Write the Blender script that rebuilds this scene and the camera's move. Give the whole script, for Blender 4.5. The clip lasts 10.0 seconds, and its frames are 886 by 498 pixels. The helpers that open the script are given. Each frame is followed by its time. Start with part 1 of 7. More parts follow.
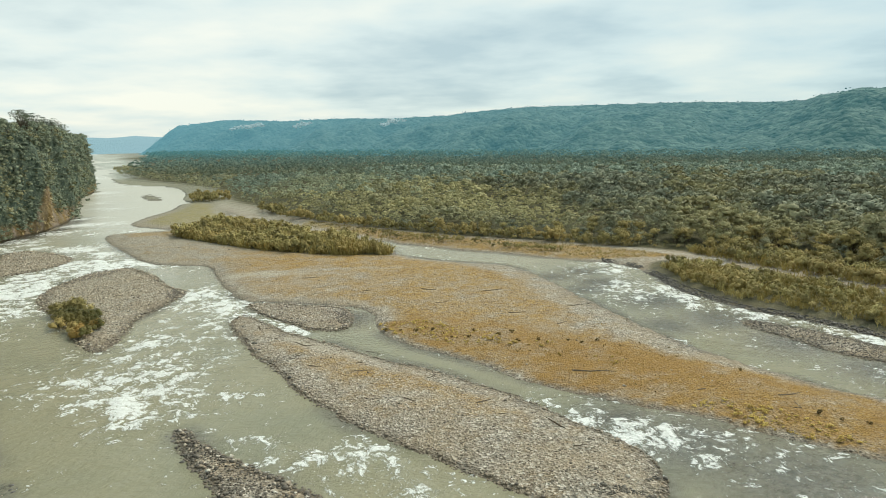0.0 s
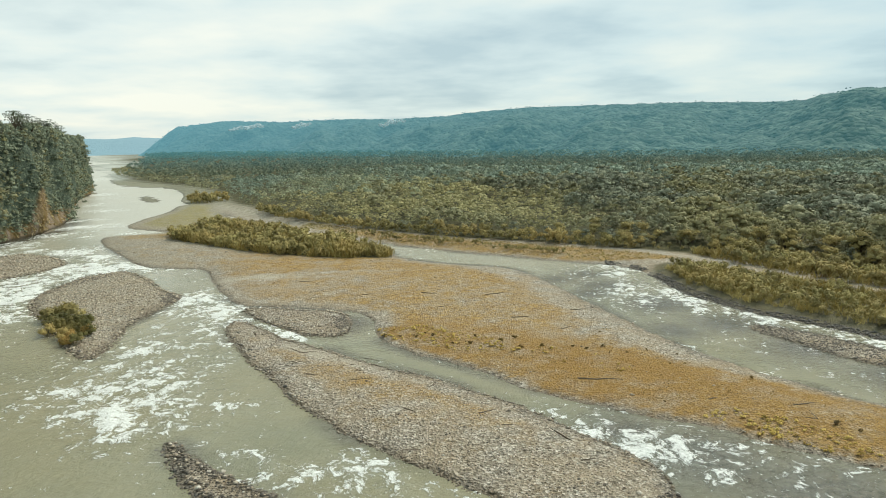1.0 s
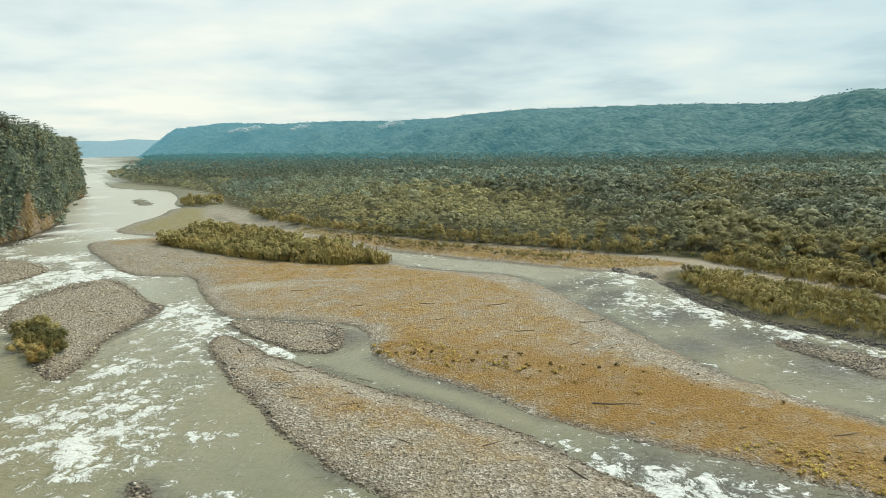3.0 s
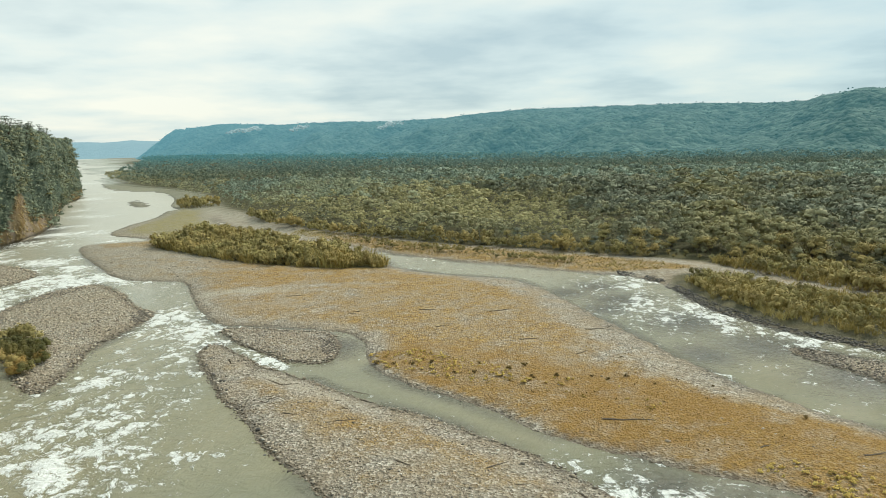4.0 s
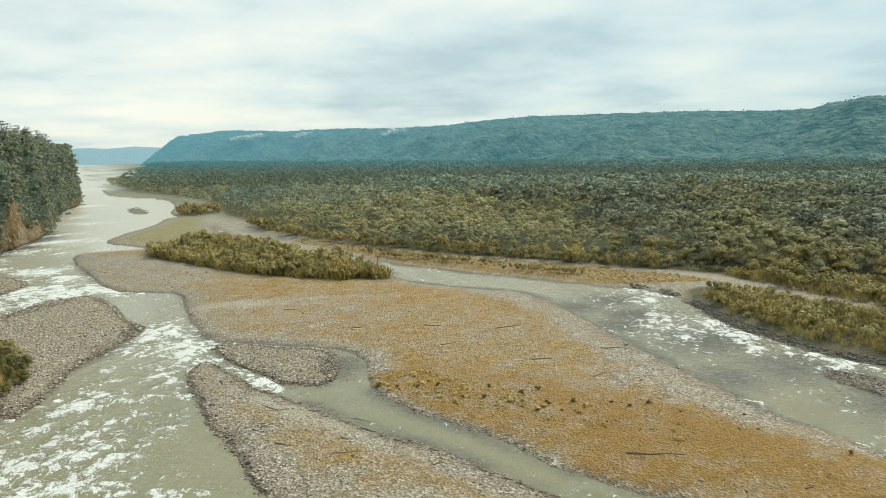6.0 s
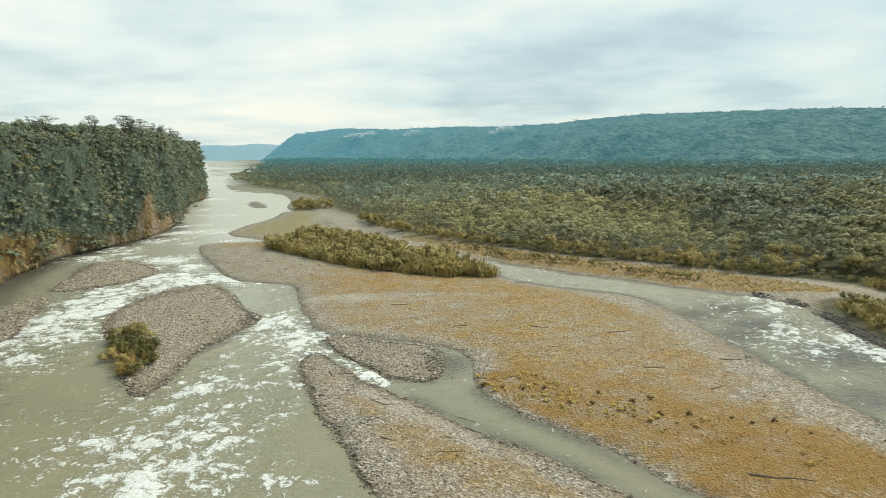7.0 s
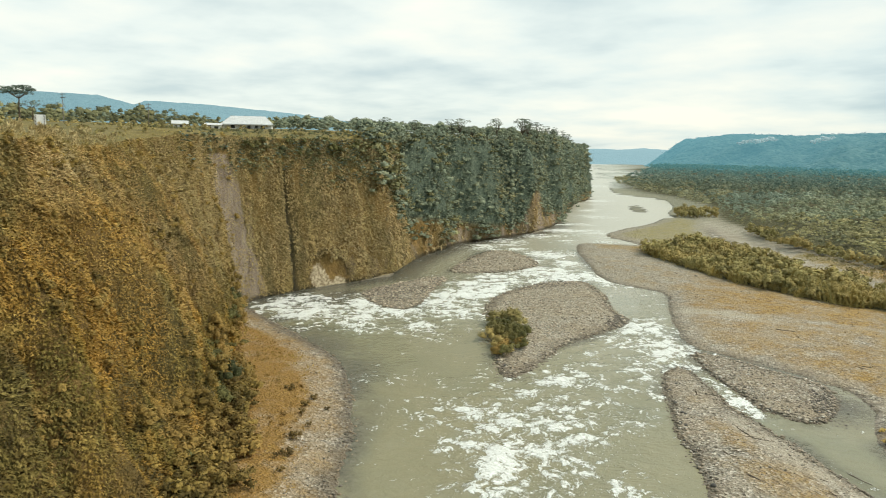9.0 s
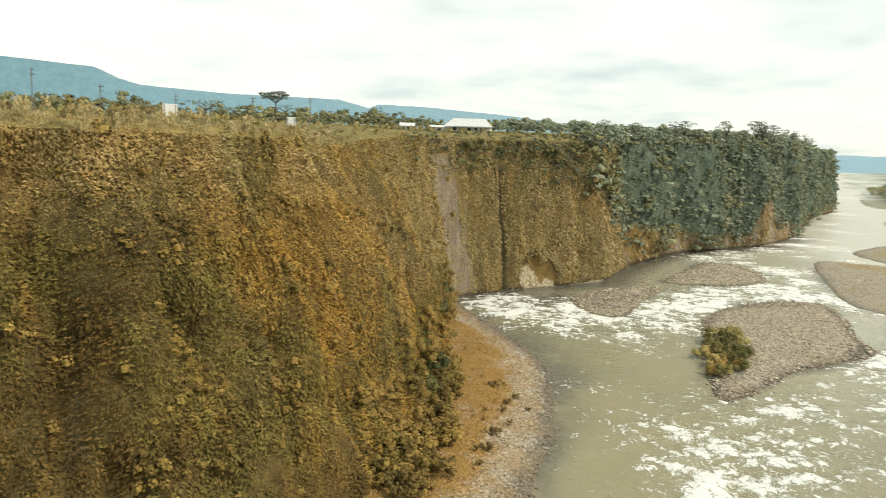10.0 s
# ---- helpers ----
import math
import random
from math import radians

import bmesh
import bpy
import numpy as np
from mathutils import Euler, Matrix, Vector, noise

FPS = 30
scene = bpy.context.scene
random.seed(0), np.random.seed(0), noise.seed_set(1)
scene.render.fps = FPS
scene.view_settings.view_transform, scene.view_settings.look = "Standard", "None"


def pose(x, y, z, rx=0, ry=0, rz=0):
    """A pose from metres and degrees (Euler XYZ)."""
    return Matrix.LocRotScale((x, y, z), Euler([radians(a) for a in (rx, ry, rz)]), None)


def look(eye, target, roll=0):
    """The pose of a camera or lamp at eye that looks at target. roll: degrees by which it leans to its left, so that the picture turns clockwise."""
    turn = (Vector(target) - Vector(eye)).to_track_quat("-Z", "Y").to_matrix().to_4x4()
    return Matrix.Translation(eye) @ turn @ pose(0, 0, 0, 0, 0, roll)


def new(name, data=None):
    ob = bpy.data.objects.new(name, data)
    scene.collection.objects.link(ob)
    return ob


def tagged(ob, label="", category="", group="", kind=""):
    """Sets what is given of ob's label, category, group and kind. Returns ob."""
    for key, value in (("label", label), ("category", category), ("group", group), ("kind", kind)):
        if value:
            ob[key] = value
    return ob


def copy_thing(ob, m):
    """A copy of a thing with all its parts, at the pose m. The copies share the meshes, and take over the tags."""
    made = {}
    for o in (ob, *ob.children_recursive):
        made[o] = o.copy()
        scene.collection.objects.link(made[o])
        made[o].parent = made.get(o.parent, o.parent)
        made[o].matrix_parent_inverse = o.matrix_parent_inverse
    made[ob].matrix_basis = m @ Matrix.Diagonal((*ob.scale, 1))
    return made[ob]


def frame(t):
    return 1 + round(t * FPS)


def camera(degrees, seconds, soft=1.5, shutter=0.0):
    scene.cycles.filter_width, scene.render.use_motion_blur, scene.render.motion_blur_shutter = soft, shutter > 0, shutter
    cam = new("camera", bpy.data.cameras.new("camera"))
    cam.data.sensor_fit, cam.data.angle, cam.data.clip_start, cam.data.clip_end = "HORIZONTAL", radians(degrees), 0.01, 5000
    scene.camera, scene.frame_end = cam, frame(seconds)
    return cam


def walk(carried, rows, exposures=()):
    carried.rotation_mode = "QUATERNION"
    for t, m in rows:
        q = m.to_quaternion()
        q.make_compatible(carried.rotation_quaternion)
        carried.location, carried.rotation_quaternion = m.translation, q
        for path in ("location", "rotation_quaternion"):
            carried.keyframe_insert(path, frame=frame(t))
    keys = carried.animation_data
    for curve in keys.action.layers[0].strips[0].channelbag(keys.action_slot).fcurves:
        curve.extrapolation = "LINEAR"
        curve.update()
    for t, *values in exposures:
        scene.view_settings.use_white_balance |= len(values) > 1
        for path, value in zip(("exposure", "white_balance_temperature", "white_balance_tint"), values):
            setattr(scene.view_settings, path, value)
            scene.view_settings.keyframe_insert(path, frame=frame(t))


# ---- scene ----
cam = camera(65.9, 10.0, soft=0.95, shutter=0.15)
PATH = [
    (0, (1.047, 11.539, 43.305), (1.08, 13.515, 42.993), -0.9),
    (0.5, (0.985, 13.544, 43.286), (1.019, 15.519, 42.975), -1.0),
    (1, (0.919, 15.804, 43.263), (0.953, 17.779, 42.953), -1.0),
    (1.5, (0.905, 18.318, 43.232), (0.939, 20.294, 42.924), -1.0),
    (2, (0.942, 21.117, 43.184), (0.977, 23.092, 42.876), -1.0),
    (2.5, (0.969, 24.079, 43.137), (1.005, 26.055, 42.832), -1.1),
    (2.7, (0.989, 25.348, 43.126), (1.026, 27.324, 42.821), -1.0),
    (4, (1.192, 34.075, 42.962), (1.229, 36.051, 42.658), -1.2),
    (4.5, (1.207, 37.277, 43.001), (1.247, 39.254, 42.698), -1.2),
    (5, (1.126, 39.863, 43.081), (1.168, 41.841, 42.783), -1.2),
    (6.3, (0.256, 43.99, 42.845), (0.271, 45.97, 42.563), -0.8),
    (6.5, (0.074, 44.413, 42.834), (0.014, 46.391, 42.546), -1.0),
    (7, (-0.391, 44.953, 42.762), (-0.666, 46.914, 42.478), -0.7),
    (7.5, (-0.547, 45.382, 42.64), (-1.08, 47.289, 42.361), -0.3),
    (8, (-0.653, 45.908, 42.526), (-1.44, 47.726, 42.251), 0.2),
    (8.5, (-0.802, 46.61, 42.398), (-1.829, 48.303, 42.123), 0.5),
    (9, (-0.834, 46.854, 42.082), (-2.082, 48.393, 41.809), 0.9),
    (9.5, (-0.945, 46.929, 42.025), (-2.391, 48.283, 41.751), 1.3),
    (10, (-1.001, 46.98, 42.009), (-2.656, 48.068, 41.729), 1.8),
]
walk(cam, [(t, look(eye, target, roll)) for t, eye, target, roll in PATH],
     [(0, 0.0, 6450, 6), (6.3, 0.0, 6450, 6), (7.0, 0.0, 6450, 6), (8.0, 0.03, 6450, 6), (8.5, 0.04, 6480, 6.5), (9.0, 0.07, 6600, 7.5), (9.5, 0.16, 6800, 9.5), (10.0, 0.26, 7000, 11)])

# ---- light ----
world = bpy.data.worlds.new("sky")
scene.world = world
world.use_nodes = True
SUN_EL, SUN_AZ = radians(47), radians(57)  # azimuth from +y, clockwise seen from above


def sky_nodes():
    nt = world.node_tree
    nt.nodes.clear()
    N, L = nt.nodes.new, nt.links.new
    out, bg = N("ShaderNodeOutputWorld"), N("ShaderNodeBackground")
    sky = N("ShaderNodeTexSky")
    sky.sky_type, sky.sun_disc, sky.sun_elevation, sky.sun_rotation = "NISHITA", False, SUN_EL, SUN_AZ
    weak = N("ShaderNodeVectorMath")
    weak.operation = "SCALE"
    weak.inputs["Scale"].default_value = 0.10
    L(sky.outputs[0], weak.inputs[0])
    co, sep = N("ShaderNodeTexCoord"), N("ShaderNodeSeparateXYZ")
    L(co.outputs["Generated"], sep.inputs[0])
    lift = N("ShaderNodeMath")
    lift.operation = "MAXIMUM"
    lift.inputs[1].default_value = 0.0
    L(sep.outputs[2], lift.inputs[0])
    add = N("ShaderNodeMath")
    add.inputs[1].default_value = 0.13
    L(lift.outputs[0], add.inputs[0])
    flat = N("ShaderNodeCombineXYZ")
    flat.inputs[2].default_value = 1.0
    L(sep.outputs[0], flat.inputs[0])
    L(sep.outputs[1], flat.inputs[1])
    div = N("ShaderNodeVectorMath")
    div.operation = "DIVIDE"
    L(flat.outputs[0], div.inputs[0])
    both = N("ShaderNodeCombineXYZ")
    both.inputs[2].default_value = 1.0
    L(add.outputs[0], both.inputs[0])
    L(add.outputs[0], both.inputs[1])
    L(both.outputs[0], div.inputs[1])
    soft, fine = N("ShaderNodeTexNoise"), N("ShaderNodeTexNoise")
    for node, scale, detail in ((soft, 0.55, 3.0), (fine, 1.5, 5.0)):
        node.inputs["Scale"].default_value, node.inputs["Detail"].default_value = scale, detail
        node.inputs["Roughness"].default_value = 0.5
        L(div.outputs[0], node.inputs["Vector"])
    blend = N("ShaderNodeMix")
    blend.inputs[0].default_value = 0.42
    L(soft.outputs[0], blend.inputs[2])
    L(fine.outputs[0], blend.inputs[3])
    ramp = N("ShaderNodeValToRGB")
    r = ramp.color_ramp
    r.elements[0].position, r.elements[0].color = 0.39, SKY_DARK
    r.elements[1].position, r.elements[1].color = 0.63, SKY_LIGHT
    mid = r.elements.new(0.5)
    mid.color = SKY_MID
    L(blend.outputs[0], ramp.inputs[0])
    # thinner, bluer cloud low over the hills
    low = N("ShaderNodeMapRange")
    low.inputs[1].default_value, low.inputs[2].default_value = 0.0, 0.30
    low.inputs[3].default_value, low.inputs[4].default_value = 0.80, 0.93
    L(lift.outputs[0], low.inputs[0])
    mix = N("ShaderNodeMix")
    mix.data_type = "RGBA"
    L(low.outputs[0], mix.inputs[0])
    L(weak.outputs[0], mix.inputs[6])
    L(ramp.outputs[0], mix.inputs[7])
    # the cloud is brightened on one side, well off the sun lamp, bluer opposite
    toward = N("ShaderNodeVectorMath")
    toward.operation = "DOT_PRODUCT"
    toward.inputs[1].default_value = (math.sin(SUN_AZ - 2.05), math.cos(SUN_AZ - 2.05), 0.25)
    L(co.outputs["Generated"], toward.inputs[0])
    side = N("ShaderNodeMapRange")
    side.inputs[1].default_value, side.inputs[2].default_value = -0.1, 1.0
    L(toward.outputs["Value"], side.inputs[0])
    veil = N("ShaderNodeValToRGB")
    veil.color_ramp.elements[0].color, veil.color_ramp.elements[1].color = SKY_AWAY, SKY_TOWARD
    L(side.outputs[0], veil.inputs[0])
    lit = N("ShaderNodeMix")
    lit.data_type, lit.blend_type = "RGBA", "MULTIPLY"
    lit.inputs[0].default_value = 1.0
    L(mix.outputs[2], lit.inputs[6])
    L(veil.outputs[0], lit.inputs[7])
    L(lit.outputs[2], bg.inputs[0])
    bg.inputs[1].default_value = 1.0
    L(bg.outputs[0], out.inputs[0])


SKY_DARK, SKY_MID, SKY_LIGHT = (0.60, 0.73, 0.78, 1), (0.84, 0.94, 0.94, 1), (1.08, 1.08, 0.99, 1)
SKY_AWAY, SKY_TOWARD = (0.74, 0.82, 0.86, 1), (1.06, 1.03, 0.99, 1)
sky_nodes()
sun = new("sun", bpy.data.lights.new("sun", "SUN"))
sun.data.energy, sun.data.angle, sun.data.color = 2.9, radians(14), (1.0, 0.93, 0.80)
sun.matrix_world = look((math.sin(SUN_AZ) * math.cos(SUN_EL) * 100, math.cos(SUN_AZ) * math.cos(SUN_EL) * 100, math.sin(SUN_EL) * 100), (0, 0, 0))


# ---- materials ----
class Graph:
    """A small builder for node materials."""

    def __init__(self, name, roughness=0.8):
        self.m = bpy.data.materials.new(name)
        self.m.use_nodes = True
        self.nt = self.m.node_tree
        self.p = self.nt.nodes["Principled BSDF"]
        self.p.inputs["Roughness"].default_value = roughness
        self.p.inputs["Specular IOR Level"].default_value = 0.25
        self.geo = self.nt.nodes.new("ShaderNodeNewGeometry")
        self.pos = self.geo.outputs["Position"]
        self.island = self.geo.outputs["Random Per Island"]

    def put(self, a, socket):
        if isinstance(a, (int, float)):
            socket.default_value = a
        elif isinstance(a, tuple):
            socket.default_value = (*a, 1) if len(a) == 3 and len(socket.default_value) == 4 else a
        else:
            self.nt.links.new(a, socket)

    def attr(self, name):
        n = self.nt.nodes.new("ShaderNodeAttribute")
        n.attribute_name = name
        return n.outputs["Fac"]

    def each(self):
        return self.nt.nodes.new("ShaderNodeObjectInfo").outputs["Random"]

    def scaled(self, v, s):
        n = self.nt.nodes.new("ShaderNodeVectorMath")
        n.operation = "MULTIPLY"
        self.put(v, n.inputs[0])
        n.inputs[1].default_value = s
        return n.outputs[0]

    def noise(self, scale, detail=3.0, rough=0.55, vec=None):
        n = self.nt.nodes.new("ShaderNodeTexNoise")
        n.inputs["Scale"].default_value, n.inputs["Detail"].default_value, n.inputs["Roughness"].default_value = scale, detail, rough
        self.put(vec or self.pos, n.inputs["Vector"])
        return n.outputs[0]

    def cells(self, scale, out="Color", vec=None, feature="F1"):
        n = self.nt.nodes.new("ShaderNodeTexVoronoi")
        n.feature = feature
        n.inputs["Scale"].default_value = scale
        self.put(vec or self.pos, n.inputs["Vector"])
        return n.outputs[out]

    def math(self, op, a, b=0.0, c=0.0):
        n = self.nt.nodes.new("ShaderNodeMath")
        n.operation = op
        for v, s in zip((a, b, c), n.inputs):
            self.put(v, s)
        return n.outputs[0]

    def span(self, v, lo, hi, a=0.0, b=1.0):
        n = self.nt.nodes.new("ShaderNodeMapRange")
        for x, s in zip((v, lo, hi, a, b), n.inputs):
            self.put(x, s)
        return n.outputs[0]

    def mix(self, f, a, b, how="MIX"):
        n = self.nt.nodes.new("ShaderNodeMix")
        n.data_type, n.blend_type = "RGBA", how
        self.put(f, n.inputs[0])
        self.put(a, n.inputs[6])
        self.put(b, n.inputs[7])
        return n.outputs[2]

    def ramp(self, f, *stops):
        n = self.nt.nodes.new("ShaderNodeValToRGB")
        els = n.color_ramp.elements
        while len(els) < len(stops):
            els.new(0.5)
        for e, (at, col) in zip(els, stops):
            e.position, e.color = at, (*col, 1)
        self.put(f, n.inputs[0])
        return n.outputs[0]

    def axis(self, v, i):
        n = self.nt.nodes.new("ShaderNodeSeparateXYZ")
        self.put(v, n.inputs[0])
        return n.outputs[i]

    def bump(self, h, strength, distance):
        n = self.nt.nodes.new("ShaderNodeBump")
        n.inputs["Strength"].default_value, n.inputs["Distance"].default_value = strength, distance
        self.put(h, n.inputs["Height"])
        self.nt.links.new(n.outputs[0], self.p.inputs["Normal"])

    def done(self, base, rough=None):
        self.put(base, self.p.inputs["Base Color"])
        if rough is not None:
            self.put(rough, self.p.inputs["Roughness"])
        return self.m


def gravel_material(name, with_ground):
    g = Graph(name, 0.85)
    cell = g.axis(g.cells(2.6), 0)
    big = g.axis(g.cells(1.1), 1)
    stone = g.ramp(cell, (0.0, (0.11, 0.096, 0.076)), (0.35, (0.31, 0.275, 0.22)), (0.7, (0.44, 0.39, 0.31)), (1.0, (0.72, 0.66, 0.56)))
    stone = g.mix(g.span(big, 0.2, 1.0, 0.0, 0.5), stone, (0.28, 0.24, 0.18))
    patch = g.noise(0.09, 4.0)
    stone = g.mix(g.span(patch, 0.4, 0.65, 0.0, 0.6), stone, (0.38, 0.29, 0.18))
    stone = g.mix(g.math("MULTIPLY", g.span(g.axis(g.pos, 1), 140, 175), g.span(g.axis(g.pos, 0), -95, -45, 0.6, 0.0)), stone, g.mix(cell, (0.20, 0.178, 0.135), (0.47, 0.415, 0.315)))
    # stones turn an even grey-green farther upstream
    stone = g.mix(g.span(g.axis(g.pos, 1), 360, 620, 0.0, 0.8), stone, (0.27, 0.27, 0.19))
    if not with_ground:
        stone = g.ramp(g.island, (0.0, (0.11, 0.096, 0.08)), (0.40, (0.37, 0.30, 0.215)), (0.80, (0.53, 0.44, 0.325)), (1.0, (0.78, 0.72, 0.62)))
        stone = g.mix(g.span(g.noise(4.0, 4.0), 0.35, 0.65, 0.0, 0.5), stone, (0.26, 0.22, 0.18))
        stone = g.mix(g.math("MULTIPLY", g.span(g.axis(g.pos, 1), 140, 175), g.span(g.axis(g.pos, 0), -95, -45, 0.55, 0.0)), stone, g.mix(g.island, (0.25, 0.208, 0.15), (0.70, 0.60, 0.44)))
        damp = g.span(g.axis(g.pos, 2), 0.12, 0.42, 1.0, 0.0)
        stone = g.mix(damp, stone, g.mix(1.0, stone, (0.48, 0.46, 0.43), "MULTIPLY"))
        return g.done(stone, g.span(damp, 0.0, 1.0, 0.85, 0.5))
    # finer silt between the cobbles, dry grass, sand and damp margins
    sand = g.mix(g.noise(1.5, 5.0), (0.40, 0.345, 0.26), (0.53, 0.47, 0.37))
    # far sand pales to grey-green: haze over the flats put into its colour
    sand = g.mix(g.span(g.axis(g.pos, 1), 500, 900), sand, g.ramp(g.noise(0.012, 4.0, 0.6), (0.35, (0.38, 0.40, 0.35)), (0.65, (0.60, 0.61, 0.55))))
    col = g.mix(g.attr("sand"), stone, sand)
    straw = g.ramp(g.noise(0.8, 7.0, 0.75), (0.32, (0.12, 0.070, 0.024)), (0.47, (0.39, 0.240, 0.066)), (0.68, (0.62, 0.41, 0.130)))
    straw = g.mix(g.span(g.noise(0.22, 5.0, 0.7), 0.5, 0.68, 0.0, 0.75), straw, g.mix(g.noise(1.6, 5.0, 0.75), (0.16, 0.085, 0.032), (0.46, 0.29, 0.115)))
    straw = g.mix(g.span(cell, 0.75, 0.85, 0.0, 0.3), straw, stone)
    straw = g.mix(1.0, straw, g.ramp(g.axis(g.cells(3.4), 2), (0.0, (0.36, 0.32, 0.28)), (0.35, (0.90, 0.88, 0.86)), (1.0, (1.0, 1.0, 1.0))), "MULTIPLY")
    straw = g.mix(g.attr("rust"), straw, g.mix(g.noise(1.1, 7.0, 0.75), (0.12, 0.062, 0.014), (0.46, 0.255, 0.052)))
    straw = g.mix(g.span(g.axis(g.pos, 1), 335, 385, 0.0, 0.75), straw, g.mix(g.noise(0.4, 5.0, 0.7), (0.18, 0.170, 0.072), (0.40, 0.375, 0.18)))
    patchy = g.math("ADD", g.attr("straw"), g.span(g.noise(0.16, 5.0, 0.65), 0.3, 0.7, -0.45, 0.4))
    col = g.mix(g.span(patchy, 0.1, 0.95, 0.0, 0.92), col, straw)
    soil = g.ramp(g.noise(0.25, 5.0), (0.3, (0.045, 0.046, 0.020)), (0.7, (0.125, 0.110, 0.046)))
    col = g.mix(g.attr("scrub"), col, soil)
    z = g.axis(g.pos, 2)
    damp = g.span(g.math("ADD", z, g.span(g.noise(0.9), 0.3, 0.7, -0.15, 0.15)), 0.10, 0.38, 1.0, 0.0)
    col = g.mix(damp, col, g.mix(1.0, col, (0.50, 0.48, 0.45), "MULTIPLY"))
    g.bump(g.math("ADD", g.cells(2.6, "Distance"), g.math("ADD", g.noise(3.0, 4.0), g.math("MULTIPLY", g.noise(0.7, 5.0, 0.7), 1.6))), 1.0, 0.3)
    return g.done(col, g.span(damp, 0.0, 1.0, 0.9, 0.55))


def leaf_material(name, dark, mid, light, dry, patch=0.03, dryness=(0.5, 0.7), hang=1.0):
    """Foliage whose hue drifts from plant to plant and from leaf to leaf."""
    g = Graph(name, 0.75)
    tone = g.math("ADD", g.math("MULTIPLY", g.island, 0.20), g.math("MULTIPLY", g.noise(0.17, 3.0, 0.55, g.scaled(g.pos, (1.0, 1.0, hang))), 0.72))
    tone = g.math("ADD", tone, g.math("MULTIPLY", g.attr("tone"), 0.34))
    tone = g.math("ADD", tone, g.span(g.each(), 0.0, 1.0, -0.08, 0.22))
    col = g.ramp(tone, (0.28, dark), (0.58, mid), (0.95, light))
    col = g.mix(g.span(g.noise(patch, 4.0, 0.6, g.scaled(g.pos, (1.0, 1.0, hang))), *dryness, 0.0, 0.85), col, dry)
    col = g.mix(g.span(g.each(), 0.0, 1.0, 0.0, 0.25), col, dry)
    col = g.mix(g.math("MULTIPLY", g.attr("dry"), 0.78), col, g.mix(tone, (0.33, 0.285, 0.112), (0.72, 0.63, 0.30)))
    grain = g.noise(2.2, 4.0, 0.7)
    col = g.mix(g.span(grain, 0.35, 0.65, 0.3, 0.0), col, dark)
    g.bump(grain, 0.6, 0.4)
    return g.done(col)


def carpet_material():
    """Close growth on the steep ground: streaks down the fall line, in drifts of several plants."""
    g = Graph("slope_growth", 0.8)
    fall = g.scaled(g.pos, (1.0, 1.0, 0.2))
    fine = g.noise(0.5, 5.0, 0.68, fall)
    tone = g.math("ADD", g.math("MULTIPLY", fine, 0.80), g.math("MULTIPLY", g.island, 0.18))
    rust = g.ramp(tone, (0.28, (0.105, 0.058, 0.014)), (0.48, (0.345, 0.200, 0.042)), (0.72, (0.57, 0.355, 0.088)))
    gold = g.ramp(tone, (0.28, (0.15, 0.082, 0.016)), (0.5, (0.43, 0.255, 0.046)), (0.75, (0.66, 0.42, 0.095)))
    olive = g.ramp(tone, (0.28, (0.048, 0.042, 0.014)), (0.5, (0.178, 0.142, 0.036)), (0.75, (0.34, 0.275, 0.080)))
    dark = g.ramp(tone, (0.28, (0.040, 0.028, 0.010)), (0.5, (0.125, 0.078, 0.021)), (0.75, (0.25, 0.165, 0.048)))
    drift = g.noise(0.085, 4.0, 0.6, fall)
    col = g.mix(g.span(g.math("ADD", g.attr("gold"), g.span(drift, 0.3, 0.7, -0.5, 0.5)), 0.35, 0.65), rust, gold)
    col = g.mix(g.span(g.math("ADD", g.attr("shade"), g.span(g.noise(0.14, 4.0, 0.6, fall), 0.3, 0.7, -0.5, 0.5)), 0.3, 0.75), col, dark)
    col = g.mix(g.span(g.noise(0.1, 4.0, 0.6, g.scaled(g.pos, (0.8, 1.0, 0.4))), 0.48, 0.60, 0.0, 0.85), col, olive)
    col = g.mix(g.attr("green"), col, g.ramp(tone, (0.28, (0.10, 0.078, 0.030)), (0.5, (0.315, 0.240, 0.085)), (0.75, (0.52, 0.41, 0.16))))
    col = g.mix(g.attr("weathered"), col, g.ramp(tone, (0.28, (0.23, 0.178, 0.094)), (0.5, (0.50, 0.390, 0.205)), (0.75, (0.72, 0.59, 0.335))))
    return g.done(col)


def plain_material(name, a, b, scale=6.0, rough=0.7, metal=0.0, bump=0.2):
    g = Graph(name, rough)
    n = g.noise(scale, 5.0, 0.65)
    g.p.inputs["Metallic"].default_value = metal
    if bump:
        g.bump(n, bump, 0.05)
    return g.done(g.ramp(n, (0.3, a), (0.7, b)))


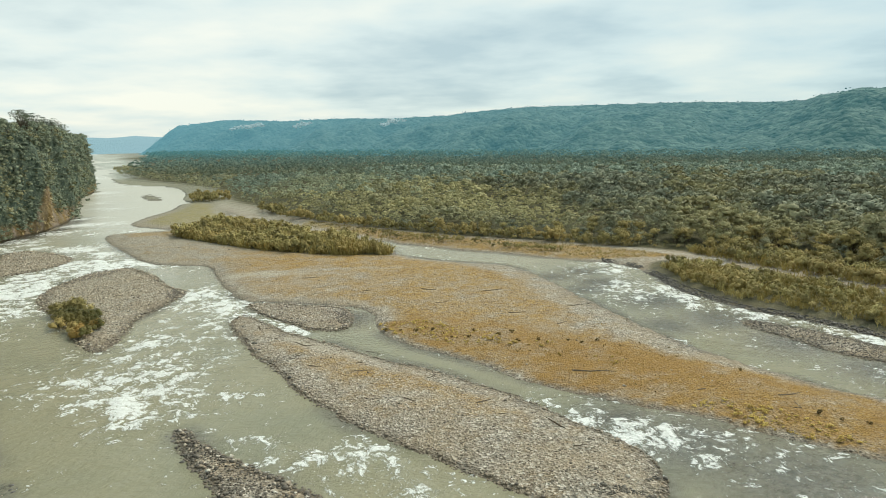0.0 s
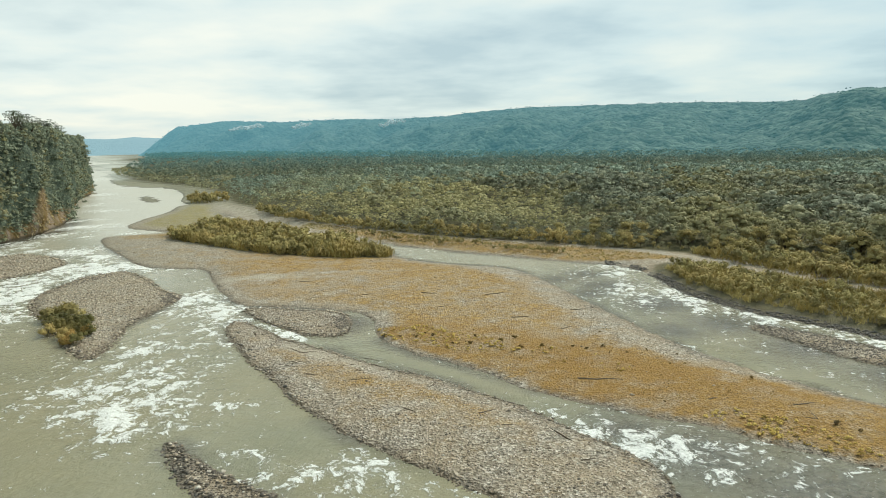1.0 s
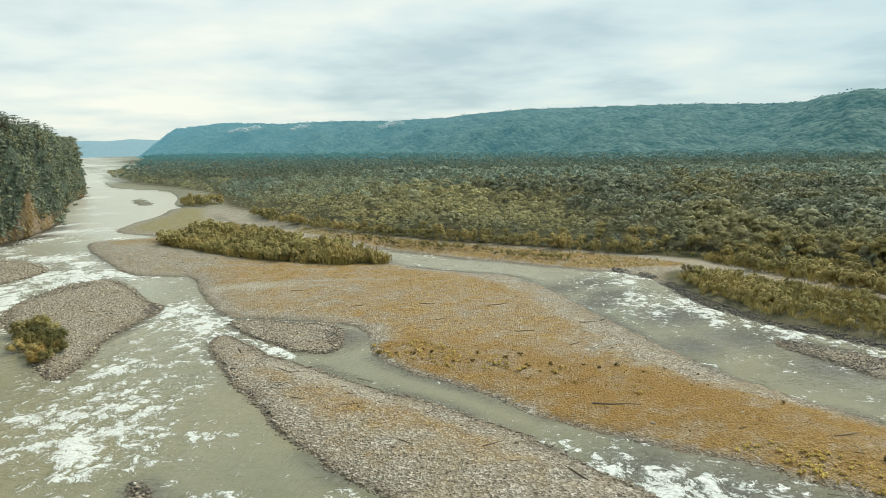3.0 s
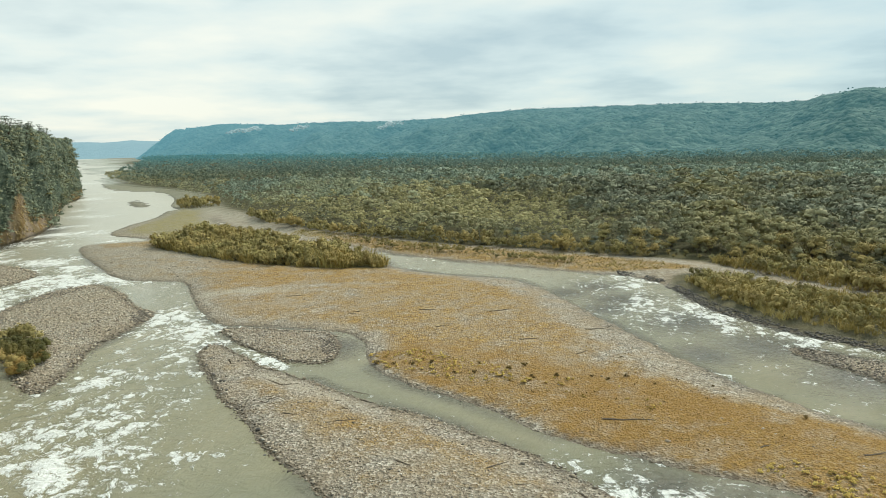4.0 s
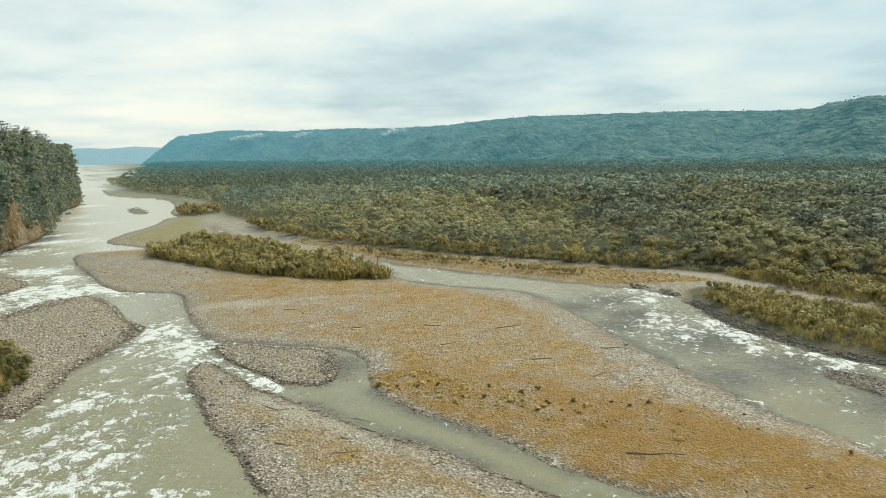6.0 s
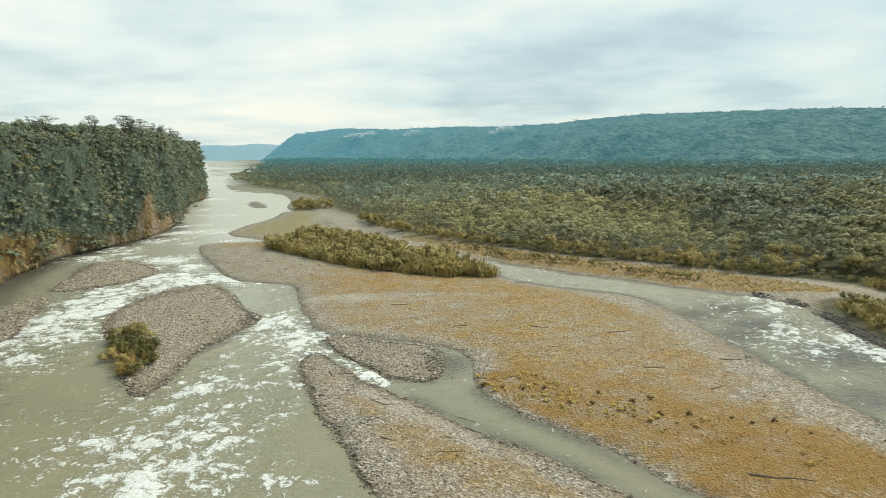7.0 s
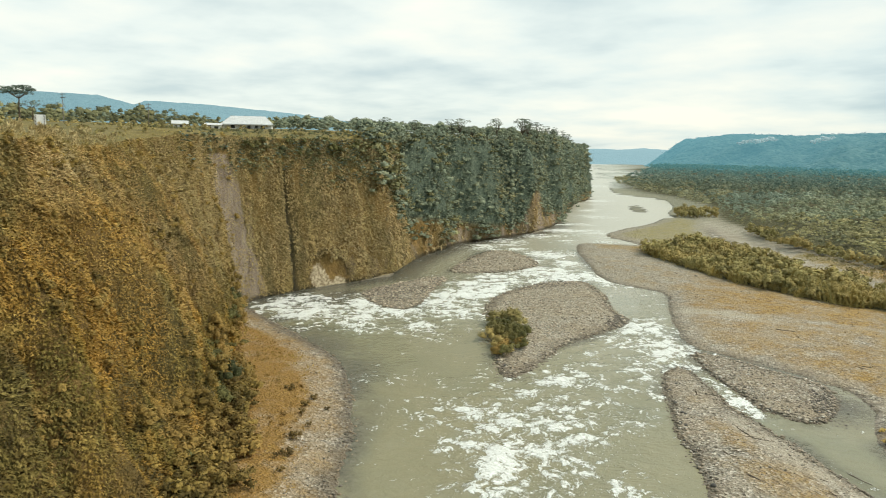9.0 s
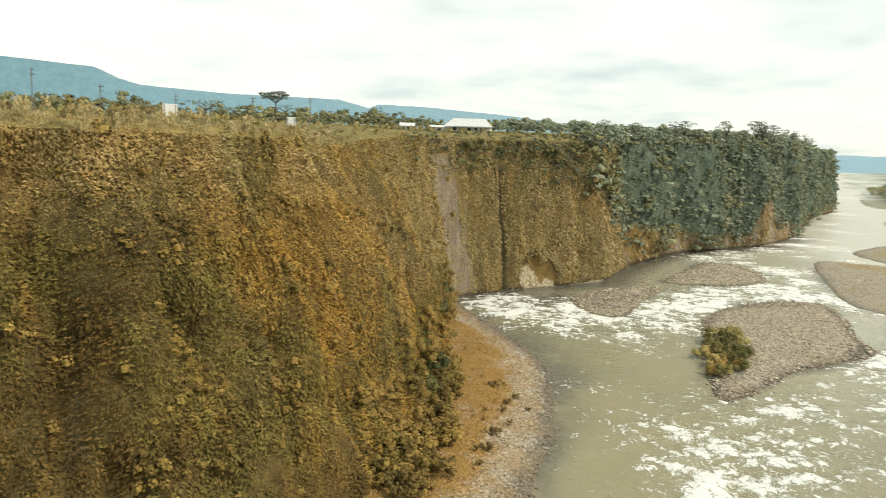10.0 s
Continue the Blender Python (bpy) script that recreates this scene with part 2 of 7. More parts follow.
def water_material():
    g = Graph("river_water", 0.1)
    turn = g.nt.nodes.new("ShaderNodeVectorRotate")
    turn.rotation_type = "Z_AXIS"
    turn.inputs["Angle"].default_value = radians(-24)
    bend = g.nt.nodes.new("ShaderNodeTexNoise")
    bend.inputs["Scale"].default_value, bend.inputs["Detail"].default_value = 0.3, 2.0
    g.put(g.pos, bend.inputs["Vector"])
    g.put(g.mix(1.0, g.pos, g.scaled(bend.outputs["Color"], (2.6, 2.6, 0.0)), "ADD"), turn.inputs["Vector"])
    flow = turn.outputs[0]
    foam, thin = g.attr("foam"), g.attr("shallow_shade")
    ripple = g.noise(1.05, 4.0, 0.62, g.scaled(flow, (0.6, 1.1, 1.0)))
    crest = g.attr("crest")
    lace = g.noise(3.0, 5.0, 0.70, g.scaled(flow, (1.1, 0.70, 1.0)))
    tooth = g.span(g.cells(0.8, "Distance", g.mix(1.0, g.scaled(flow, (0.85, 0.62, 1.0)), g.scaled(bend.outputs["Color"], (3.0, 3.0, 0.0)), "ADD")), 0.05, 0.75, 1.0, 0.0)
    edge = g.math("ADD", g.math("ADD", g.math("MULTIPLY", crest, 0.20), g.math("MULTIPLY", lace, 0.52)), g.math("MULTIPLY", tooth, 0.26))
    need = g.span(foam, 0.0, 1.0, 0.69, 0.33)
    fleck = g.span(g.math("SUBTRACT", g.noise(2.0, 3.0, 0.6, g.scaled(flow, (1.05, 0.72, 1.0))), g.span(foam, 0.1, 0.8, 0.74, 0.55)), 0.0, 0.10, 0.0, 0.7)
    white = g.math("MAXIMUM", g.span(g.math("SUBTRACT", edge, need), 0.0, 0.085), fleck)
    milk = g.math("MULTIPLY", g.math("POWER", foam, 2.0), g.span(crest, 0.2, 0.9, 0.0, 0.34))
    silt_sheen = g.ramp(g.noise(0.02, 4.0), (0.3, (0.198, 0.200, 0.130)), (0.7, (0.300, 0.265, 0.156)))
    # paler upstream: the sky's sheen on far water put into the base colour
    silt_sheen = g.mix(g.span(g.axis(g.pos, 1), 150, 400, 0.0, 0.75), silt_sheen, (0.54, 0.52, 0.43))
    # darker over real shallows and where the cliff's shade is painted on the water
    silt_sheen = g.mix(thin, silt_sheen, g.ramp(g.noise(0.9, 5.0, 0.7), (0.3, (0.050, 0.052, 0.043)), (0.7, (0.175, 0.165, 0.130))))
    silt_sheen = g.mix(milk, silt_sheen, (0.46, 0.48, 0.42))
    col = g.mix(g.math("MULTIPLY", white, g.span(lace, 0.32, 0.60, 0.45, 1.0)), silt_sheen, (0.85, 0.86, 0.82))
    g.p.inputs["IOR"].default_value = 1.33
    g.p.inputs["Specular IOR Level"].default_value = 0.5
    height = g.math("ADD", g.math("MULTIPLY", ripple, g.math("ADD", g.span(foam, 0.1, 0.7, 0.85, 1.25), g.math("MULTIPLY", thin, 0.7))), g.math("MULTIPLY", lace, g.span(foam, 0.1, 0.6, 0.06, 0.5)))
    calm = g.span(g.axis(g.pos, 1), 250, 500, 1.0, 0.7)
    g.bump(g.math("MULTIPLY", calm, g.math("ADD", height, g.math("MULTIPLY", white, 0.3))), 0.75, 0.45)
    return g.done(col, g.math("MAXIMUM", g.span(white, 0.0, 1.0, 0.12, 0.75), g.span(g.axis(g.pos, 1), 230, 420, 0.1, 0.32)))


def cliff_material():
    g = Graph("cliff_face", 0.9)
    long = g.scaled(g.pos, (1.0, 1.0, 0.22))
    moss = g.ramp(g.noise(0.5, 6.0, 0.7), (0.25, (0.11, 0.072, 0.027)), (0.5, (0.23, 0.145, 0.048)), (0.75, (0.36, 0.235, 0.08)))
    green = g.ramp(g.noise(0.7, 5.0, 0.7), (0.3, (0.08, 0.064, 0.025)), (0.7, (0.19, 0.145, 0.052)))
    col = g.mix(g.span(g.noise(0.07, 4.0, 0.6, long), 0.42, 0.62), moss, green)
    rock = g.ramp(g.noise(0.35, 7.0, 0.75, long), (0.3, (0.14, 0.105, 0.08)), (0.55, (0.30, 0.24, 0.18)), (0.8, (0.46, 0.38, 0.29)))
    bare = g.math("ADD", g.attr("bare"), g.span(g.noise(0.12, 5.0, 0.7, long), 0.35, 0.7, -0.35, 0.3))
    col = g.mix(g.span(bare, 0.35, 0.7), col, rock)
    col = g.mix(g.attr("wooded"), col, g.mix(g.span(g.noise(0.9, 6.0, 0.75), 0.35, 0.65), (0.040, 0.060, 0.046), (0.165, 0.20, 0.14)))
    # dark seep streak, with undercut and overhang shade painted in
    col = g.mix(g.attr("seep_shade"), col, (0.03, 0.028, 0.018))
    scar = g.span(g.math("ADD", g.attr("pale"), g.span(g.noise(0.5, 5.0, 0.7), 0.3, 0.7, -0.4, 0.3)), 0.42, 0.6)
    col = g.mix(scar, col, g.mix(g.span(g.noise(1.2, 4.0), 0.4, 0.6), (0.27, 0.205, 0.125), (0.58, 0.49, 0.33)))
    g.bump(g.noise(0.9, 8.0, 0.75, g.scaled(g.pos, (1, 1, 0.5))), 1.0, 1.0)
    return g.done(col)


def plateau_material():
    g = Graph("plateau_turf", 0.9)
    col = g.ramp(g.noise(0.35, 6.0, 0.7), (0.28, (0.07, 0.065, 0.02)), (0.5, (0.20, 0.15, 0.05)), (0.75, (0.36, 0.27, 0.09)))
    col = g.mix(g.span(g.noise(0.03, 3.0), 0.42, 0.6), col, g.mix(g.noise(0.9, 4.0), (0.09, 0.08, 0.03), (0.21, 0.17, 0.06)))
    g.bump(g.noise(1.5, 5.0), 0.7, 0.3)
    return g.done(col)


def distance_material(name, near, far, y0, y1, haze_near, haze_far, crowns=0.0, near_hue=None):
    """Wooded hills kilometres away: a backdrop with the air's haze painted in, as emission and faded contrast."""
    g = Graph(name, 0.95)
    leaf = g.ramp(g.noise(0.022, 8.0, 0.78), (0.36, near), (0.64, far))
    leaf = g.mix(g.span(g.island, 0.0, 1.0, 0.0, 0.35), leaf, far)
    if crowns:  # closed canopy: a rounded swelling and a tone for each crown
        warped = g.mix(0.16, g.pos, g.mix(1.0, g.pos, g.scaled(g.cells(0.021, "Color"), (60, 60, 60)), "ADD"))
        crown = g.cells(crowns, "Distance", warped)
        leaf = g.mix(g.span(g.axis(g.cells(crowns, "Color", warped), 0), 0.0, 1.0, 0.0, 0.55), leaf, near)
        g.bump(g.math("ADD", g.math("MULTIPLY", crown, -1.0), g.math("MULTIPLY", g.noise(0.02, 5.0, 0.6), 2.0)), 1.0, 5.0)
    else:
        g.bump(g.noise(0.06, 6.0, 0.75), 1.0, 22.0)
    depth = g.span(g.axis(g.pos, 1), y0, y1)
    # haze in the leaf colour: contrast fades with depth
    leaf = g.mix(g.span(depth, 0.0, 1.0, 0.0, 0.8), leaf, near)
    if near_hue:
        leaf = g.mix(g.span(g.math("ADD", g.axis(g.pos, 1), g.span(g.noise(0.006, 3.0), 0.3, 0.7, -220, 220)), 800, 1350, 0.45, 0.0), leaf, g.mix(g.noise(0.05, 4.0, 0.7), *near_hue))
    # haze painted as emission, stronger and bluer with depth
    haze_glow = g.mix(depth, haze_near, haze_far)
    g.put(haze_glow, g.p.inputs["Emission Color"])
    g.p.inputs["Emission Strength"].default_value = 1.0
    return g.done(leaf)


GRAVEL = gravel_material("ground_gravel", True)
STONE = gravel_material("river_stone", False)
WATER = water_material()
CLIFF = cliff_material()
TURF = plateau_material()
BARK = plain_material("bark", (0.06, 0.045, 0.03), (0.16, 0.125, 0.09), 8.0, 0.9)
DRIFT = plain_material("driftwood", (0.10, 0.075, 0.055), (0.24, 0.19, 0.14), 9.0, 0.9)
LEAF_TREE = leaf_material("tree_leaves", (0.088, 0.108, 0.084), (0.212, 0.232, 0.168), (0.380, 0.400, 0.288), (0.37, 0.318, 0.134), 0.012, (0.47, 0.63))
# same woodland farther back, shifted to teal: haze put into the leaf colour
LEAF_HAZED = leaf_material("hazed_tree_leaves", (0.098, 0.150, 0.130), (0.228, 0.300, 0.242), (0.420, 0.500, 0.395), (0.375, 0.365, 0.200), 0.012, (0.52, 0.70))
LEAF_CLIFF = leaf_material("cliff_tree_leaves", (0.076, 0.103, 0.078), (0.176, 0.217, 0.152), (0.31, 0.35, 0.228), (0.25, 0.22, 0.10), 0.03, (0.54, 0.76))
LEAF_FACE = leaf_material("face_leaves", (0.098, 0.144, 0.120), (0.190, 0.250, 0.190), (0.295, 0.356, 0.258), (0.36, 0.295, 0.120), 0.11, (0.52, 0.68), 0.2)
LEAF_OLIVE = leaf_material("olive_leaves", (0.095, 0.100, 0.050), (0.225, 0.222, 0.105), (0.37, 0.36, 0.175), (0.30, 0.255, 0.10), 0.05, (0.52, 0.74))
LEAF_GREEN = leaf_material("fresh_leaves", (0.045, 0.05, 0.018), (0.112, 0.112, 0.036), (0.22, 0.21, 0.070), (0.22, 0.17, 0.050), 0.05, (0.50, 0.70))
LEAF_SLOPE = leaf_material("slope_leaves", (0.095, 0.068, 0.018), (0.26, 0.180, 0.044), (0.42, 0.30, 0.080), (0.40, 0.25, 0.07), 0.05, (0.46, 0.66))
LEAF_SHRUB = leaf_material("shrub_leaves", (0.12, 0.105, 0.038), (0.31, 0.262, 0.096), (0.50, 0.43, 0.17), (0.48, 0.355, 0.125), 0.05, (0.44, 0.64))
LEAF_SCRUB = leaf_material("scrub_leaves", (0.10, 0.062, 0.026), (0.27, 0.175, 0.070), (0.44, 0.31, 0.13), (0.20, 0.12, 0.045), 0.08, (0.5, 0.7))
LEAF_DARK = leaf_material("dark_shrub_leaves", (0.05, 0.034, 0.012), (0.15, 0.10, 0.03), (0.28, 0.20, 0.06), (0.26, 0.16, 0.05))
STRAW = leaf_material("dry_grass", (0.13, 0.075, 0.025), (0.38, 0.22, 0.065), (0.62, 0.42, 0.14), (0.54, 0.38, 0.11), 0.05, (0.45, 0.65))
CARPET = carpet_material()
PLUME = leaf_material("plume_grass", (0.30, 0.235, 0.11), (0.56, 0.46, 0.24), (0.76, 0.65, 0.40), (0.50, 0.37, 0.16), 0.06)
TUFT = leaf_material("golden_tufts", (0.32, 0.205, 0.05), (0.64, 0.46, 0.115), (0.80, 0.62, 0.19), (0.44, 0.285, 0.075), 0.12, (0.55, 0.75))
CANE = leaf_material("cane_grass", (0.22, 0.175, 0.055), (0.47, 0.375, 0.130), (0.70, 0.575, 0.24), (0.54, 0.39, 0.12), 0.06)
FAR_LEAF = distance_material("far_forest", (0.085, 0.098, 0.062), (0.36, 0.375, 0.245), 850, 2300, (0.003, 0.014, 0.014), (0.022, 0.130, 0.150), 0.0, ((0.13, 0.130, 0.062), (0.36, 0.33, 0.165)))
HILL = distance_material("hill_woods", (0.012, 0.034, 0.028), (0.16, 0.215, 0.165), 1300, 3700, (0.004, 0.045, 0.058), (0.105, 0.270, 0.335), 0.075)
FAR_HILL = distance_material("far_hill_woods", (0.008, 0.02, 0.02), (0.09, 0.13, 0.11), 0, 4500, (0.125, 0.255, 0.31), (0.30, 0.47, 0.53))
WHITE = plain_material("white_paint", (0.70, 0.70, 0.67), (0.82, 0.82, 0.80), 3.0, 0.6, 0.0, 0.0)
ROOF = plain_material("zinc_roof", (0.52, 0.52, 0.50), (0.72, 0.72, 0.70), 1.2, 0.45, 0.2, 0.0)
DARKGLASS = plain_material("dark_opening", (0.03, 0.03, 0.03), (0.06, 0.06, 0.055), 3.0, 0.3, 0.0, 0.0)
POLE = plain_material("weathered_pole", (0.14, 0.12, 0.10), (0.26, 0.23, 0.20), 5.0, 0.8)
WETSTONE = plain_material("wet_stone", (0.05, 0.044, 0.036), (0.24, 0.205, 0.16), 0.8, 0.5)
TANSTONE = plain_material("tan_stone", (0.125, 0.094, 0.062), (0.43, 0.33, 0.22), 2.4, 0.85, 0.0, 0.0)
WETROCK = plain_material("wet_rock", (0.05, 0.046, 0.04), (0.15, 0.135, 0.115), 2.0, 0.5)
STEEL = plain_material("galvanised_steel", (0.22, 0.23, 0.24), (0.36, 0.37, 0.38), 5.0, 0.5, 0.6, 0.0)


# ---- tools ----
def lattice(ix, iy, seed):
    h = (ix.astype(np.int64) * 374761393 + iy.astype(np.int64) * 668265263 + seed * 974711) & 0xFFFFFFFF
    h = ((h ^ (h >> 13)) * 1274126177) & 0xFFFFFFFF
    return ((h ^ (h >> 16)) & 0xFFFF) / 65535.0


def vnoise(x, y, seed=0):
    ix, iy = np.floor(x), np.floor(y)
    fx, fy = x - ix, y - iy
    fx, fy = fx * fx * (3 - 2 * fx), fy * fy * (3 - 2 * fy)
    a, b = lattice(ix, iy, seed), lattice(ix + 1, iy, seed)
    c, d = lattice(ix, iy + 1, seed), lattice(ix + 1, iy + 1, seed)
    return (a + (b - a) * fx) * (1 - fy) + (c + (d - c) * fx) * fy


def fbm(x, y, scale, octaves=4, seed=0):
    """Smooth noise from -1 to 1."""
    x, y = np.asarray(x, float), np.asarray(y, float)
    total, amp, norm = 0.0, 1.0, 0.0
    for o in range(octaves):
        total = total + amp * (vnoise(x / scale + 17.3 * o, y / scale - 9.1 * o, seed + o) * 2 - 1)
        norm, amp, scale = norm + amp, amp * 0.55, scale * 0.5
    return total / norm


def smooth(t):
    t = np.clip(t, 0, 1)
    return t * t * (3 - 2 * t)


def rounded(points, closed=True, times=2):
    """Chaikin's corner cutting."""
    p = np.array(points, float)
    for _ in range(times):
        q = np.roll(p, -1, 0)
        r = np.stack([p * 0.75 + q * 0.25, p * 0.25 + q * 0.75], 1).reshape(-1, 2)
        p = r if closed else np.vstack([p[:1], r[:-2], p[-1:]])
    return p


def inside(poly, x, y):
    """Signed distance to a polygon, positive inside."""
    shape, x, y = np.shape(x), np.ravel(x), np.ravel(y)
    best, odd = np.full(len(x), 1e18), np.zeros(len(x), bool)
    for (ax, ay), (bx, by) in zip(poly, np.roll(poly, -1, 0)):
        dx, dy = bx - ax, by - ay
        t = np.clip(((x - ax) * dx + (y - ay) * dy) / (dx * dx + dy * dy + 1e-12), 0, 1)
        best = np.minimum(best, (x - ax - t * dx) ** 2 + (y - ay - t * dy) ** 2)
        if dy:
            odd ^= ((ay > y) != (by > y)) & (x < dx * (y - ay) / dy + ax)
    return np.where(odd, 1, -1).reshape(shape) * np.sqrt(best).reshape(shape)


def mesh_of(name, verts, faces, material, attrs=None, flat=True):
    """A mesh from arrays: all faces have the same number of corners."""
    verts, faces = np.asarray(verts, np.float32), np.asarray(faces, np.int32)
    me = bpy.data.meshes.new(name)
    n, k = faces.shape
    me.vertices.add(len(verts))
    me.vertices.foreach_set("co", verts.ravel())
    me.loops.add(n * k)
    me.loops.foreach_set("vertex_index", faces.ravel())
    me.polygons.add(n)
    me.polygons.foreach_set("loop_start", np.arange(0, n * k, k, dtype=np.int32))
    me.update(calc_edges=True)
    if not flat:
        me.shade_smooth()
    for key, values in (attrs or {}).items():
        me.attributes.new(key, "FLOAT", "POINT").data.foreach_set("value", np.asarray(values, np.float32).ravel())
    me.materials.append(material)
    return me


def part(name, me, parent=None, label="", m=None):
    ob = new(name, me)
    if parent is not None:
        ob.parent = parent
    if m is not None:
        ob.matrix_basis = m
    return tagged(ob, label) if label else ob


def from_bm(name, bm, material):
    me = bpy.data.meshes.new(name)
    bm.to_mesh(me)
    bm.free()
    me.materials.append(material)
    return me


def grid_faces(nu, nv):
    i = np.arange(nu - 1)[:, None] * nv + np.arange(nv - 1)[None, :]
    return np.stack([i, i + nv, i + nv + 1, i + 1], -1).reshape(-1, 4)


def spaced(lo, hi, fine, ends, growth):
    """Coordinates, evenly spaced from lo to hi and ever wider out to both ends."""
    core = list(np.arange(lo, hi + fine / 2, fine))
    step, right = fine, core[-1]
    out = []
    while right < ends[1]:
        step *= growth
        right += step
        out.append(right)
    step, left, pre = fine, core[0], []
    while left > ends[0]:
        step *= growth
        left -= step
        pre.append(left)
    return np.array(pre[::-1] + core + out)


def unit(v):
    return v / (np.linalg.norm(v, axis=-1, keepdims=True) + 1e-9)


def leaf_cards(rng, p, n, length, width, sag=0.25, tri=False):
    """Diamond or three-cornered leaf clumps at p, lying across the directions n."""
    t = unit(np.cross(n, rng.normal(size=p.shape)))
    b = np.cross(n, t)
    length = length * rng.uniform(0.6, 1.4, (len(p), 1))
    width = width * rng.uniform(0.6, 1.4, (len(p), 1))
    if tri:
        v = np.stack([p + t * length * 0.55 - n * length * sag * 0.6, p - t * length * 0.45 + b * width * 0.75, p - t * length * 0.45 - b * width * 0.75], 1)
        return v.reshape(-1, 3), np.arange(len(p) * 3).reshape(-1, 3)
    v = np.stack([p - t * length / 2 - n * length * sag, p + b * width / 2, p + t * length / 2 - n * length * sag, p - b * width / 2], 1)
    i = np.arange(len(p))[:, None] * 4
    f = np.concatenate([i + [0, 1, 3], i + [1, 2, 3]], 0)
    return v.reshape(-1, 3), f


def blades(rng, p, n, count, length, width, spread=0.6, droop=0.3, bent=True):
    """Fans of pointed blades that spring from p along n and bend down."""
    m = len(p)
    P = np.repeat(p, count, 0) + rng.normal(size=(m * count, 3)) * np.repeat(np.broadcast_to(length, (m,)), count)[:, None] * 0.15
    N = np.repeat(n, count, 0)
    L = np.repeat(np.broadcast_to(length, (m,)), count)[:, None] * rng.uniform(0.55, 1.25, (m * count, 1))
    d = unit(N + rng.normal(size=N.shape) * spread)
    s = unit(np.cross(d, rng.normal(size=N.shape))) * L * width
    tip = P + d * L + np.array([0, 0, -1.0]) * L * droop
    if not bent:
        return np.stack([P - s * 0.5, P + s * 0.5, tip], 1).reshape(-1, 3), np.arange(m * count * 3).reshape(-1, 3)
    mid = P + d * L * 0.55
    v = np.stack([P - s * 0.5, P + s * 0.5, mid + s * 0.45, tip, mid - s * 0.45], 1)
    i = np.arange(m * count)[:, None] * 5
    f = np.concatenate([i + [0, 1, 2], i + [0, 2, 4], i + [4, 2, 3]], 0)
    return v.reshape(-1, 3), f


def crown_cloud(rng, leaves, blobs, leaf, tri=False):
    """Leaf clumps over several lobes, each lobe (x, y, z, radius, flatness); fuller on the upper side."""
    blobs = np.array(blobs, float)
    w = blobs[:, 3] ** 2
    k = rng.choice(len(blobs), leaves, p=w / w.sum())
    d = unit(rng.normal(size=(leaves, 3)))
    d[:, 2] = np.where(d[:, 2] < -0.15, -d[:, 2], d[:, 2])
    r = blobs[k, 3:4] * rng.uniform(0.78, 1.06, (leaves, 1))
    p = blobs[k, :3] + d * r * np.stack([np.ones(leaves), np.ones(leaves), blobs[k, 4]], 1)
    n = unit(d + rng.normal(size=d.shape) * 0.26 + np.array([0, 0, 0.3]))
    return leaf_cards(rng, p, n, leaf, leaf * 0.75, 0.25, tri)


def dome_blobs(rng, height, spread, lobes, low, flat):
    """Lobes over a domed crown, each a flattened cap; low: how far down the outer ones hang."""
    blobs = []
    for k in range(lobes):
        a, q = k * 2.4 + rng.uniform(-0.5, 0.5), math.sqrt((k + rng.uniform(0.1, 0.9)) / lobes)
        r = spread * 0.78 * q
        z = height * (0.9 - (0.9 - low) * q * q) + rng.normal() * height * 0.035
        blobs.append((r * math.cos(a), r * math.sin(a), z, spread * rng.uniform(0.27, 0.46), flat * rng.uniform(0.8, 1.25)))
    return blobs


def dome_crown(seed, height, spread, lobes, leaves, leaf, low=0.5, flat=0.6, level=0, core=0.76):
    """A crown seen from afar: close inner lobes under many small leaf clumps."""
    rng = np.random.default_rng(seed)
    blobs = dome_blobs(rng, height, spread, lobes, low, flat)
    b = np.array(blobs)
    k = rng.choice(lobes, leaves, p=b[:, 3] ** 2 / (b[:, 3] ** 2).sum())
    d = unit(rng.normal(size=(leaves, 3)))
    d[:, 2] = np.where(d[:, 2] < -0.1, -d[:, 2], d[:, 2])
    p = b[k, :3] + d * b[k, 3:4] * rng.uniform(0.82, 1.08, (leaves, 1)) * np.stack([np.ones(leaves), np.ones(leaves), b[k, 4]], 1)
    n = unit(d * [1, 1, 1.3] + rng.normal(size=d.shape) * 0.18)
    return joined(leaf_cards(rng, p, n, leaf, leaf * 0.8, 0.3, True), leafy_lobes(rng, blobs, level, core))


def ball(level):
    bm = bmesh.new()
    bmesh.ops.create_icosphere(bm, subdivisions=level, radius=1.0)
    bm.verts.ensure_lookup_table()
    v = np.array([q.co[:] for q in bm.verts])
    f = np.array([[q.index for q in t.verts] for t in bm.faces])
    bm.free()
    return v, f[v[f][:, :, 2].mean(1) > -0.45]


def cap():
    """A low dome of eighteen triangles."""
    a = np.arange(6) * np.pi / 3
    rings = [np.stack([np.cos(a + t) * r, np.sin(a + t) * r, np.full(6, z)], 1) for r, z, t in ((0.94, -0.3, 0.0), (0.8, 0.55, 0.5))]
    k, n = np.arange(6), (np.arange(6) + 1) % 6
    f = np.concatenate([np.stack([k, n, k + 6], 1), np.stack([n, n + 6, k + 6], 1), np.stack([k + 6, n + 6, np.full(6, 12)], 1)])
    return np.vstack(rings + [[(0, 0, 1.0)]]), f


BALLS = {0: cap(), 1: ball(1)}


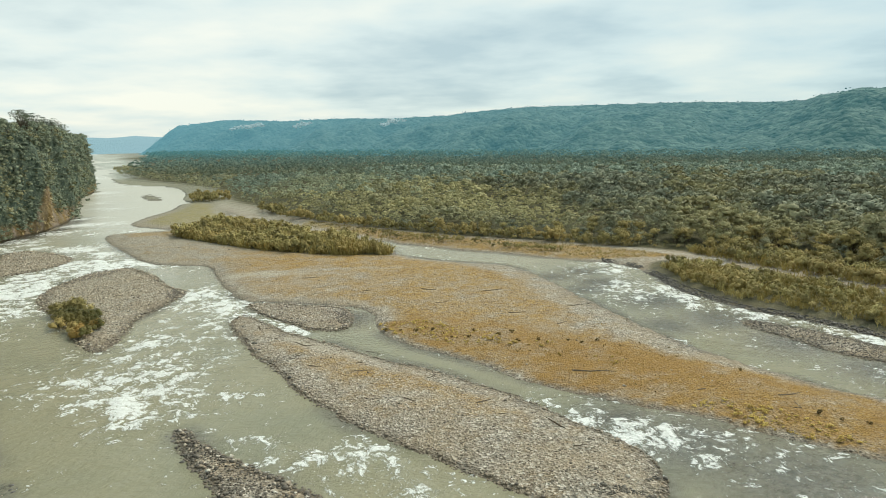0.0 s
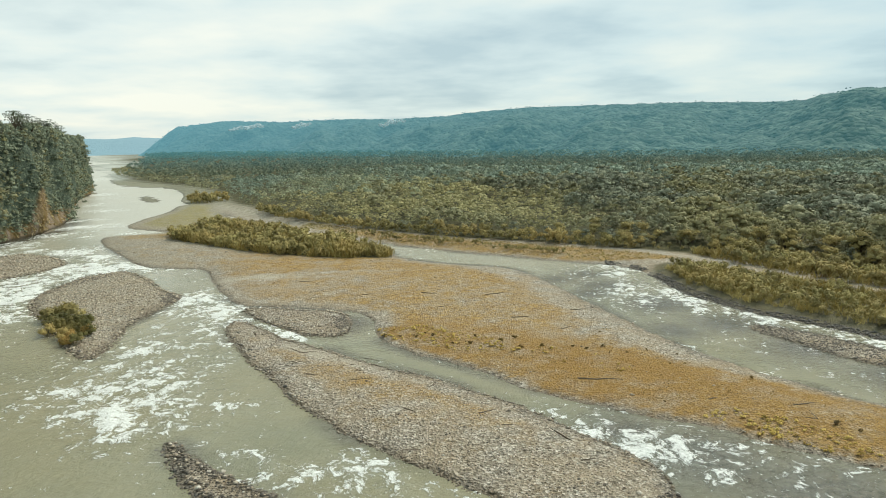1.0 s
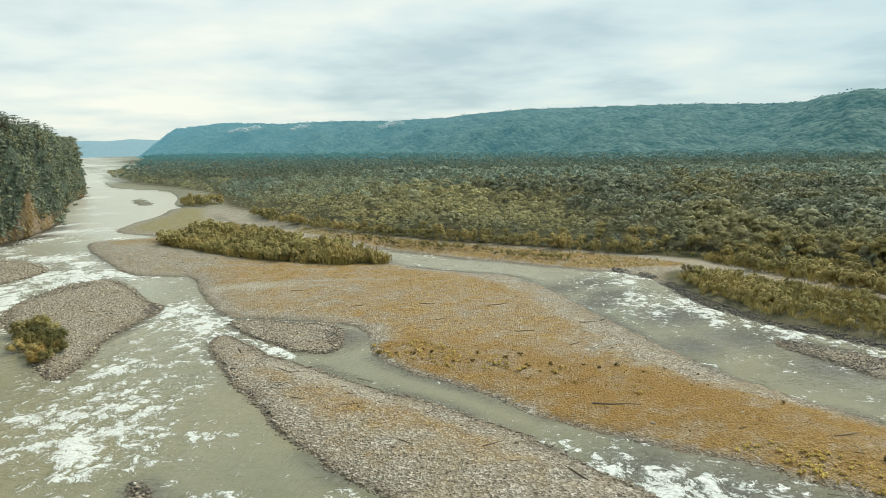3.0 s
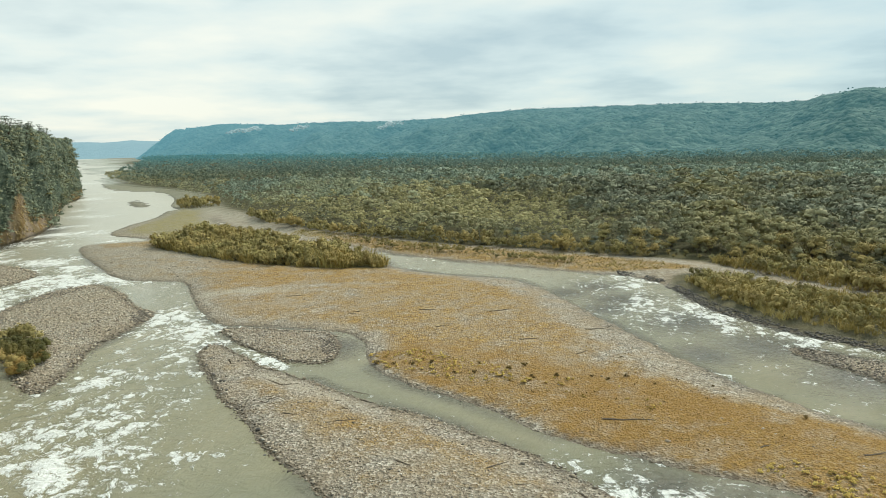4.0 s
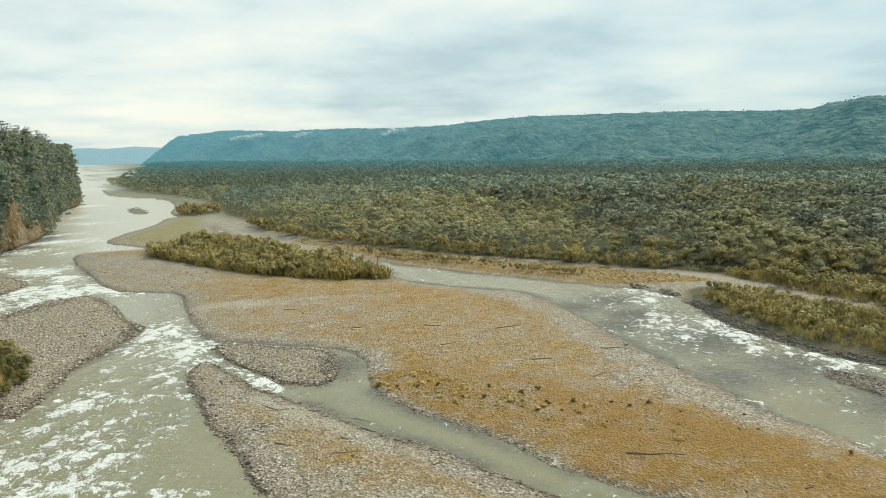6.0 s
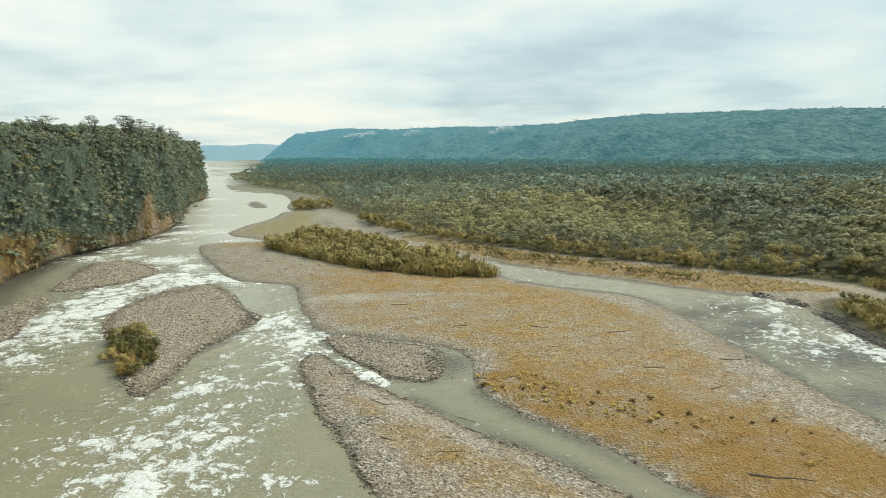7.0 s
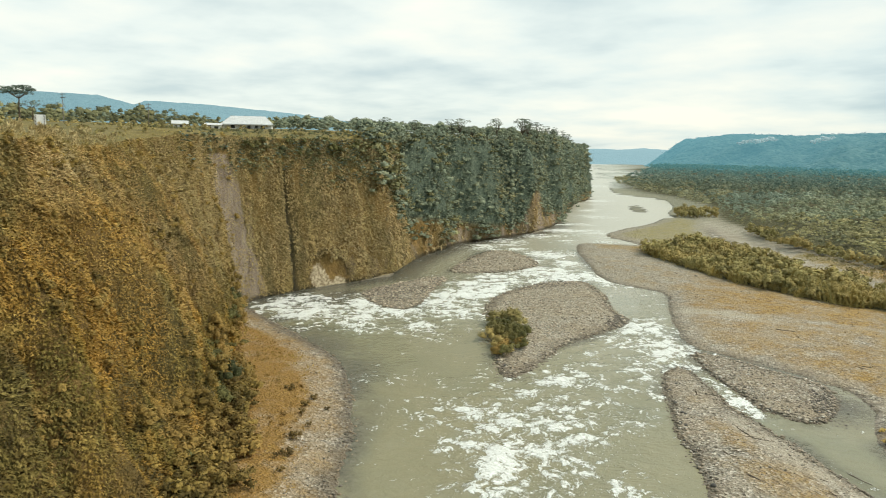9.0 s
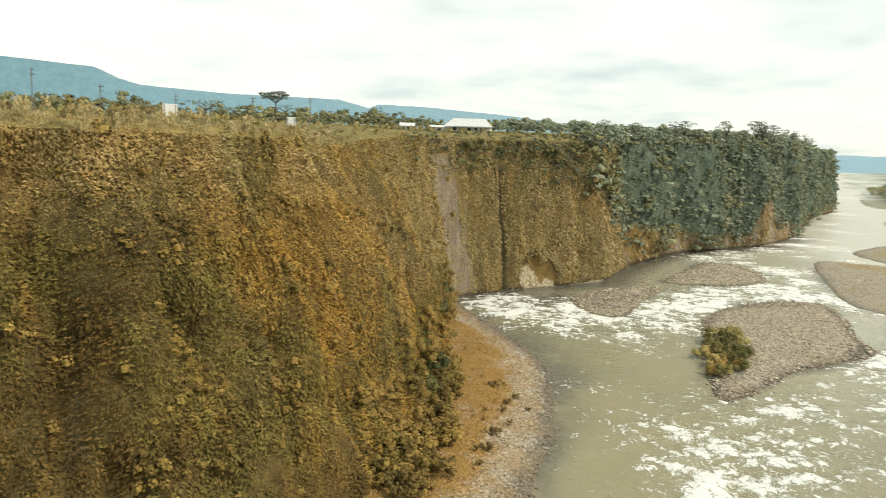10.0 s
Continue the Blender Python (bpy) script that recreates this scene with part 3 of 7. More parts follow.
def leafy_lobes(rng, blobs, level, size=0.66):
    """The close inner foliage of a crown: dented lobes under the outer leaf clumps."""
    bv, bf = BALLS[level]
    vs, fs = [], []
    for k, (x, y, z, r, flat) in enumerate(blobs):
        v = bv * (r * size) * [1, 1, flat] * rng.uniform(0.78, 1.15, (len(bv), 1))
        vs.append(v + [x, y, z])
        fs.append(bf + k * len(bv))
    return np.vstack(vs), np.vstack(fs)


def joined(a, b):
    return np.vstack([a[0], b[0]]), np.vstack([a[1], b[1] + len(a[0])])


def tube(bm, a, b, ra, rb, sides=6):
    """A tapered limb from a to b."""
    a, b = Vector(a), Vector(b)
    q = (b - a).to_track_quat("Z", "Y")
    rings = []
    for c, r in ((a, ra), (b, rb)):
        rings.append([bm.verts.new(c + q @ Vector((r * math.cos(2 * math.pi * i / sides), r * math.sin(2 * math.pi * i / sides), 0))) for i in range(sides)])
    for i in range(sides):
        j = (i + 1) % sides
        bm.faces.new((rings[0][i], rings[0][j], rings[1][j], rings[1][i]))
    bm.faces.new(rings[1])


def box(bm, x0, x1, y0, y1, z0, z1):
    v = [bm.verts.new(c) for c in ((x0, y0, z0), (x1, y0, z0), (x1, y1, z0), (x0, y1, z0), (x0, y0, z1), (x1, y0, z1), (x1, y1, z1), (x0, y1, z1))]
    for f in ((3, 2, 1, 0), (4, 5, 6, 7), (0, 1, 5, 4), (1, 2, 6, 5), (2, 3, 7, 6), (3, 0, 4, 7)):
        bm.faces.new([v[i] for i in f])


def scatter(rng, poly, step, jitter=0.45, keep=0.0):
    """Jittered points at least keep metres inside a polygon."""
    lo, hi = poly.min(0), poly.max(0)
    gx, gy = np.meshgrid(np.arange(lo[0], hi[0], step), np.arange(lo[1], hi[1], step))
    x = (gx + rng.uniform(-jitter, jitter, gx.shape) * step).ravel()
    y = (gy + rng.uniform(-jitter, jitter, gy.shape) * step).ravel()
    ok = inside(poly, x, y) > keep
    return x[ok], y[ok]


# ---- plan: gravel bars, banks and the cliff's foot ----
BARS = {
    "main": rounded([(-162, 346), (-126, 292), (-104, 261), (-89, 257), (-79, 256), (-72, 236), (-62, 216), (-53, 200), (-47, 197.5), (-37, 195), (-26, 192.5), (-17, 188),
                     (-13, 176), (-12, 166), (-6, 155), (3, 147), (10, 140), (19, 127), (29, 121), (42, 113), (53, 102), (62, 96), (80, 82), (115, 50), (190, -20), (230, 0),
                     (130, 75), (95, 105), (75, 117), (63, 133), (54, 150), (47, 174), (40, 207), (35, 230), (28, 246), (18, 252), (0, 260), (-13, 275), (-16, 288), (-50, 325),
                     (-75, 355), (-98, 390), (-128, 442), (-150, 520), (-188, 535), (-172, 465), (-173, 431), (-167, 385), (-139, 368), (-133, 361), (-150, 356)]),
    "middle": rounded([(-49, 178), (-47, 182), (-44, 179), (-38, 172), (-32, 165), (-24, 159), (-18, 152), (-8, 144), (3, 135), (10, 129), (16, 123), (19, 117), (22, 112),
                       (26, 108), (29, 103), (31, 98), (30, 90), (24, 78), (17, 84), (10, 92), (2, 99), (-5, 105), (-14, 114), (-25, 130), (-36, 149), (-42, 159), (-48, 172)]),
    "small": rounded([(-51, 194), (-44, 195.5), (-37, 193.5), (-30, 191), (-23, 189), (-19, 181), (-18, 172), (-20, 166), (-25, 166), (-29, 168), (-36, 176), (-42, 182)]),
    "island": rounded([(-108, 197), (-91, 177), (-78, 160), (-71, 152), (-69, 156), (-70, 164), (-73, 177), (-73, 189), (-71, 204), (-73, 214), (-81, 221), (-97, 246), (-107, 255),
                       (-114, 251), (-118, 238), (-117, 222), (-114, 208)]),
    "spit": rounded([(-40, 112), (-37, 112), (-32, 105), (-26, 101), (-19, 95), (-13, 90), (-5, 80), (2, 68), (-8, 66), (-20, 80), (-26, 91), (-33, 101)]),
    "cliff_bar": rounded([(-150, 189), (-151, 204), (-152, 221), (-147, 231), (-138, 213), (-128, 194), (-122, 182), (-132, 181)]),
    "rapids_bar": rounded([(-152, 235), (-166, 265), (-176, 294), (-167, 300), (-152, 290), (-137, 276), (-136, 260), (-142, 246)]),
    "bank": rounded([(-166, 157), (-144, 152), (-129, 148), (-115, 144), (-103, 140), (-95, 135), (-87, 128), (-79, 121), (-71, 113), (-65, 106), (-57, 97), (-49, 86), (-41, 70), (-35, 48),
                     (-34, 15), (-40, -30), (-80, -60), (-110, 20), (-130, 90), (-170, 130)]),
    "shore_bar": rounded([(73, 171), (84, 163), (90, 152), (97, 142), (110, 122), (104, 118), (88, 136), (83, 140), (79, 150), (74, 160)]),
    "wash": rounded([(-24, 293), (-16, 306), (-40, 341), (-66, 372), (-88, 405), (-115, 452), (-150, 512), (-158, 520), (-150, 500), (-124, 438), (-95, 386), (-72, 350), (-46, 321)]),
    "far_bar": rounded([(-258, 622), (-254, 642), (-226, 595), (-207, 550), (-215, 545), (-236, 572)]),
    "flat_near": rounded([(-640, 1310), (-600, 1300), (-620, 1500), (-700, 1760), (-800, 1900), (-900, 1880), (-880, 1760), (-760, 1560)]),
    "flat_far": rounded([(-930, 1960), (-830, 2000), (-1000, 2500), (-1500, 3300), (-1900, 3800), (-1620, 3100), (-1230, 2450)]),
    "mainland": rounded([(-14, 302), (7, 286), (20, 275), (31, 270), (50, 254), (66, 247), (71, 230), (71, 203), (76, 190), (79, 180), (86, 171), (94, 159), (99, 148), (112, 126), (140, 95), (190, 45),
                         (280, -60), (420, -600), (6000, -600), (6000, 6000), (-2900, 6000), (-1700, 3600), (-1000, 2250), (-700, 1600), (-560, 1230), (-480, 1050), (-373, 827), (-319, 762), (-278, 748),
                         (-227, 656), (-190, 535), (-150, 505), (-115, 447), (-88, 400), (-66, 367), (-40, 336)]),
    "west": rounded([(-314, 676), (-420, 790), (-640, 900), (-1100, 1500), (-1900, 2700), (-3600, 6000), (-6000, 6000), (-6000, 700), (-500, 640)]),
}
# foot of the cliff, from the lower bank to where it turns away from the river
FOOT = np.array([(-150, -330), (-105, -200), (-75, -110), (-58, -40), (-52, 10), (-54, 42), (-61, 66), (-69, 83), (-82, 97), (-95, 107), (-110, 118), (-126, 131), (-145, 144), (-163, 157),
                 (-166, 181), (-162, 217), (-173, 235), (-187, 265), (-200, 306), (-197, 339), (-199, 380), (-217, 432), (-268, 535), (-300, 600), (-316, 672), (-370, 735), (-480, 770), (-700, 800)], float)
BARS["plateau"] = np.vstack([FOOT, [(-6000, 2500), (-6000, -3000), (-600, -1500)]])
HIGH = {"main": (1.0, 14), "middle": (0.8, 9), "small": (0.45, 4), "island": (0.8, 8), "spit": (0.34, 3), "cliff_bar": (0.4, 4), "rapids_bar": (0.4, 5), "bank": (1.5, 14),
        "shore_bar": (0.45, 5), "far_bar": (0.4, 8), "wash": (0.32, 5), "flat_near": (0.6, 20), "flat_far": (0.6, 20), "mainland": (1.4, 8), "west": (2.0, 20), "plateau": (1.6, 5)}
STEEP = {"spit", "main", "small", "middle"}


def land_height(x, y):
    wob = fbm(x, y, 9.0, 3, 5) * 0.9 + fbm(x, y, 2.4, 2, 11) * 0.35
    z = np.full(np.shape(x), -1.6)
    for key, poly in BARS.items():
        top, reach = HIGH[key]
        lo, hi = poly.min(0) - 12, poly.max(0) + 12
        near = (x > lo[0]) & (x < hi[0]) & (y > lo[1]) & (y < hi[1])
        d = inside(poly, x[near], y[near]) + wob[near]
        cut = 0.25 if key in STEEP else 0.12
        h = np.where(d > 0, cut * smooth(d / 0.8) + (top - cut) * smooth(d / reach), d * 0.22)
        z[near] = np.maximum(z[near], h)
    z = z + np.where(z > 0.1, fbm(x, y, 6.0, 4, 21) * 0.14 + fbm(x, y, 30.0, 2, 31) * 0.22 * smooth((z - 0.2) / 0.6), 0)
    return np.maximum(z, -1.6)


THICKET = rounded([(-128, 338), (-108, 318), (-86, 298), (-57, 278), (-34, 268), (-15, 266), (-13, 277), (-22, 290), (-44, 312), (-70, 340), (-98, 375), (-112, 372)])
STRIP = rounded([(73, 231), (73, 205), (78, 193), (81, 183), (88, 174), (96, 162), (102, 150), (116, 128), (150, 100), (165, 112), (135, 150), (122, 185), (108, 212), (90, 236), (80, 242)])
GOLD = rounded([(-12, 304), (8, 288), (22, 277), (33, 271), (50, 257), (64, 251), (90, 248), (80, 268), (48, 290), (12, 311), (-30, 347), (-64, 384), (-72, 374), (-38, 338)])
WOODS_EDGE = rounded([(-112, 470), (-88, 418), (-62, 384), (-30, 350), (12, 315), (48, 295), (78, 275), (104, 252), (128, 226), (150, 190), (190, 140), (260, 60), (400, -200), (2600, -200), (3000, 2400), (300, 2700),
                      (-900, 3400), (-1200, 2700), (-880, 2050), (-640, 1560), (-530, 1250), (-440, 1010), (-360, 870), (-272, 780), (-212, 690), (-172, 600), (-150, 530)])

# ground: one sheet to the horizon
gx = spaced(-185, 110, 1.6, (-5200, 5200), 1.08)
gy = spaced(66, 300, 1.6, (-900, 5600), 1.055)
X, Y = np.meshgrid(gx, gy, indexing="ij")
Z = land_height(X, Y)
d_main, d_bank = inside(BARS["main"], X, Y), inside(BARS["bank"], X, Y)
straw = np.clip(smooth((d_main - 1.5) / 7) * (0.70 + 0.55 * fbm(X * 0.6 + Y * 0.5, Y * 1.2 - X * 0.4, 30, 4, 3)) * smooth((330 - Y) / 40) * (0.25 + 0.75 * smooth((X + 92) / 38)), 0, 1)
FRONT = rounded([(-14, 172), (-12, 163), (3, 145), (10, 138), (19, 125), (29, 119), (42, 111), (53, 100), (62, 94), (80, 80), (115, 48), (130, 66), (88, 106), (54, 138), (24, 166), (0, 178)])
SHINGLE = rounded([(14, 256), (30, 248), (37, 230), (42, 207), (49, 174), (56, 150), (65, 133), (77, 117), (97, 105), (135, 75), (128, 66), (88, 98), (68, 112), (56, 127), (44, 147), (36, 172), (30, 203), (24, 228), (8, 246)])
rust = 0.8 * smooth((inside(FRONT, X, Y) + 6) / 12) * np.clip(0.7 + 0.6 * fbm(X, Y, 14, 3, 4), 0, 1)
rust = np.maximum(rust, 0.45 * smooth((X - 15) / 40) * smooth(d_main / 4))
rust = np.maximum(rust, 0.5 * smooth((d_bank - 0.5) / 3))
rust = np.maximum(rust, 0.95 * smooth((d_bank - 4.5 - 3 * fbm(X, Y, 9, 3, 14)) / 6))
straw = straw * (1 - 0.85 * smooth((inside(SHINGLE, X, Y) + 3) / 6))
straw = np.maximum(straw, smooth((inside(FRONT, X, Y) + 2) / 5) * smooth((d_main - 0.8) / 1.5) * 0.85)
straw = np.maximum(straw, 0.85 * smooth((inside(GOLD, X, Y) + 2) / 4))
straw = np.maximum(straw, 0.62 * smooth((inside(BARS["middle"], X, Y) - 3) / 6) * smooth((Y + 0.6 * X - 106) / 25))
straw = np.maximum(straw, 0.5 * smooth((d_bank - 0.8) / 3))
straw = np.maximum(straw, 1.0 * smooth((d_bank - 4.5 - 3 * fbm(X, Y, 9, 3, 14)) / 6))
straw = np.maximum(straw, 0.8 * smooth((inside(BARS["main"], X, Y) - 5) / 8) * smooth((Y - 320) / 30))
sand = 0.8 * smooth(0.55 + 2.2 * fbm(X * 0.3, Y, 7, 3, 6)) * smooth((inside(rounded([(-70, 236), (-40, 240), (-10, 243), (18, 240), (16, 233), (-15, 236), (-45, 231), (-66, 227)]), X, Y) + 2.5) / 5)
sand = np.maximum(sand, 0.7 * smooth((inside(rounded([(-30, 163), (-18, 153), (-6, 144), (-8, 139), (-22, 148), (-34, 160)]), X, Y) + 2) / 4))
sand = np.maximum(sand, smooth(1 - np.abs(inside(WOODS_EDGE, X, Y) + 6) / 2.6) * smooth((Y - 200) / 20) * 0.6 * (X > -125))
sand = np.maximum(sand, 0.85 * smooth((-X - 180) / 60) * smooth((Y - 850) / 120))
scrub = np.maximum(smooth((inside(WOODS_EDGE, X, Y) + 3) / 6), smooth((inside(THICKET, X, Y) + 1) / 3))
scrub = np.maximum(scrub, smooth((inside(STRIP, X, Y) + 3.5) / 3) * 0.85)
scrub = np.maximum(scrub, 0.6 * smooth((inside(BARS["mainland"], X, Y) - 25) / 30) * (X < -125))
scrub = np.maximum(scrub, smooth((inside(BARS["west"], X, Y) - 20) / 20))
sand = np.maximum(sand, 0.75 * smooth((inside(BARS["wash"], X, Y) + 1) / 3))
straw = straw * (1 - 0.8 * sand)
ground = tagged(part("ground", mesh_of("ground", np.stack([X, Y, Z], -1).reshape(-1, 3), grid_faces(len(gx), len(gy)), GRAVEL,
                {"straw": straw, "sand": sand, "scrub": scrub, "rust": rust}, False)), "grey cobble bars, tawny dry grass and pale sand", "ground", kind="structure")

# water: one level sheet between the bars, rough where it runs over stones
# places where the stream breaks white: x, y, reach, strength
CLIFF_RIFFLES = [(-120, 212, 8, 1.0), (-124, 224, 8, 1.0), (-133, 225, 5, 0.9), (-126, 236, 8, 0.9), (-135, 240, 5, 0.9), (-116, 252, 8, 1.0), (-96, 256, 6, 0.6), (-130, 258, 7, 0.9), (-117, 258, 6, 0.9), (-100, 262, 7, 0.9), (-128, 264, 8, 1.0), (-107, 266, 8, 0.95), (-143, 280, 5, 0.8), (-205, 284, 5, 0.75), (-131, 285, 6, 0.9), (-182, 300, 8, 0.8), (-160, 300, 6, 0.4), (-150, 303, 9, 0.8), (-186, 304, 7, 0.7), (-207, 305, 5, 0.8), (-166, 306, 5, 0.8), (-180, 315, 6, 0.8), (-205, 324, 5, 0.8), (-184, 328, 6, 0.8), (-190, 330, 8, 0.85)]
LOWER_RIFFLES = [(-150, 158, 4, 0.8), (-118, 163, 6, 0.7), (-152, 164, 6, 1.0), (-142, 165, 8, 1.0), (-127, 166, 6, 0.9), (-154, 170, 6, 0.9), (-106, 170, 7, 0.65), (-134, 172, 7, 0.95), (-140, 172, 8, 0.8), (-120, 176, 7, 0.7), (-146, 178, 5, 0.85), (-124, 180, 7, 0.9), (-136, 182, 8, 1.0), (-112, 190, 8, 0.85), (-119, 196, 7, 0.95), (-128, 202, 8, 1.0)]
FAR_RIFFLES = [(-170, 352, 7, 0.6), (-150, 358, 6, 0.6), (-190, 360, 9, 0.7), (-196, 392, 10, 0.75), (-181, 396, 9, 0.7), (-200, 420, 9, 0.35), (-206, 430, 10, 0.7), (-228, 490, 12, 0.65), (-255, 545, 12, 0.7), (-285, 610, 14, 0.75), (-305, 655, 14, 0.8), (-240, 700, 16, 0.5), (-330, 770, 22, 0.6), (-450, 960, 30, 0.6)]
MAIN_RIFFLES = [(-3, 92, 6, 0.55), (-10, 96, 6, 0.5), (-20, 99, 5, 0.5), (-8, 100, 6, 0.5), (-24, 102, 5, 0.6), (-29, 105, 3, 0.7), (-47, 119, 5, 0.8), (-43, 120, 5, 0.75), (-52, 127, 7, 0.92), (-40, 128, 7, 0.42), (-60, 134, 6, 0.85), (-44, 140, 8, 0.42), (-53, 142, 6, 0.55), (-46, 150, 7, 0.5), (-64, 151, 8, 0.5), (-62, 160, 7, 0.55), (-50, 162, 7, 0.5), (-30, 165, 3, 0.7), (-34, 169, 3, 1.0), (-40, 177, 3, 0.6), (-55, 178, 9, 0.62), (-57, 191, 6, 1.0), (-52, 194, 4, 1.0), (-64, 205, 5, 0.7), (-66, 212, 5, 0.6)]
SIDE_RIFFLES = [(55, 90, 6, 0.4), (44, 100, 6, 0.4), (31, 106, 3, 0.85), (26, 110, 3, 0.9), (34, 111, 4, 0.6), (22, 114, 3, 0.85), (82, 118, 10, 0.4), (27, 119, 3, 0.6), (18, 120, 3, 0.75), (60, 150, 10, 0.35), (95, 150, 3, 0.8), (89, 161, 3, 0.8), (80, 171, 3, 0.9), (76, 178, 4, 0.8), (72, 184, 4, 0.9), (54, 190, 6, 0.5), (68, 196, 6, 0.85), (66, 202, 6, 0.95), (62, 208, 6, 0.9), (60, 233, 4, 0.95), (66, 238, 4, 0.9), (57, 244, 5, 0.9)]
RAPIDS = CLIFF_RIFFLES + LOWER_RIFFLES + FAR_RIFFLES + [(x, y, r * 1.15, min(0.86, s)) for x, y, r, s in MAIN_RIFFLES] + [(x, y, r * 1.6, s * 0.66) for x, y, r, s in SIDE_RIFFLES]
wx = spaced(-175, 104, 0.9, (-2600, 420), 1.1)
wy = spaced(74, 275, 0.9, (-500, 5200), 1.06)
WX, WY = np.meshgrid(wx, wy, indexing="ij")
foam = np.zeros(WX.shape)
for fx, fy, r, s in RAPIDS:
    foam = np.maximum(foam, s * np.exp(-((WX - fx) ** 2 + (WY - fy) ** 2) / (1.6 * r) ** 2))
depth = -land_height(WX, WY)
streaks = fbm(WX * 0.9 + WY * 0.4, (WY * 0.9 - WX * 0.4) * 0.55, 9, 3, 9)  # drawn out down the current
foam = np.clip(foam * (1.03 + 0.55 * streaks) + 0.16 * smooth(fbm(WX, WY, 25, 3, 8) * 2) + 0.10, 0, 1)
shallow_shade = np.zeros(WX.shape)
for sx, sy, r in ((62, 190, 12), (70, 170, 12), (78, 150, 12), (52, 215, 10), (50, 232, 8), (-150, 176, 10), (38, 103, 14), (48, 92, 16), (64, 82, 18), (30, 112, 8), (24, 84, 9), (-20, 178, 8), (92, 118, 14), (85, 132, 10), (46, 205, 8), (40, 225, 8), (56, 165, 8), (-160, 170, 14), (-152, 185, 8)):
    shallow_shade = np.maximum(shallow_shade, 0.95 * np.exp(-((WX - sx) ** 2 + (WY - sy) ** 2) / r**2))
shallow_shade = np.maximum(shallow_shade, 0.75 * smooth(1 - depth / 0.9) * smooth(0.4 + 1.8 * fbm(WX, WY, 16, 3, 44)) * (WY < 340))
# water darkened along the cliff's foot: its shade and reflection put into colour
by_rock = -inside(BARS["plateau"], np.clip(WX, -260, -40), np.clip(WY, 120, 460))
shallow_shade = np.maximum(shallow_shade, 0.95 * smooth(1 - (by_rock - 3.0) / 11.0) * (WX < -120) * (WY > 160) * (WY < 440))
by_bank = -inside(BARS["bank"], np.clip(WX, -170, -40), np.clip(WY, 60, 180))
shallow_shade = np.maximum(shallow_shade, 0.8 * smooth(1 - by_bank / (4.0 + 9.0 * smooth((WY - 105) / 50))) * (WX < -50) * (WX > -165) * (WY > 60) * (WY < 180) * smooth(0.75 + 1.2 * fbm(WX, WY, 7, 3, 50)))
shore = np.abs(inside(BARS["mainland"], np.clip(WX, 40, 140), np.clip(WY, 90, 260)) + 1.2)
foam = np.maximum(foam, 0.52 * smooth(1 - shore / 2.2) * (WX > 64) * (WX < 120) * (WY > 118) * (WY < 206) * (0.75 + 0.5 * fbm(WX, WY, 6, 2, 45)))
# broken water: short crests that lean downstream
qx, qy = WX * 0.914 - WY * 0.407 + 1.6 * fbm(WX, WY, 7, 2, 46), WY * 0.914 + WX * 0.407 + 1.6 * fbm(WX + 90, WY, 7, 2, 47)
crest = np.clip(0.42 + 0.75 * fbm(qx * 0.85, qy * 0.6, 2.5, 2, 48) + 0.42 * fbm(qx, qy * 0.8, 1.5, 1, 49), 0, 1)
rough = smooth((foam - 0.16) / 0.7)
WZ = 0.02 + rough * smooth(depth / 0.7) * (crest * 0.5 + fbm(WX, WY, 9.0, 2, 41) * 0.18) + fbm(WX, WY, 12, 2, 43) * 0.02
tagged(part("water", mesh_of("water", np.stack([WX, WY, WZ], -1).reshape(-1, 3), grid_faces(len(wx), len(wy)), WATER, {"foam": foam, "shallow_shade": shallow_shade, "crest": crest}, False)),
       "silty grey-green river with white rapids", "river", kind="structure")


# ---- cliff and plateau ----
def along(points, step):
    p = rounded(points, False, 2)
    s = np.r_[0, np.cumsum(np.linalg.norm(np.diff(p, axis=0), axis=1))]
    at = np.arange(0, s[-1], step)
    return np.stack([np.interp(at, s, p[:, 0]), np.interp(at, s, p[:, 1])], 1), at


foot, arc = along(FOOT, 1.5)
tangent = unit(np.gradient(foot, axis=0))
for _ in range(25):
    tangent = unit((np.roll(tangent, 1, 0) + tangent + np.roll(tangent, -1, 0)))
inward = np.stack([-tangent[:, 1], tangent[:, 0]], 1)
NEAREST = int(np.argmin(np.hypot(foot[:, 0] + 163, foot[:, 1] - 157)))  # where the bank ends and the river meets the rock
GATE = arc[NEAREST]
SHEER = smooth((arc - GATE + 45) / 45)  # 0: overgrown slope, 1: sheer rock
RIM = 43.0 + 3.4 * smooth((arc - GATE + 80) / 85) + np.interp(arc - GATE, [45, 110, 300, 420], [0.0, 2.3, 4.8, 6.3]) + 1.2 * fbm(arc, arc * 0, 25, 3, 2)
SETBACK = 21.0 - 15.5 * SHEER
INLAND = unit(np.array([-0.93, -0.37]))


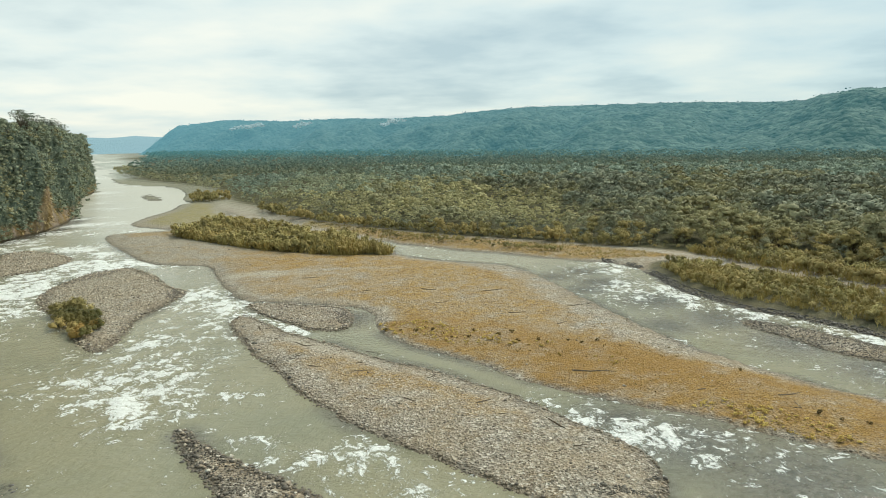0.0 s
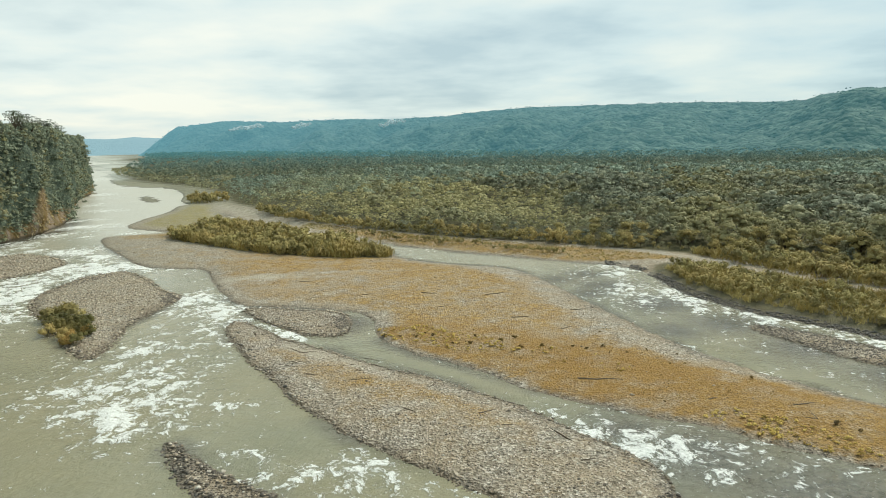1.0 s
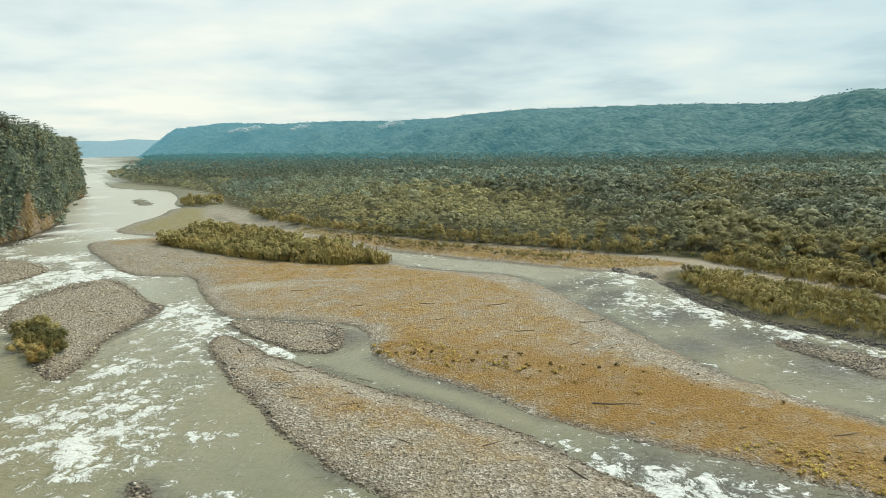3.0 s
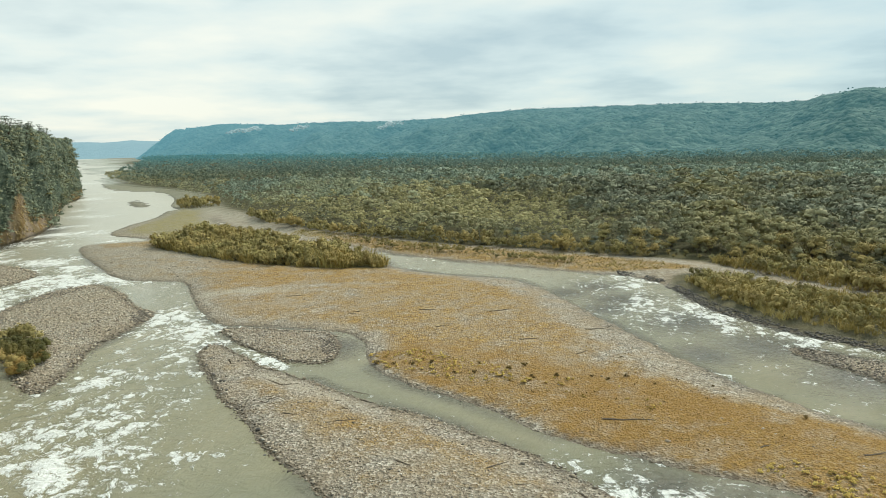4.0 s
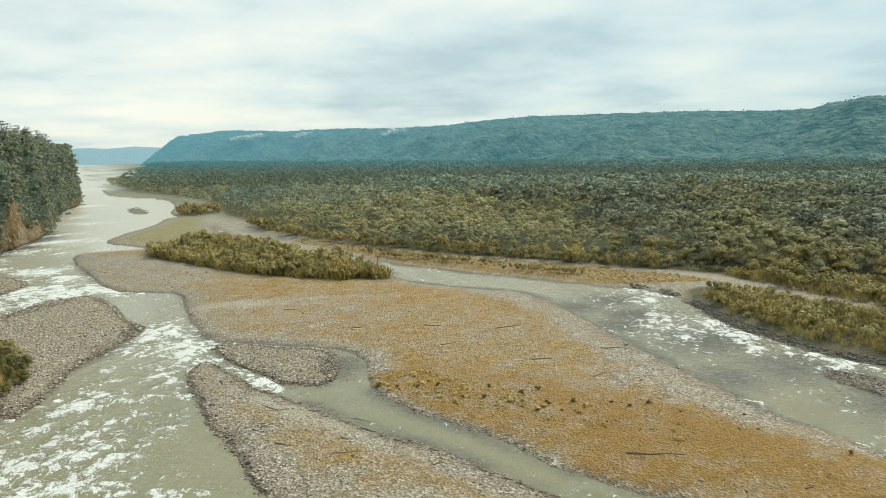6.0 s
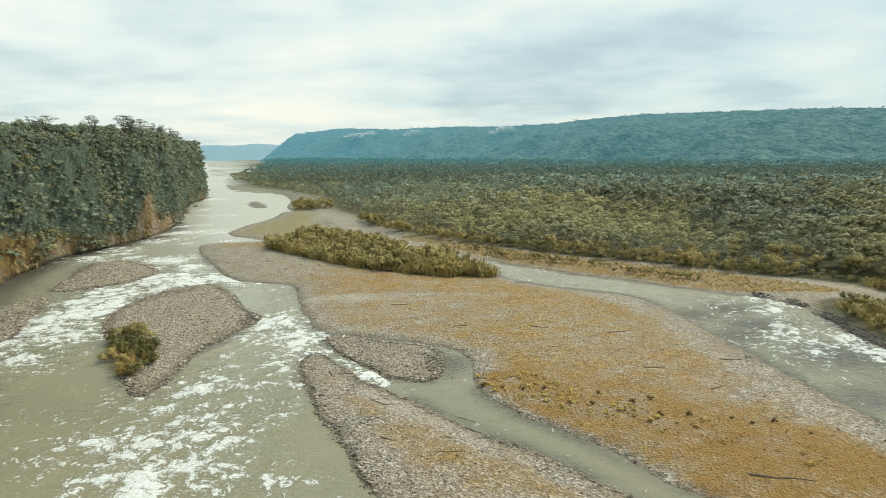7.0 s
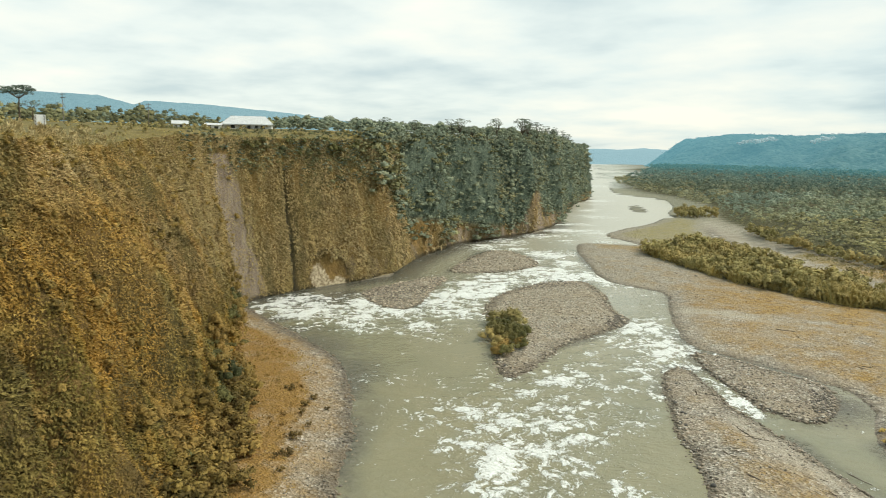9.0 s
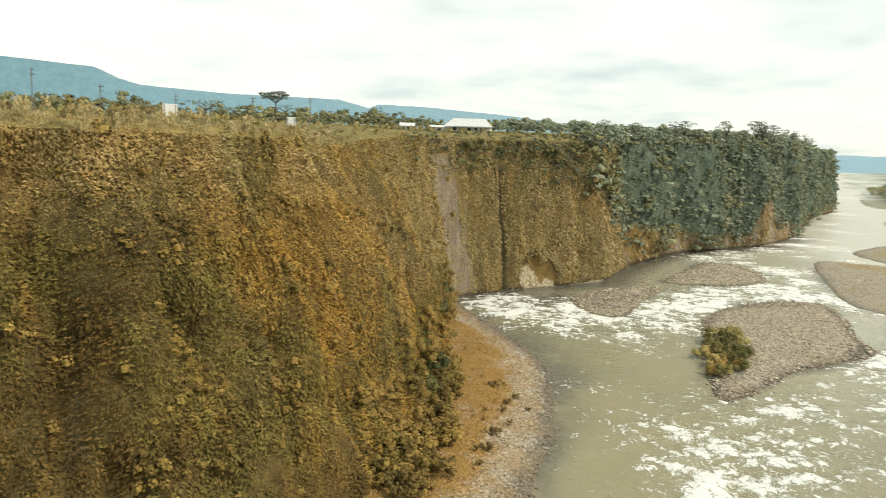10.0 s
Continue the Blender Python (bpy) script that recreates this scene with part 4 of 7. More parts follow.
def cliff_point(i, w):
    """The face at step i of the foot and height w, 0 to 1."""
    i0 = np.clip(np.floor(i).astype(int), 0, len(foot) - 2)
    k = (i - i0)[..., None]
    base = foot[i0] * (1 - k) + foot[i0 + 1] * k
    inn = inward[i0]
    s, sheer = arc[i0] + 1.5 * k[..., 0], SHEER[i0]
    rib = fbm(s, w * 4, 13, 3, 51) * 4.2 * (1 - 0.55 * sheer) + (fbm(s, w * 3, 26, 2, 55) * 6.5 + fbm(s + 40, w * 4, 11, 2, 56) * 2.6) * smooth((s - GATE - 70) / 30) + fbm(s, w * 30, 4.0, 3, 52) * (1.8 - 0.9 * sheer) + np.abs(fbm(s, w * 3, 26, 2, 53)) * 12.0 * (1 - sheer)
    groove = np.exp(-((s - GATE - 21.3) / 0.9) ** 2) * 1.6 * (w < 0.86)
    cave = np.exp(-(((s - GATE - 33.0) / 6.5) ** 2 + ((w - 0.06) / 0.15) ** 2) ** 2) * 3.0
    slide = np.exp(-((s - GATE + 5 - 4.0 * (1 - w)) / 8.0) ** 2) * 1.0
    gully = sum(a * np.exp(-((s - GATE - c - 3.0 * fbm(s * 0, w * 20, 6, 2, 57)) / b) ** 2) * smooth((h - w) / 0.2) for a, c, b, h in ((3.2, -138.0, 2.6, 0.72), (3.4, -127.0, 2.2, 0.72), (3.0, -98.0, 3.0, 0.85), (2.2, -114.0, 1.6, 0.6), (2.4, -149.0, 2.0, 0.8)))
    profile = (SETBACK[i0] * np.where(sheer > 0.5, w**1.5, 0.25 * w + 0.75 * w**1.6)) + (rib + groove + cave + slide + gully) * np.minimum(1, np.minimum(w * 5, (1.02 - w) * 7))
    xy = base + inn * profile[..., None]
    return np.concatenate([xy, (w * (RIM[i0] + 0.4) - 0.4)[..., None]], -1)


NW = 44
wi = np.linspace(0, 1, NW)
II, WW = np.meshgrid(np.arange(len(foot) - 1, dtype=float), wi, indexing="ij")
CP = cliff_point(II, WW)
sA = arc[II.astype(int)]
bare = 0.12 + 0.9 * np.exp(-((sA - GATE + 5 - 4.0 * (1 - WW)) / (6.0 + 5.0 * (1 - WW))) ** 4) * (WW < 0.9) + 0.12 * (sA > GATE) * (WW < 0.14) + 0.14 * smooth((sA - GATE - 10) / 30)
bare = bare + 0.2 * smooth((sA - GATE - 110) / 60)
bare = np.maximum(bare, 0.75 * np.exp(-((sA - GATE - 230) / 15) ** 2) * (WW < 0.75))
arch = np.exp(-((np.hypot((sA - GATE - 35.0) / 8.0, (WW - 0.05) / 0.20) - 1 + 0.25 * fbm(sA, WW * 40, 4, 2, 59)) / 0.15) ** 2) * (WW > 0.05)
# dark streak in the groove; wet line and undercut shadow painted along the foot
seep_shade = np.maximum(np.exp(-((sA - GATE - 21.3 + 1.2 * WW) / 1.1) ** 2) * (WW < 0.84), 0.8 * (WW < 0.045) * (sA > GATE - 2))
# overhang's shade painted as a dark arch over the cave
seep_shade = np.maximum(seep_shade, 0.7 * arch)
ragged = fbm(sA * 1.0, WW * 44, 3.2, 3, 58)
pale = np.exp(-(((sA - GATE - 31.6 - 1.5 * ragged) / 3.8) ** 2 + ((WW - 0.075 - 0.035 * ragged) / 0.095) ** 2) ** 2)
pale = np.maximum(pale, 0.8 * np.exp(-(((sA - GATE - 37.5) / 6.0) ** 2 + ((WW - 0.02 - 0.02 * ragged) / 0.045) ** 2) ** 2))
wooded = smooth((WW - np.interp(sA - GATE, [8, 30, 48, 55, 62, 70, 80, 105, 138, 170, 196, 206, 214, 230, 246, 256, 280, 420, 620], [1.2, 1.1, 1.0, 0.9, 0.66, 0.52, 0.38, 0.29, 0.22, 0.13, 0.09, 0.12, 0.44, 0.54, 0.34, 0.18, 0.11, 0.13, 0.11])) / 0.08)
tagged(part("cliff", mesh_of("cliff", CP.reshape(-1, 3), grid_faces(len(foot) - 1, NW), CLIFF, {"bare": bare, "seep_shade": seep_shade, "pale": pale, "wooded": wooded}, False)),
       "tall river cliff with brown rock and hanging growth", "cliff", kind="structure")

INN = np.r_[0, 0.6, 1.5, 3, 5, 8, 12, 17, 23, 30, 40, 52, 68, 90, 120, 160, 220, 300, 420, 600, 900, 1400, 2200, 3400, 5000]


def plateau_z(rim, d, x, y):
    return rim + 0.9 * smooth(d / 6) + np.minimum(d, 60) * 0.045 + np.clip(d - 60, 0, 360) * 0.025 + fbm(x, y, 18, 3, 61) * 0.5 * smooth(d / 10) + fbm(x, y, 90, 2, 62) * 1.2 * smooth(d / 60)


top = CP[:, -1]
PX = top[:, None, 0] + INLAND[0] * INN
PY = top[:, None, 1] + INLAND[1] * INN
PZ = np.where(INN > 0, plateau_z(top[:, None, 2], INN[None, :], PX, PY), top[:, None, 2])
tagged(part("plateau", mesh_of("plateau", np.stack([PX, PY, PZ], -1).reshape(-1, 3), grid_faces(len(foot) - 1, len(INN)), TURF, None, False)),
       "grassy terrace above the river cliff", "plateau", kind="structure")


def on_plateau(x, y):
    """Height of the terrace at a place."""
    cross = np.array([-INLAND[1], INLAND[0]])
    key = top[:, :2] @ cross
    i = int(np.argmin(np.abs(key - (x * cross[0] + y * cross[1]))))
    d = (x - top[i, 0]) * INLAND[0] + (y - top[i, 1]) * INLAND[1]
    return float(plateau_z(top[i, 2], np.array(max(d, 0.0)), np.array(float(x)), np.array(float(y)))), d


# ---- distant hills ----
def ridge(name, crest, front, back, material, label, step, relief, spurs, rows=61, nose=200.0):
    """A wooded ridge along a crest of (x, y, height), with gullies down both sides."""
    c = np.array(crest, float)
    s = np.r_[0, np.cumsum(np.hypot(*np.diff(c[:, :2], axis=0).T))]
    at = np.arange(0, s[-1], step)
    x, y, h = (np.interp(at, s, c[:, k]) for k in range(3))
    t = unit(np.gradient(np.stack([x, y], 1), axis=0))
    for _ in range(30):
        t = unit(np.vstack([t[:1], (t[:-2] + t[1:-1] + t[2:]), t[-1:]]))
    n = np.stack([t[:, 1], -t[:, 0]], 1)
    v = np.linspace(-1, 1, rows)
    reach = np.where(v < 0, -back, front)[None, :] * (1 + 0.25 * fbm(at, at * 0, spurs, 3, 71)[:, None]) * (0.3 + 0.7 * smooth(at / nose))[:, None]
    off = np.abs(v)[None, :] * reach
    px, py = x[:, None] + n[:, :1] * off, y[:, None] + n[:, 1:] * off
    fall = 1 - np.abs(v)[None, :]
    shape = 0.55 * smooth(fall * 1.25) + 0.45 * fall**1.7
    pz = h[:, None] * shape + fbm(px, py, spurs, 5, 73) * relief * np.sin(np.pi * np.clip(fall, 0, 1)) + fbm(px, py, 22, 3, 74) * 5.5 * smooth(fall * 5) * (1 - smooth(fall * 20 - 19) * 0.4)
    P = np.stack([px, py, pz - 1.0], -1)
    tagged(part(name, mesh_of(name, P.reshape(-1, 3), grid_faces(len(at), len(v)), material, None, False)), label, "hill", kind="structure")
    return P


RIDGE = [(-1530, 3960, 4), (-1491, 3925, 45), (-1395, 3848, 108), (-1284, 3760, 154), (-991, 3525, 165), (-685, 3281, 148), (-390, 3046, 148), (-135, 2842, 138), (89, 2663, 141), (151, 2613, 150), (342, 2461, 158),
         (544, 2300, 154), (693, 2181, 151), (902, 2014, 143), (1040, 1904, 138), (1072, 1879, 152), (1133, 1830, 158), (1230, 1752, 162), (1500, 1500, 165), (1800, 1000, 160), (2000, 300, 140)]
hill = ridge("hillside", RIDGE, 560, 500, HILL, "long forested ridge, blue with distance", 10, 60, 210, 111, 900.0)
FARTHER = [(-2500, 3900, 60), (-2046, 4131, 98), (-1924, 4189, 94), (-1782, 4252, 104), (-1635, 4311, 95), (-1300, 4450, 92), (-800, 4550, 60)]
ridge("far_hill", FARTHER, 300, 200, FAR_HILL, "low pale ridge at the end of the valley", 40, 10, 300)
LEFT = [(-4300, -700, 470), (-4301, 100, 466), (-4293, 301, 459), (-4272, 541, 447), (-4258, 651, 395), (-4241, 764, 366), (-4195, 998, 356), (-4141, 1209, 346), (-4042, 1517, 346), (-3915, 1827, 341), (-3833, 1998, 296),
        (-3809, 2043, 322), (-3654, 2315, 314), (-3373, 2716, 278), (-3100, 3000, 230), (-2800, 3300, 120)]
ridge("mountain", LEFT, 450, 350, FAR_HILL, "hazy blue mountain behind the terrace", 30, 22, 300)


# wisps of mist that hang on the ridge
def mist_material():
    g = Graph("mist", 1.0)
    g.p.inputs["Specular IOR Level"].default_value = 0.0
    g.put(g.span(g.noise(0.04, 5.0, 0.65), 0.36, 0.62, 0.0, 0.65), g.p.inputs["Alpha"])
    return g.done(g.mix(g.noise(0.02), (0.74, 0.82, 0.84), (0.82, 0.87, 0.88)))


def mist_wisp(x, y, z, length, seed):
    r = np.random.default_rng(seed)
    bm = bmesh.new()
    for k in range(9):
        t = k / 8 - 0.5
        m = Matrix.LocRotScale(((t * length, r.normal() * 6, t * length * 0.16 + r.normal() * 3)), None, (length * 0.13, 9.0, 7.5 * (1.3 - abs(t))))
        bmesh.ops.create_icosphere(bm, subdivisions=2, radius=1.0, matrix=m)
    ob = part("mist_wisp", from_bm("mist_wisp", bm, MIST), None, "", pose(x, y, z))
    ob.data.shade_smooth()
    return tagged(ob, "thin white wisp of mist on a wooded ridge", "mist", "wisps of mist", "stuff")


MIST = mist_material()
for k, (x, y, z, length) in enumerate(((-800, 3080, 120, 130), (-540, 2970, 121, 70), (-138, 2650, 119, 85))):
    mist_wisp(x, y, z, length, 700 + k)


# ---- trees and shrubs ----
def tree_parts(seed, height, spread, leaves, leaf, flat=0.6, lobes=7, low=0.45, skirt=0.5, tri=False, solid=None, lobe=(0.36, 0.6)):
    """Trunk with limbs and a crown of leaf clumps, as two meshes."""
    rng = np.random.default_rng(seed)
    bm = bmesh.new()
    lean = rng.normal(size=2) * 0.05 * height
    fork = Vector((lean[0] * 0.5, lean[1] * 0.5, height * low))
    tube(bm, (0, 0, -0.6), fork, height * 0.022, height * 0.015)
    blobs = []
    for k in range(lobes):
        a = 2 * math.pi * (k + rng.uniform(-0.3, 0.3)) / max(lobes - 1, 1)
        r = 0.0 if k == lobes - 1 else spread * rng.uniform(0.2, 0.6)
        z = height * (rng.uniform(skirt, 0.84) if k < lobes - 1 else 0.84)
        c = (lean[0] + r * math.cos(a), lean[1] + r * math.sin(a), z)
        size = spread * rng.uniform(*lobe)
        blobs.append((*c, size, flat))
        tube(bm, fork, c, height * 0.010, height * 0.004, 5)
    v, f = crown_cloud(rng, leaves, blobs, leaf, tri)
    if solid is not None:
        v, f = joined((v, f), leafy_lobes(rng, blobs, solid, 0.45 if tri else 0.58))
    return from_bm("trunk", bm, BARK), v, f


def make_tree(name, label, category, group, seed, height, spread, leaves, leaf, material, m, **more):
    trunk, v, f = tree_parts(seed, height, spread, leaves, leaf, **more)
    root = new(name)
    part("trunk", trunk, root)
    part("crown", mesh_of("crown", v, f, material, None, False), root)
    root.matrix_basis = m
    return tagged(root, label, category, group)


def merged(name, protos, x, y, z, scale, material, label, category, rng, dry=None):
    """Many plants joined into one uncountable mass, each a turned and scaled copy of one of the protos."""
    vs, fs, ds, ts, base = [], [], [], [], 0
    tone = np.clip(rng.normal(size=len(x)) * 0.5, -1, 1)
    pick = rng.integers(0, len(protos), len(x))
    ang = rng.uniform(0, 2 * np.pi, len(x))
    for k, (v, f) in enumerate(protos):
        idx = np.nonzero(pick == k)[0]
        c, s = np.cos(ang[idx])[:, None] * scale[idx][:, None], np.sin(ang[idx])[:, None] * scale[idx][:, None]
        px = v[:, 0] * c - v[:, 1] * s + x[idx][:, None]
        py = v[:, 0] * s + v[:, 1] * c + y[idx][:, None]
        pz = v[:, 2] * scale[idx][:, None] + z[idx][:, None]
        vs.append(np.stack([px, py, pz], -1).reshape(-1, 3))
        fs.append((f[None] + (np.arange(len(idx)) * len(v))[:, None, None]).reshape(-1, 3) + base)
        base += len(idx) * len(v)
        ts.append(np.repeat(tone[idx], len(v)))
        ds.append(np.repeat(dry[idx] if dry is not None else np.zeros(len(idx)), len(v)))
    return tagged(part(name, mesh_of(name, np.vstack(vs), np.vstack(fs), material, {"dry": np.concatenate(ds), "tone": np.concatenate(ts)}, False)), label, category, kind="stuff")


rng = np.random.default_rng(7)
# the wood on the plain: near trees one by one, the rest as a mass that thins into distance
YOUNG = rounded([(-96, 372), (-128, 470), (-150, 590), (-172, 760), (-127, 800), (-70, 800), (10, 680), (55, 530), (85, 430), (95, 345), (98, 290), (120, 235), (150, 180), (120, 180), (80, 246), (50, 280), (6, 312), (-40, 350)])
tx, ty = scatter(rng, WOODS_EDGE[WOODS_EDGE[:, 1] > -400], 5.4, 0.49, 1.0)
ok = (ty > 120) & (np.abs(tx - 0.08 * ty) < 0.64 * ty + 40) & (ty < 830)
tx, ty = tx[ok], ty[ok]
d_edge = inside(WOODS_EDGE, tx, ty)
drift = fbm(tx, ty, 75, 4, 81)
young = smooth((inside(YOUNG, tx, ty) + 30 * fbm(tx, ty, 45, 3, 82) + 6) / 22) * (0.80 + 1.5 * fbm(tx, ty, 34, 4, 84))
young = np.clip(young - 0.9 * smooth(1 - np.hypot((tx + 195) / 60, (ty - 720) / 120)) + smooth(1 - d_edge / 16) * 0.45 + 0.45 * smooth(drift * 2.6 - 0.35), 0, 1)
size = (1.05 - 0.42 * young) * np.interp(tx / ty, [-0.34, -0.22, -0.1], [0.45, 0.62, 1.0]) * np.clip(rng.gamma(12.0, 1 / 12.0, len(tx)), 0.55, 1.5) * (0.6 + 0.4 * smooth(d_edge / 25)) * (1 + 0.3 * drift)
dist = np.hypot(tx, ty - 30)
keep = (rng.random(len(tx)) < np.where(young > 0.5, 1.0, 0.72)) & ((dist < 450) | (rng.random(len(tx)) < 0.55))
tx, ty, d_edge, young, size, dist = (a[keep] for a in (tx, ty, d_edge, young, size, dist))
size = size * np.where(dist > 450, 1.2, 1.0)
tz = land_height(tx, ty) - 0.1
young = young * np.interp(tx - 0.12 * (ty - 250), [50, 130], [1.0, 0.35])
order = np.argsort(d_edge + 0.25 * dist)
single = np.zeros(len(tx), bool)
single[order[:150]] = True
PROTO = [make_tree("tree", "young leafy tree at the edge of the riverside wood", "tree", "trees of the wood", 100 + k, 9.0, 4.4, 420, 0.5, LEAF_TREE if k % 2 else LEAF_SHRUB, pose(0, 0, -500), lobes=11 + k % 3, low=0.25, flat=0.65, skirt=0.3, solid=0) for k in range(5)]
for n, i in enumerate(np.nonzero(single)[0]):
    m = pose(tx[i], ty[i], tz[i], 0, 0, rng.uniform(0, 360)) @ Matrix.Scale(float(size[i]), 4)
    if n < len(PROTO):
        PROTO[n].matrix_basis = m
    else:
        copy_thing(PROTO[n % len(PROTO)], m).scale = (size[i],) * 3
FORMS = ((3.4, 7, 0.75, 0.42), (4.2, 9, 0.6, 0.5), (5.0, 12, 0.5, 0.58), (4.6, 10, 0.6, 0.5), (5.6, 13, 0.45, 0.62), (3.2, 7, 0.8, 0.35), (6.2, 14, 0.45, 0.6))  # spread, lobes, flatness, lowest lobe
lod1 = [dome_crown(200 + k, 9.5, w_ * 0.82, n_, 18 * n_, 0.70, k_, f_) for k, (w_, n_, f_, k_) in enumerate(FORMS)]
lod2 = [dome_crown(220 + k, 9.5, w_ * 0.88, max(3, n_ // 2), 5 * n_, 1.1, k_, f_) for k, (w_, n_, f_, k_) in enumerate(FORMS)]
lod3 = [dome_crown(240 + k, 12, 7.0 + 0.4 * k, 3, 6, 2.1, 0.55, 0.6) for k in range(5)]
# trees farther back take the leaves that are tinted for haze
back = smooth((dist + 90 * fbm(tx, ty, 80, 3, 86) - 470 + 0.35 * np.clip(-tx, -200, 300)) / 160) > rng.random(len(tx))
for a, b, lod, deep in ((0, 290, lod1, False), (290, 1200, lod2, False), (290, 1200, lod2, True)):
    s = ~single & (dist >= a) & (dist < b) & ((a == 0) | (back == deep))
    merged("woods", lod, tx[s], ty[s], tz[s], size[s], LEAF_HAZED if deep else LEAF_TREE, "green woodland farther back, tinted teal for haze" if deep else "dense green and tawny riverside woodland", "woodland", rng, young[s] * (0.55 if deep else 1.0))
fx, fy = scatter(rng, rounded([(-420, 800), (-100, 790), (650, 790), (1200, 1000), (1500, 1300), (900, 2000), (200, 2500), (-500, 3100), (-1200, 3600), (-1350, 3300), (-900, 2250), (-680, 1640)]), 30.0, 0.48)
ok = (np.abs(fx - 0.05 * fy) < 0.68 * fy) & (inside(WOODS_EDGE, fx, fy) > 0)
fx, fy = fx[ok], fy[ok]
fs_ = rng.uniform(0.75, 1.5, len(fx)) * (1 + (fy - 1000) / 6000)
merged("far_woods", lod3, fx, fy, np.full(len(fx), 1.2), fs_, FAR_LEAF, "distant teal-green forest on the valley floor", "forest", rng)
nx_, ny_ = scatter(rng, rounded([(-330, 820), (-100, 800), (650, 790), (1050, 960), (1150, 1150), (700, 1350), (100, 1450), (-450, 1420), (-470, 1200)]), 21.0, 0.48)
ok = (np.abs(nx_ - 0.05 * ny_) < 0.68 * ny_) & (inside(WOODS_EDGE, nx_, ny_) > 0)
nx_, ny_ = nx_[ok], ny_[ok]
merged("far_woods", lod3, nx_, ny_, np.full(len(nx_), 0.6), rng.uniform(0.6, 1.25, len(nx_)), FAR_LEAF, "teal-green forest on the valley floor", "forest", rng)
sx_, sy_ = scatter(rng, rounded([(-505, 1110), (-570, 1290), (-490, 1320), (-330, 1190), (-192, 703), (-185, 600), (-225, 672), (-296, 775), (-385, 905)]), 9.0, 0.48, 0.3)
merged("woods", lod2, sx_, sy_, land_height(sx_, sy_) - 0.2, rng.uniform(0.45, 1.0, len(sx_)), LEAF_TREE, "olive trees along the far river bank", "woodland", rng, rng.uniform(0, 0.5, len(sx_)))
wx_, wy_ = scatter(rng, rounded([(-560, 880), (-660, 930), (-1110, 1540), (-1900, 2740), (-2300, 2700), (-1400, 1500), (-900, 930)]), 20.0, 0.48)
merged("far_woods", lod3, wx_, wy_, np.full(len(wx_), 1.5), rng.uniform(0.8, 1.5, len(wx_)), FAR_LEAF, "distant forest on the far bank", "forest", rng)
# crowns on the ridge
hp = np.vstack([hill[:, 54:61].reshape(-1, 3)[rng.random(hill[:, 54:61].size // 3) < 0.45], hill[:, 60:108].reshape(-1, 3)[rng.random(hill[:, 60:108].size // 3) < 0.10]])
hp = hp + np.stack([rng.normal(size=len(hp)) * 8, rng.normal(size=len(hp)) * 8, rng.uniform(-6, -2.5, len(hp))], 1)
low_crowns = [dome_crown(250 + k, 7, 8.0, 2, 2, 2.2, 0.3, 0.7) for k in range(5)]
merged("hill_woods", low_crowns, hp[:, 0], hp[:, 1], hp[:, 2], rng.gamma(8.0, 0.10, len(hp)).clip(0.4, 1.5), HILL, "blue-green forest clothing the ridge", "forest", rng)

# thickets on the bars
def shrub_cloud(seed, height, spread, leaves, leaf, tri=False, solid=0, lobes=7, core=0.66):
    """Leaf clumps over a handful of lobes, with bare stems below."""
    r = np.random.default_rng(seed)
    blobs = [(r.normal() * spread * 0.33, r.normal() * spread * 0.33, height * r.uniform(0.25, 0.72), spread * r.uniform(0.3, 0.5), 0.8 + r.uniform(0, 0.5)) for _ in range(lobes)]
    v, f = joined(crown_cloud(r, leaves, blobs, leaf, tri), leafy_lobes(r, blobs, solid, core))
    v[:, 2] = np.maximum(v[:, 2], -0.1)
    if tri:
        return v, f
    stems = r.uniform(-1, 1, (10, 3)) * [spread * 0.3, spread * 0.3, 0]
    v2, f2 = blades(r, stems, np.tile([0, 0, 1.0], (10, 1)), 2, height * 0.75, 0.03, 0.35, 0.0, False)
    return np.vstack([v, v2]), np.vstack([f, f2 + len(v)])


def cane_cloud(seed, height, count):
    """An upright tuft of cane with bent blades."""
    r = np.random.default_rng(seed)
    p = r.normal(size=(count, 3)) * [0.7, 0.7, 0]
    return blades(r, p, unit(np.tile([0, 0, 1.0], (count, 1)) + r.normal(size=(count, 3)) * 0.12), 4, height, 0.06, 0.3, 0.25)


TALL = [shrub_cloud(300 + k, 5.0, 2.8, 84, 0.58, True, 0, 5) for k in range(6)]
LOW = [shrub_cloud(320 + k, 3.4, 2.5, 76, 0.51, True, 0, 5) for k in range(5)]
TALL_ME = [mesh_of("shrub", *shrub_cloud(300 + k, 5.0, 2.8, 240, 0.42), LEAF_SHRUB) for k in range(6)]
LOW_ME = [mesh_of("shrub", *shrub_cloud(320 + k, 3.4, 2.5, 220, 0.36), LEAF_SHRUB) for k in range(5)]
GREEN_ME = [mesh_of("shrub", *shrub_cloud(340 + k, 3.4, 2.6, 240, 0.34), LEAF_GREEN) for k in range(4)]
SLOPE_ME = [mesh_of("shrub", *shrub_cloud(350 + k, 3.2, 2.6, 240, 0.34), LEAF_SLOPE) for k in range(4)]
DARK_ME = [mesh_of("bush", *shrub_cloud(360 + k, 1.6, 1.3, 110, 0.24), LEAF_DARK) for k in range(4)]
CANES = [cane_cloud(380 + k, 3.2, 9) for k in range(4)]
